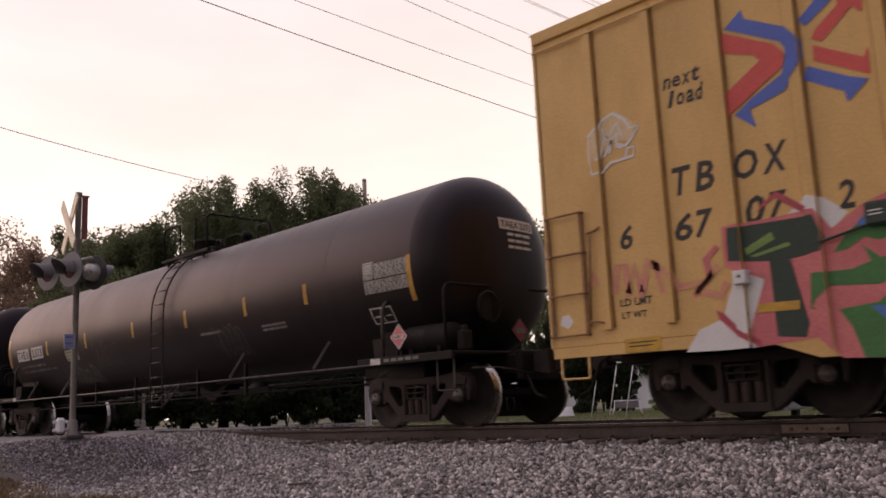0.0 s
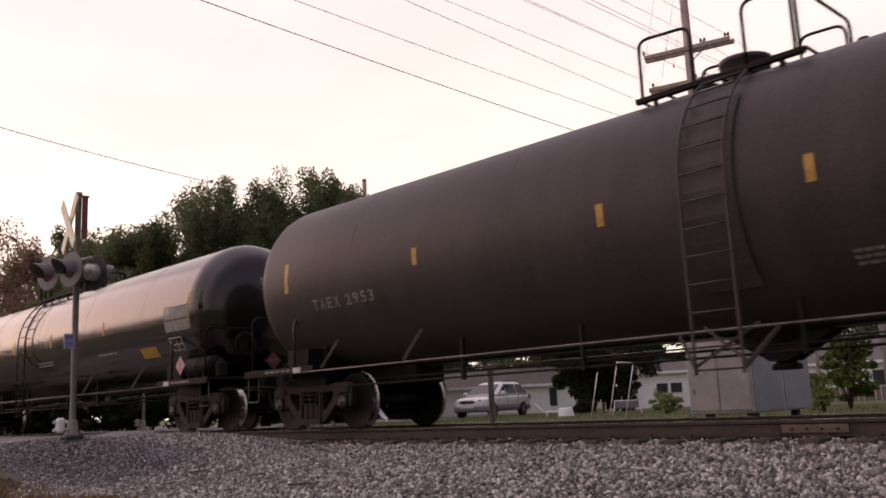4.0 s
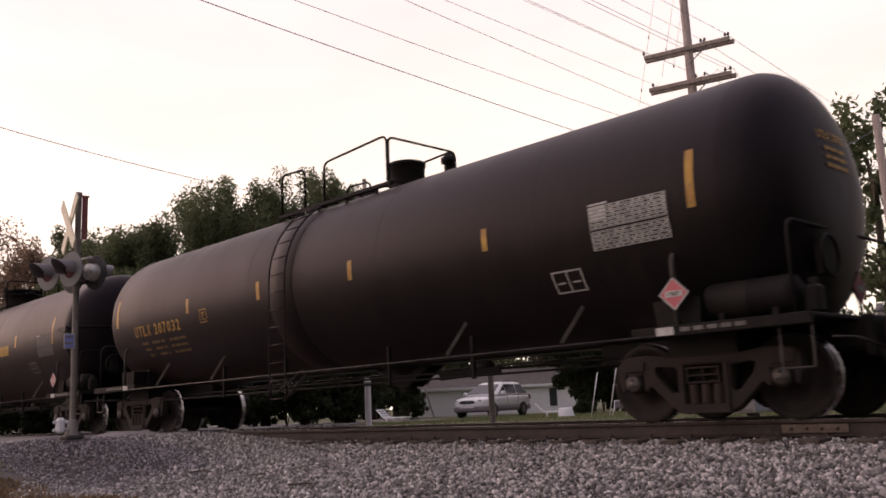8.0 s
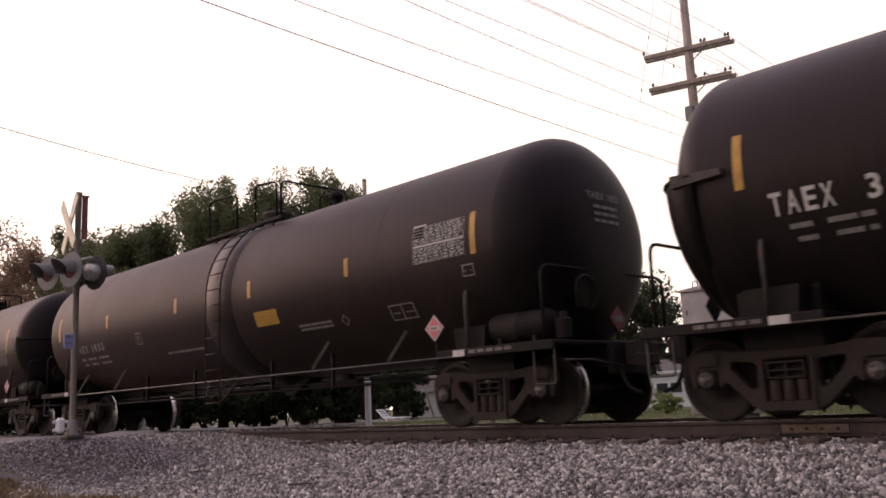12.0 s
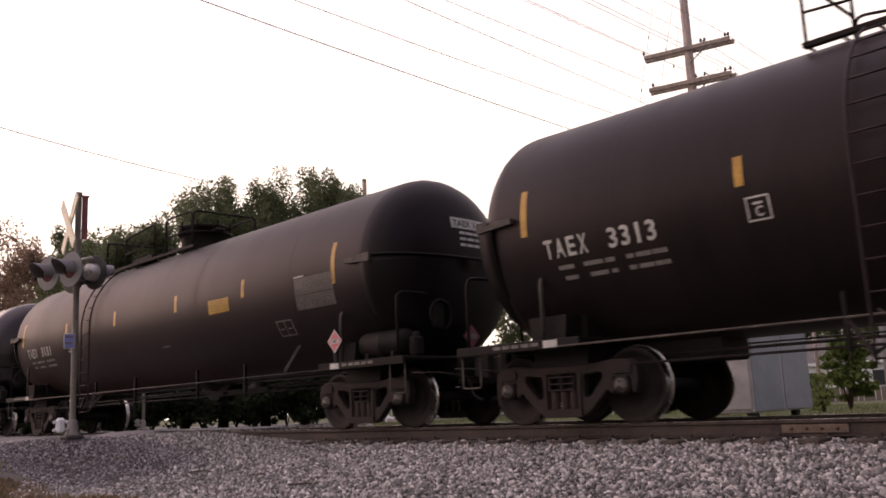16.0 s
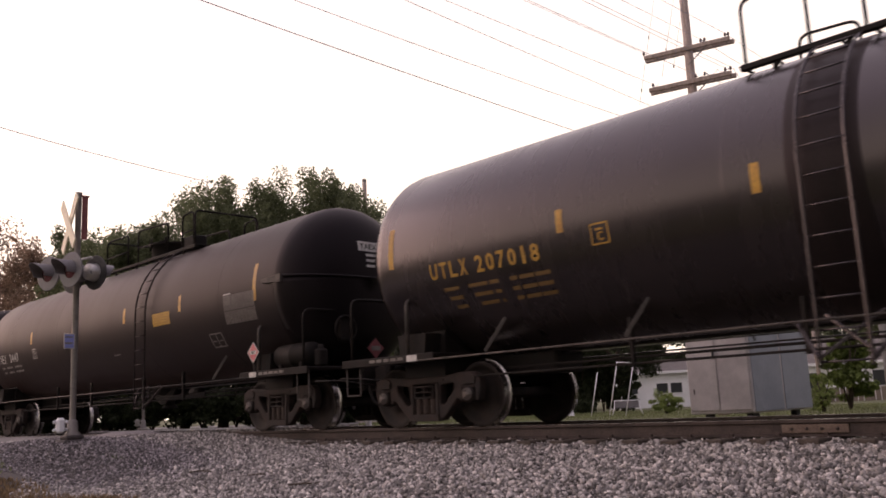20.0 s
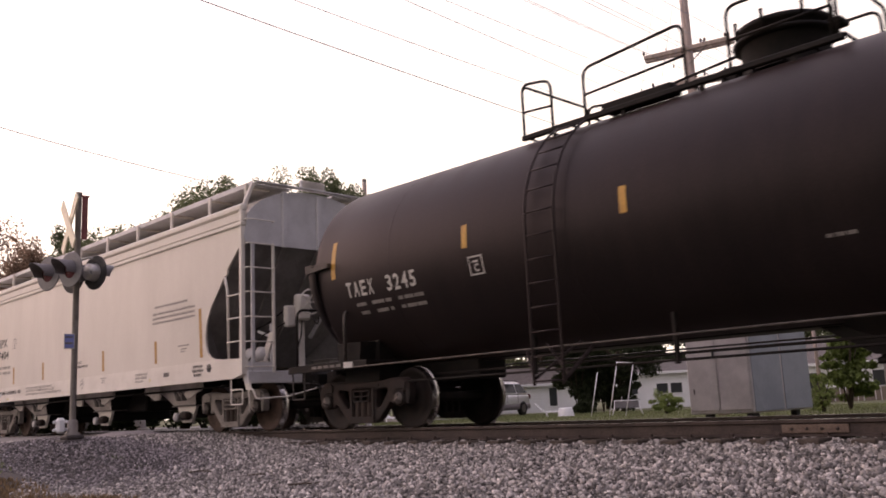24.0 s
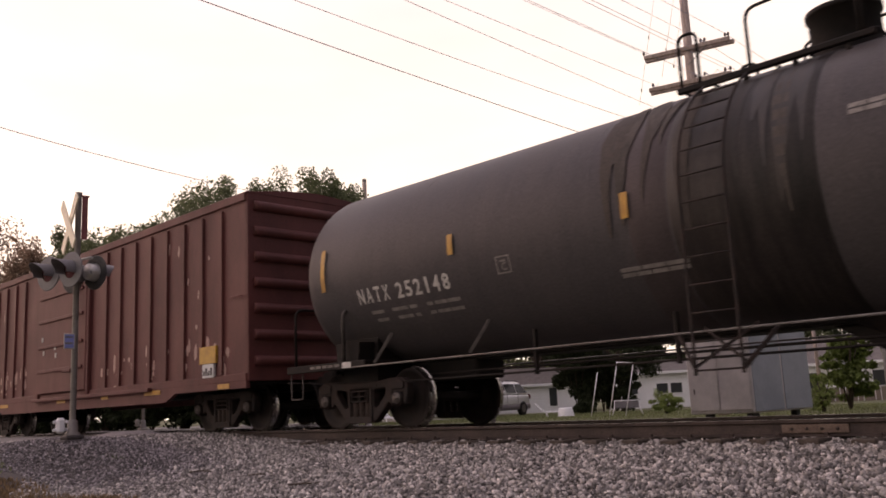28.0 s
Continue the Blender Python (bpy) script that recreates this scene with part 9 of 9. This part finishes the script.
# ---- houses beyond the street ----
def house(label, x, y, yaw, L, Wd, wall_h, roof_h, windows, door_at=None):
    z0 = ground_z(x, y) - 0.05
    h = thing("house", label, "house", at=pose(x, y, z0, 0, 0, yaw))
    part("wall", Geo().box(-L / 2, L / 2, -Wd / 2, Wd / 2, 0, wall_h, 0.02), M_HOUSE, h)
    for k in range(int(wall_h / 0.22)):
        part("siding_board", Geo().box(-L / 2 - 0.015, L / 2 + 0.015, -Wd / 2 - 0.02, -Wd / 2 + 0.01, 0.1 + k * 0.22, 0.29 + k * 0.22, 0.008), M_HOUSE, h)
    g = Geo()
    o = 0.4
    v = [(-L / 2 - o, -Wd / 2 - o, wall_h), (L / 2 + o, -Wd / 2 - o, wall_h), (L / 2 + o, Wd / 2 + o, wall_h), (-L / 2 - o, Wd / 2 + o, wall_h), (-L / 2 - o, 0, wall_h + roof_h), (L / 2 + o, 0, wall_h + roof_h)]
    g.add(v, [(0, 1, 5, 4), (2, 3, 4, 5), (3, 2, 1, 0)])
    part("roof", g, M_ROOF, h)
    gg = Geo()
    for e in (-1, 1):
        gg.add([(e * L / 2, -Wd / 2, wall_h), (e * L / 2, Wd / 2, wall_h), (e * L / 2, 0, wall_h + roof_h * 0.93)], [(0, 1, 2)])
    part("gable", gg, M_HOUSE, h)
    part("fascia", Geo().box(-L / 2 - o, L / 2 + o, -Wd / 2 - o - 0.03, -Wd / 2 - o, wall_h - 0.16, wall_h + 0.02, 0.01), M_HOUSE, h)
    for u, w, s, t in windows:
        wd = part("window", Geo().box(u - w / 2 - 0.08, u + w / 2 + 0.08, -Wd / 2 - 0.06, -Wd / 2 - 0.021, s - 0.08, t + 0.08, 0.01), M_HOUSE, h)
        part("pane", Geo().box(u - w / 2, u + w / 2, -Wd / 2 - 0.07, -Wd / 2 - 0.061, s, t, 0.004), M_PANE, wd)
    if door_at is not None:
        part("door", Geo().box(door_at - 0.45, door_at + 0.45, -Wd / 2 - 0.07, -Wd / 2 - 0.021, 0.05, 2.1, 0.01), M_PANE, h)


house("small white house with dark windows", -37.6, 59.5, 36, 7.6, 6.5, 2.7, 1.0, ((-2.2, 0.85, 1.15, 1.85), (0.0, 0.8, 1.15, 1.85), (1.0, 0.8, 1.15, 1.85), (2.6, 0.8, 1.15, 1.85)), None)
house("white house beyond a board fence", -24.0, 63.0, 20, 9.0, 7.0, 2.6, 1.8, ((-2.5, 1.0, 1.0, 2.0), (1.5, 1.2, 1.0, 2.0)))
house("long low white building behind the parked car", -46.2, 50.0, 42, 12.4, 5.0, 2.1, 1.3, ((4.4, 0.55, 0.5, 1.8),))
fence = thing("board_fence", "low weathered board fence beside the lawn", "fence", at=pose(-20.4, 51.5, ground_z(-20.4, 51.5), 0, 0, 24))
for k in range(24):
    part("board", Geo().box(-3.6 + k * 0.3, -3.33 + k * 0.3, -0.012, 0.012, 0.03, 0.82 + 0.03 * math.sin(k * 2.1), 0.006), M_FENCE, fence)
for k in range(4):
    part("fence_post", Geo().box(-3.6 + k * 2.35, -3.5 + k * 2.35, 0.013, 0.11, -0.2, 0.9, 0.01), M_FENCE, fence)

# ---- swing frame and bench on the lawn ----
sw = thing("swing_frame", "white metal swing frame with leaning legs on the lawn", "swing frame", at=pose(-16.9, 23.6, ground_z(-16.9, 23.6)))
for x, y, h in ((-0.50, -0.22, 1.42), (0.06, -0.01, 1.72), (0.55, 0.18, 1.68)):
    part("leg", Geo().tube([(x, y, -0.05), (x + 0.26 * h, y + 0.02 * h, h)], 0.016, 8), M_HOUSE, sw)
part("top_bar", Geo().tube([(0.507, 0.024, 1.70), (0.98, 0.21, 1.66)], 0.014, 8), M_HOUSE, sw)
bench = thing("garden_bench", "low dark garden bench with a pale metal frame", "bench", at=pose(-17.3, 25.3, ground_z(-17.3, 25.3), 0, 0, 35))
for k in range(3):
    part("slat", Geo().box(-0.40, 0.40, -0.16 + k * 0.12, -0.06 + k * 0.12, 0.25, 0.275, 0.005), M_SIGGREY, bench)
part("backrest", Geo().box(-0.40, 0.40, 0.20, 0.225, 0.28, 0.47, 0.01), M_SIGGREY, bench)
for e in (-1, 1):
    part("leg", Geo().tube(bend([(e * 0.52, -0.2, 0.0), (e * 0.42, -0.2, 0.27), (e * 0.42, 0.22, 0.27), (e * 0.40, 0.24, 0.50)], 0.04), 0.018, 6).tube([(e * 0.42, 0.22, 0.27), (e * 0.50, 0.22, 0.0)], 0.018, 6), M_HOUSE, bench)
part("rail", Geo().tube([(-0.40, 0.24, 0.50), (0.40, 0.24, 0.50)], 0.018, 6), M_HOUSE, bench)


# ---- parked cars ----
def loft(rings, caps=True):
    """Skin over rings of equal length."""
    g = Geo()
    n = len(rings[0])
    faces = [(r * n + k, r * n + (k + 1) % n, (r + 1) * n + (k + 1) % n, (r + 1) * n + k) for r in range(len(rings) - 1) for k in range(n)]
    g.add([p for ring in rings for p in ring], faces, True)
    if caps:
        m = (len(rings) - 1) * n
        g.f += [tuple(range(n))[::-1], tuple(range(m, m + n))]
        g.s += [False, False]
    return g


def squircle(a0, a1, b0, b1, power=0.45, n=28):
    """Points of a rounded rectangle."""
    out = []
    for k in range(n):
        t = 2 * math.pi * (k + 0.5) / n
        c, d = math.cos(t), math.sin(t)
        out.append(((a0 + a1) / 2 + (a1 - a0) / 2 * math.copysign(abs(c) ** power, c), (b0 + b1) / 2 + (b1 - b0) / 2 * math.copysign(abs(d) ** power, d)))
    return out


def parked_car(label, x, y, yaw):
    """A rounded two-tone estate car; its front is at +x."""
    c = thing("parked_car", label, "car", at=pose(x, y, ground_z(x, y), 0, 0, yaw))

    def along(stations, power=0.4):
        return loft([[(xs, a, b) for a, b in squircle(-hw, hw, z0, z1, power)] for xs, z0, z1, hw in stations])
    part("body", along(((-2.32, 0.50, 0.95, 0.70), (-2.26, 0.46, 1.02, 0.82), (-2.05, 0.44, 1.07, 0.90), (-1.2, 0.44, 1.08, 0.93), (0.3, 0.44, 1.06, 0.93), (1.0, 0.44, 1.03, 0.92), (1.5, 0.44, 0.97, 0.90), (1.95, 0.46, 0.91, 0.86), (2.18, 0.48, 0.84, 0.76), (2.27, 0.52, 0.76, 0.60))), M_CARWHITE, c)
    part("lower_cladding", along(((-2.36, 0.34, 0.60, 0.72), (-2.28, 0.29, 0.63, 0.86), (-2.0, 0.27, 0.63, 0.945), (1.7, 0.27, 0.60, 0.935), (2.05, 0.28, 0.58, 0.88), (2.26, 0.32, 0.56, 0.74), (2.32, 0.36, 0.52, 0.58)), 0.35), M_CARGREY, c)
    levels = ((1.00, -2.20, 1.30, 0.885), (1.08, -2.18, 1.15, 0.875), (1.30, -2.02, 0.72, 0.80), (1.50, -1.80, 0.34, 0.735), (1.60, -1.62, 0.12, 0.68), (1.655, -1.35, -0.15, 0.55), (1.67, -1.0, -0.45, 0.3))
    t = part("cabin", loft([[(a, b, z) for a, b in squircle(x0, x1, -hw, hw, 0.28)] for z, x0, x1, hw in levels]), M_CARWHITE, c)

    def at(z):
        for (za, a0, a1, ah), (zb, b0, b1, bh) in zip(levels, levels[1:]):
            if z <= zb:
                k = (z - za) / (zb - za)
                return a0 + (b0 - a0) * k, a1 + (b1 - a1) * k, ah + (bh - ah) * k
        return levels[-1][1:]
    zl, zh = 1.10, 1.52
    for e in (-1, 1):
        for f0, f1, g0, g1 in ((0.16, 0.80, 0.24, 0.74), (-0.86, 0.06, -0.86, 0.10), (-1.92, -0.96, -1.52, -0.96)):
            pts = []
            for z, lo, hi in ((zl, f0, f1), (zh, g0 if f0 > 0 else g0, g1)):
                hw = at(z)[2] + 0.012
                pts += [(lo if z == zl or f0 < 0 else 0.13, e * hw, z), (min(hi, at(z)[1] - 0.16), e * hw, z)]
            a, b, d, q = pts
            part("side_window", Geo().add([a, b, q, d] + [(u, w - e * 0.02, z) for u, w, z in (a, b, q, d)], [(0, 1, 2, 3), (7, 6, 5, 4), (0, 4, 5, 1), (1, 5, 6, 2), (2, 6, 7, 3), (3, 7, 4, 0)]), M_GLASS, t)
        part("mirror", along(((0.62, 1.04, 1.20, 0.0), (0.64, 1.03, 1.21, 0.10), (0.74, 1.03, 1.21, 0.12), (0.80, 1.07, 1.18, 0.05)), 0.6).map(lambda u, w, z: (u, w + e * 1.03, z)), M_CARWHITE, c)
        part("headlight", along(((2.02, 0.70, 0.84, 0.13), (2.14, 0.70, 0.84, 0.15), (2.22, 0.72, 0.82, 0.10)), 0.6).map(lambda u, w, z: (u - 0.10 * abs(w), w + e * 0.60, z)), M_GALV, c)
        part("tail_light", Geo().box(-2.30, -2.16, e * 0.74, e * 0.88, 0.80, 1.02, 0.02), M_LENS, c)
        part("door_seam", Geo().box(0.115, 0.13, e * 0.925, e * 0.936, 0.62, 1.04, 0.002).box(-0.92, -0.905, e * 0.925, e * 0.938, 0.62, 1.06, 0.002), M_CARGREY, c)
        part("roof_rail", Geo().tube(bend([(-0.1, e * 0.58, 1.60), (-0.2, e * 0.58, 1.70), (-1.4, e * 0.58, 1.70), (-1.5, e * 0.58, 1.60)], 0.05), 0.018, 6), M_SIGBLACK, c)
        for xw in (1.42, -1.38):
            wh = part("wheel", Geo().lathe([(-0.11, 0.20), (-0.11, 0.31), (-0.08, 0.345), (0.08, 0.345), (0.11, 0.31), (0.11, 0.20)], (xw, e * 0.86, 0.345), "y", 24), M_TYRE, c)
            part("rim", Geo().lathe([(e * 0.112, 0.0), (e * 0.112, 0.08), (e * 0.09, 0.12), (e * 0.105, 0.205)], (xw, e * 0.86, 0.345), "y", 20), M_GALV, wh)
    ws = [(at(z)[1] + 0.012, w * (at(z)[2] - 0.14), z) for z, w in ((1.09, -1), (1.09, 1), (1.54, 1), (1.54, -1))]
    part("windscreen", Geo().add(ws + [(u - 0.03, w, z - 0.01) for u, w, z in ws], [(0, 1, 2, 3), (7, 6, 5, 4), (0, 4, 5, 1), (1, 5, 6, 2), (2, 6, 7, 3), (3, 7, 4, 0)]), M_GLASS, t)
    gr = part("grille", along(((2.14, 0.67, 0.81, 0.40), (2.27, 0.66, 0.82, 0.42), (2.30, 0.69, 0.79, 0.36)), 0.7), M_SIGBLACK, c)
    part("badge", Geo().lathe([(2.30, 0.045), (2.315, 0.035), (2.32, 0.0)], (0, 0, 0.74), "x", 12), M_GALV, gr)
    part("bumper_strip", Geo().box(2.25, 2.33, -0.40, 0.40, 0.47, 0.53, 0.02), M_CARWHITE, c)
    return c


parked_car("white and grey parked estate car with roof rails on the lawn", -29.3, 31.6, -78)


def lounger(x, y, yaw):
    c = thing("sun_lounger", "low white plastic sun lounger with a raised back", "lounger", at=pose(x, y, ground_z(x, y), 0, 0, yaw))
    for k in range(6):
        part("seat_slat", Geo().box(-0.10 + k * 0.15, 0.02 + k * 0.15, -0.28, 0.28, 0.20, 0.225, 0.006), M_HOUSE, c)
    for k in range(4):
        part("back_slat", Geo().beam((-0.14 - k * 0.09, -0.28, 0.25 + k * 0.085), (-0.14 - k * 0.09, 0.28, 0.25 + k * 0.085), 0.02, 0.07, 0.005), M_HOUSE, c)
    for e in (-1, 1):
        part("rail", Geo().tube(bend([(0.80, e * 0.27, 0.19), (-0.12, e * 0.27, 0.19), (-0.44, e * 0.27, 0.53)], 0.05), 0.018, 6), M_HOUSE, c)
        for u in (0.66, -0.02):
            part("leg", Geo().tube([(u, e * 0.27, 0.19), (u + 0.05, e * 0.27, 0.0)], 0.018, 6), M_HOUSE, c)


lounger(-21.6, 26.3, 35)
lounger(-26.4, 22.6, 20)
tub = thing("plastic_tub", "upturned white plastic tub on the lawn", "tub", at=pose(-20.85, 26.5, ground_z(-20.85, 26.5)))
part("wall", Geo().lathe([(0.0, 0.30), (0.03, 0.31), (0.30, 0.25), (0.34, 0.22), (0.34, 0.0)], (0, 0, 0), "z", 20), M_HOUSE, tub)
part("rim", Geo().lathe([(0.0, 0.30), (0.0, 0.34), (0.04, 0.34), (0.04, 0.305)], (0, 0, 0), "z", 20), M_HOUSE, tub)
# low pale kerb where the road leaves the crossing, and the dark earth heaped at the end of the panels
kerb = tagged(part("kerb", Geo().beam((-30.2, 24.2, ground_z(-30.2, 24.2) + 0.06), (-24.6, 21.8, ground_z(-24.6, 21.8) + 0.06), 0.22, 0.16, 0.03), M_CONC), "low pale concrete kerb at the road's edge", "kerb", kind="structure")
mound = Geo()
mn = 14
mv = [(-18.2 + 1.7 * rr * math.cos(6.2832 * k / mn), 8.35 + 0.42 * rr * math.sin(6.2832 * k / mn), ground_z(-18.2 + 1.7 * rr * math.cos(6.2832 * k / mn), 8.35 + 0.42 * rr * math.sin(6.2832 * k / mn)) + hh) for rr, hh in ((1.0, 0.0), (0.75, 0.06), (0.4, 0.10), (0.05, 0.11)) for k in range(mn)]
mound.add(mv, [(j * mn + k, j * mn + (k + 1) % mn, (j + 1) * mn + (k + 1) % mn, (j + 1) * mn + k) for j in range(3) for k in range(mn)], True)
tagged(part("earth_mound", mound, M_STONEDARK), "low mound of dark earth at the end of the crossing", "mound", kind="structure")


# ---- twigs and pale lumps on the ballast ----
def twig(x, y, yaw, length, seed):
    rg = random.Random(seed)
    z = ground_z(x, y) + 0.05
    c, s = math.cos(math.radians(yaw)), math.sin(math.radians(yaw))
    tw = thing("twig", "dark dry twig lying on the ballast", "twig", "twigs on the ballast", at=pose(x, y, z))
    pts = [(c * u, s * u, 0.012 * math.sin(u * 9) + 0.01) for u in [length * k / 6 for k in range(7)]]
    part("stem", Geo().tube(pts, 0.012, 6, r1=0.005), M_BARK, tw)
    for k in (2, 3, 4):
        px_, py_, pz_ = pts[k]
        part("side_shoot", Geo().tube([(px_, py_, pz_), (px_ + c * 0.10 - s * rg.uniform(-0.08, 0.08), py_ + s * 0.10 + c * rg.uniform(-0.08, 0.08), pz_ + 0.02)], 0.006, 5, r1=0.003), M_BARK, tw)


twig(-11.2, 6.0, 30, 0.34, 1)
twig(-8.5, 5.75, 40, 0.42, 2)
twig(-9.9, 6.1, 20, 0.28, 3)


# ---- motion ----
def motions():
    """The train rolls past at a slowly rising pace, and its wheels turn with it."""
    times = [i * 0.5 for i in range(57)]
    for car, centre in CARS:
        walk(car, [(t, pose(run(t) + centre, TRACK_Y, 0)) for t in times])
    steps = 420
    spins = []
    for i in range(steps + 1):
        t = 28.0 * i / steps
        spins.append((t, math.degrees((run(t) - run(0)) / WHEEL_R)))
    for ws, (x, y, z) in WHEELSETS:
        walk(ws, [(t, pose(x, y, z, 0, a, 0)) for t, a in spins])


motions()
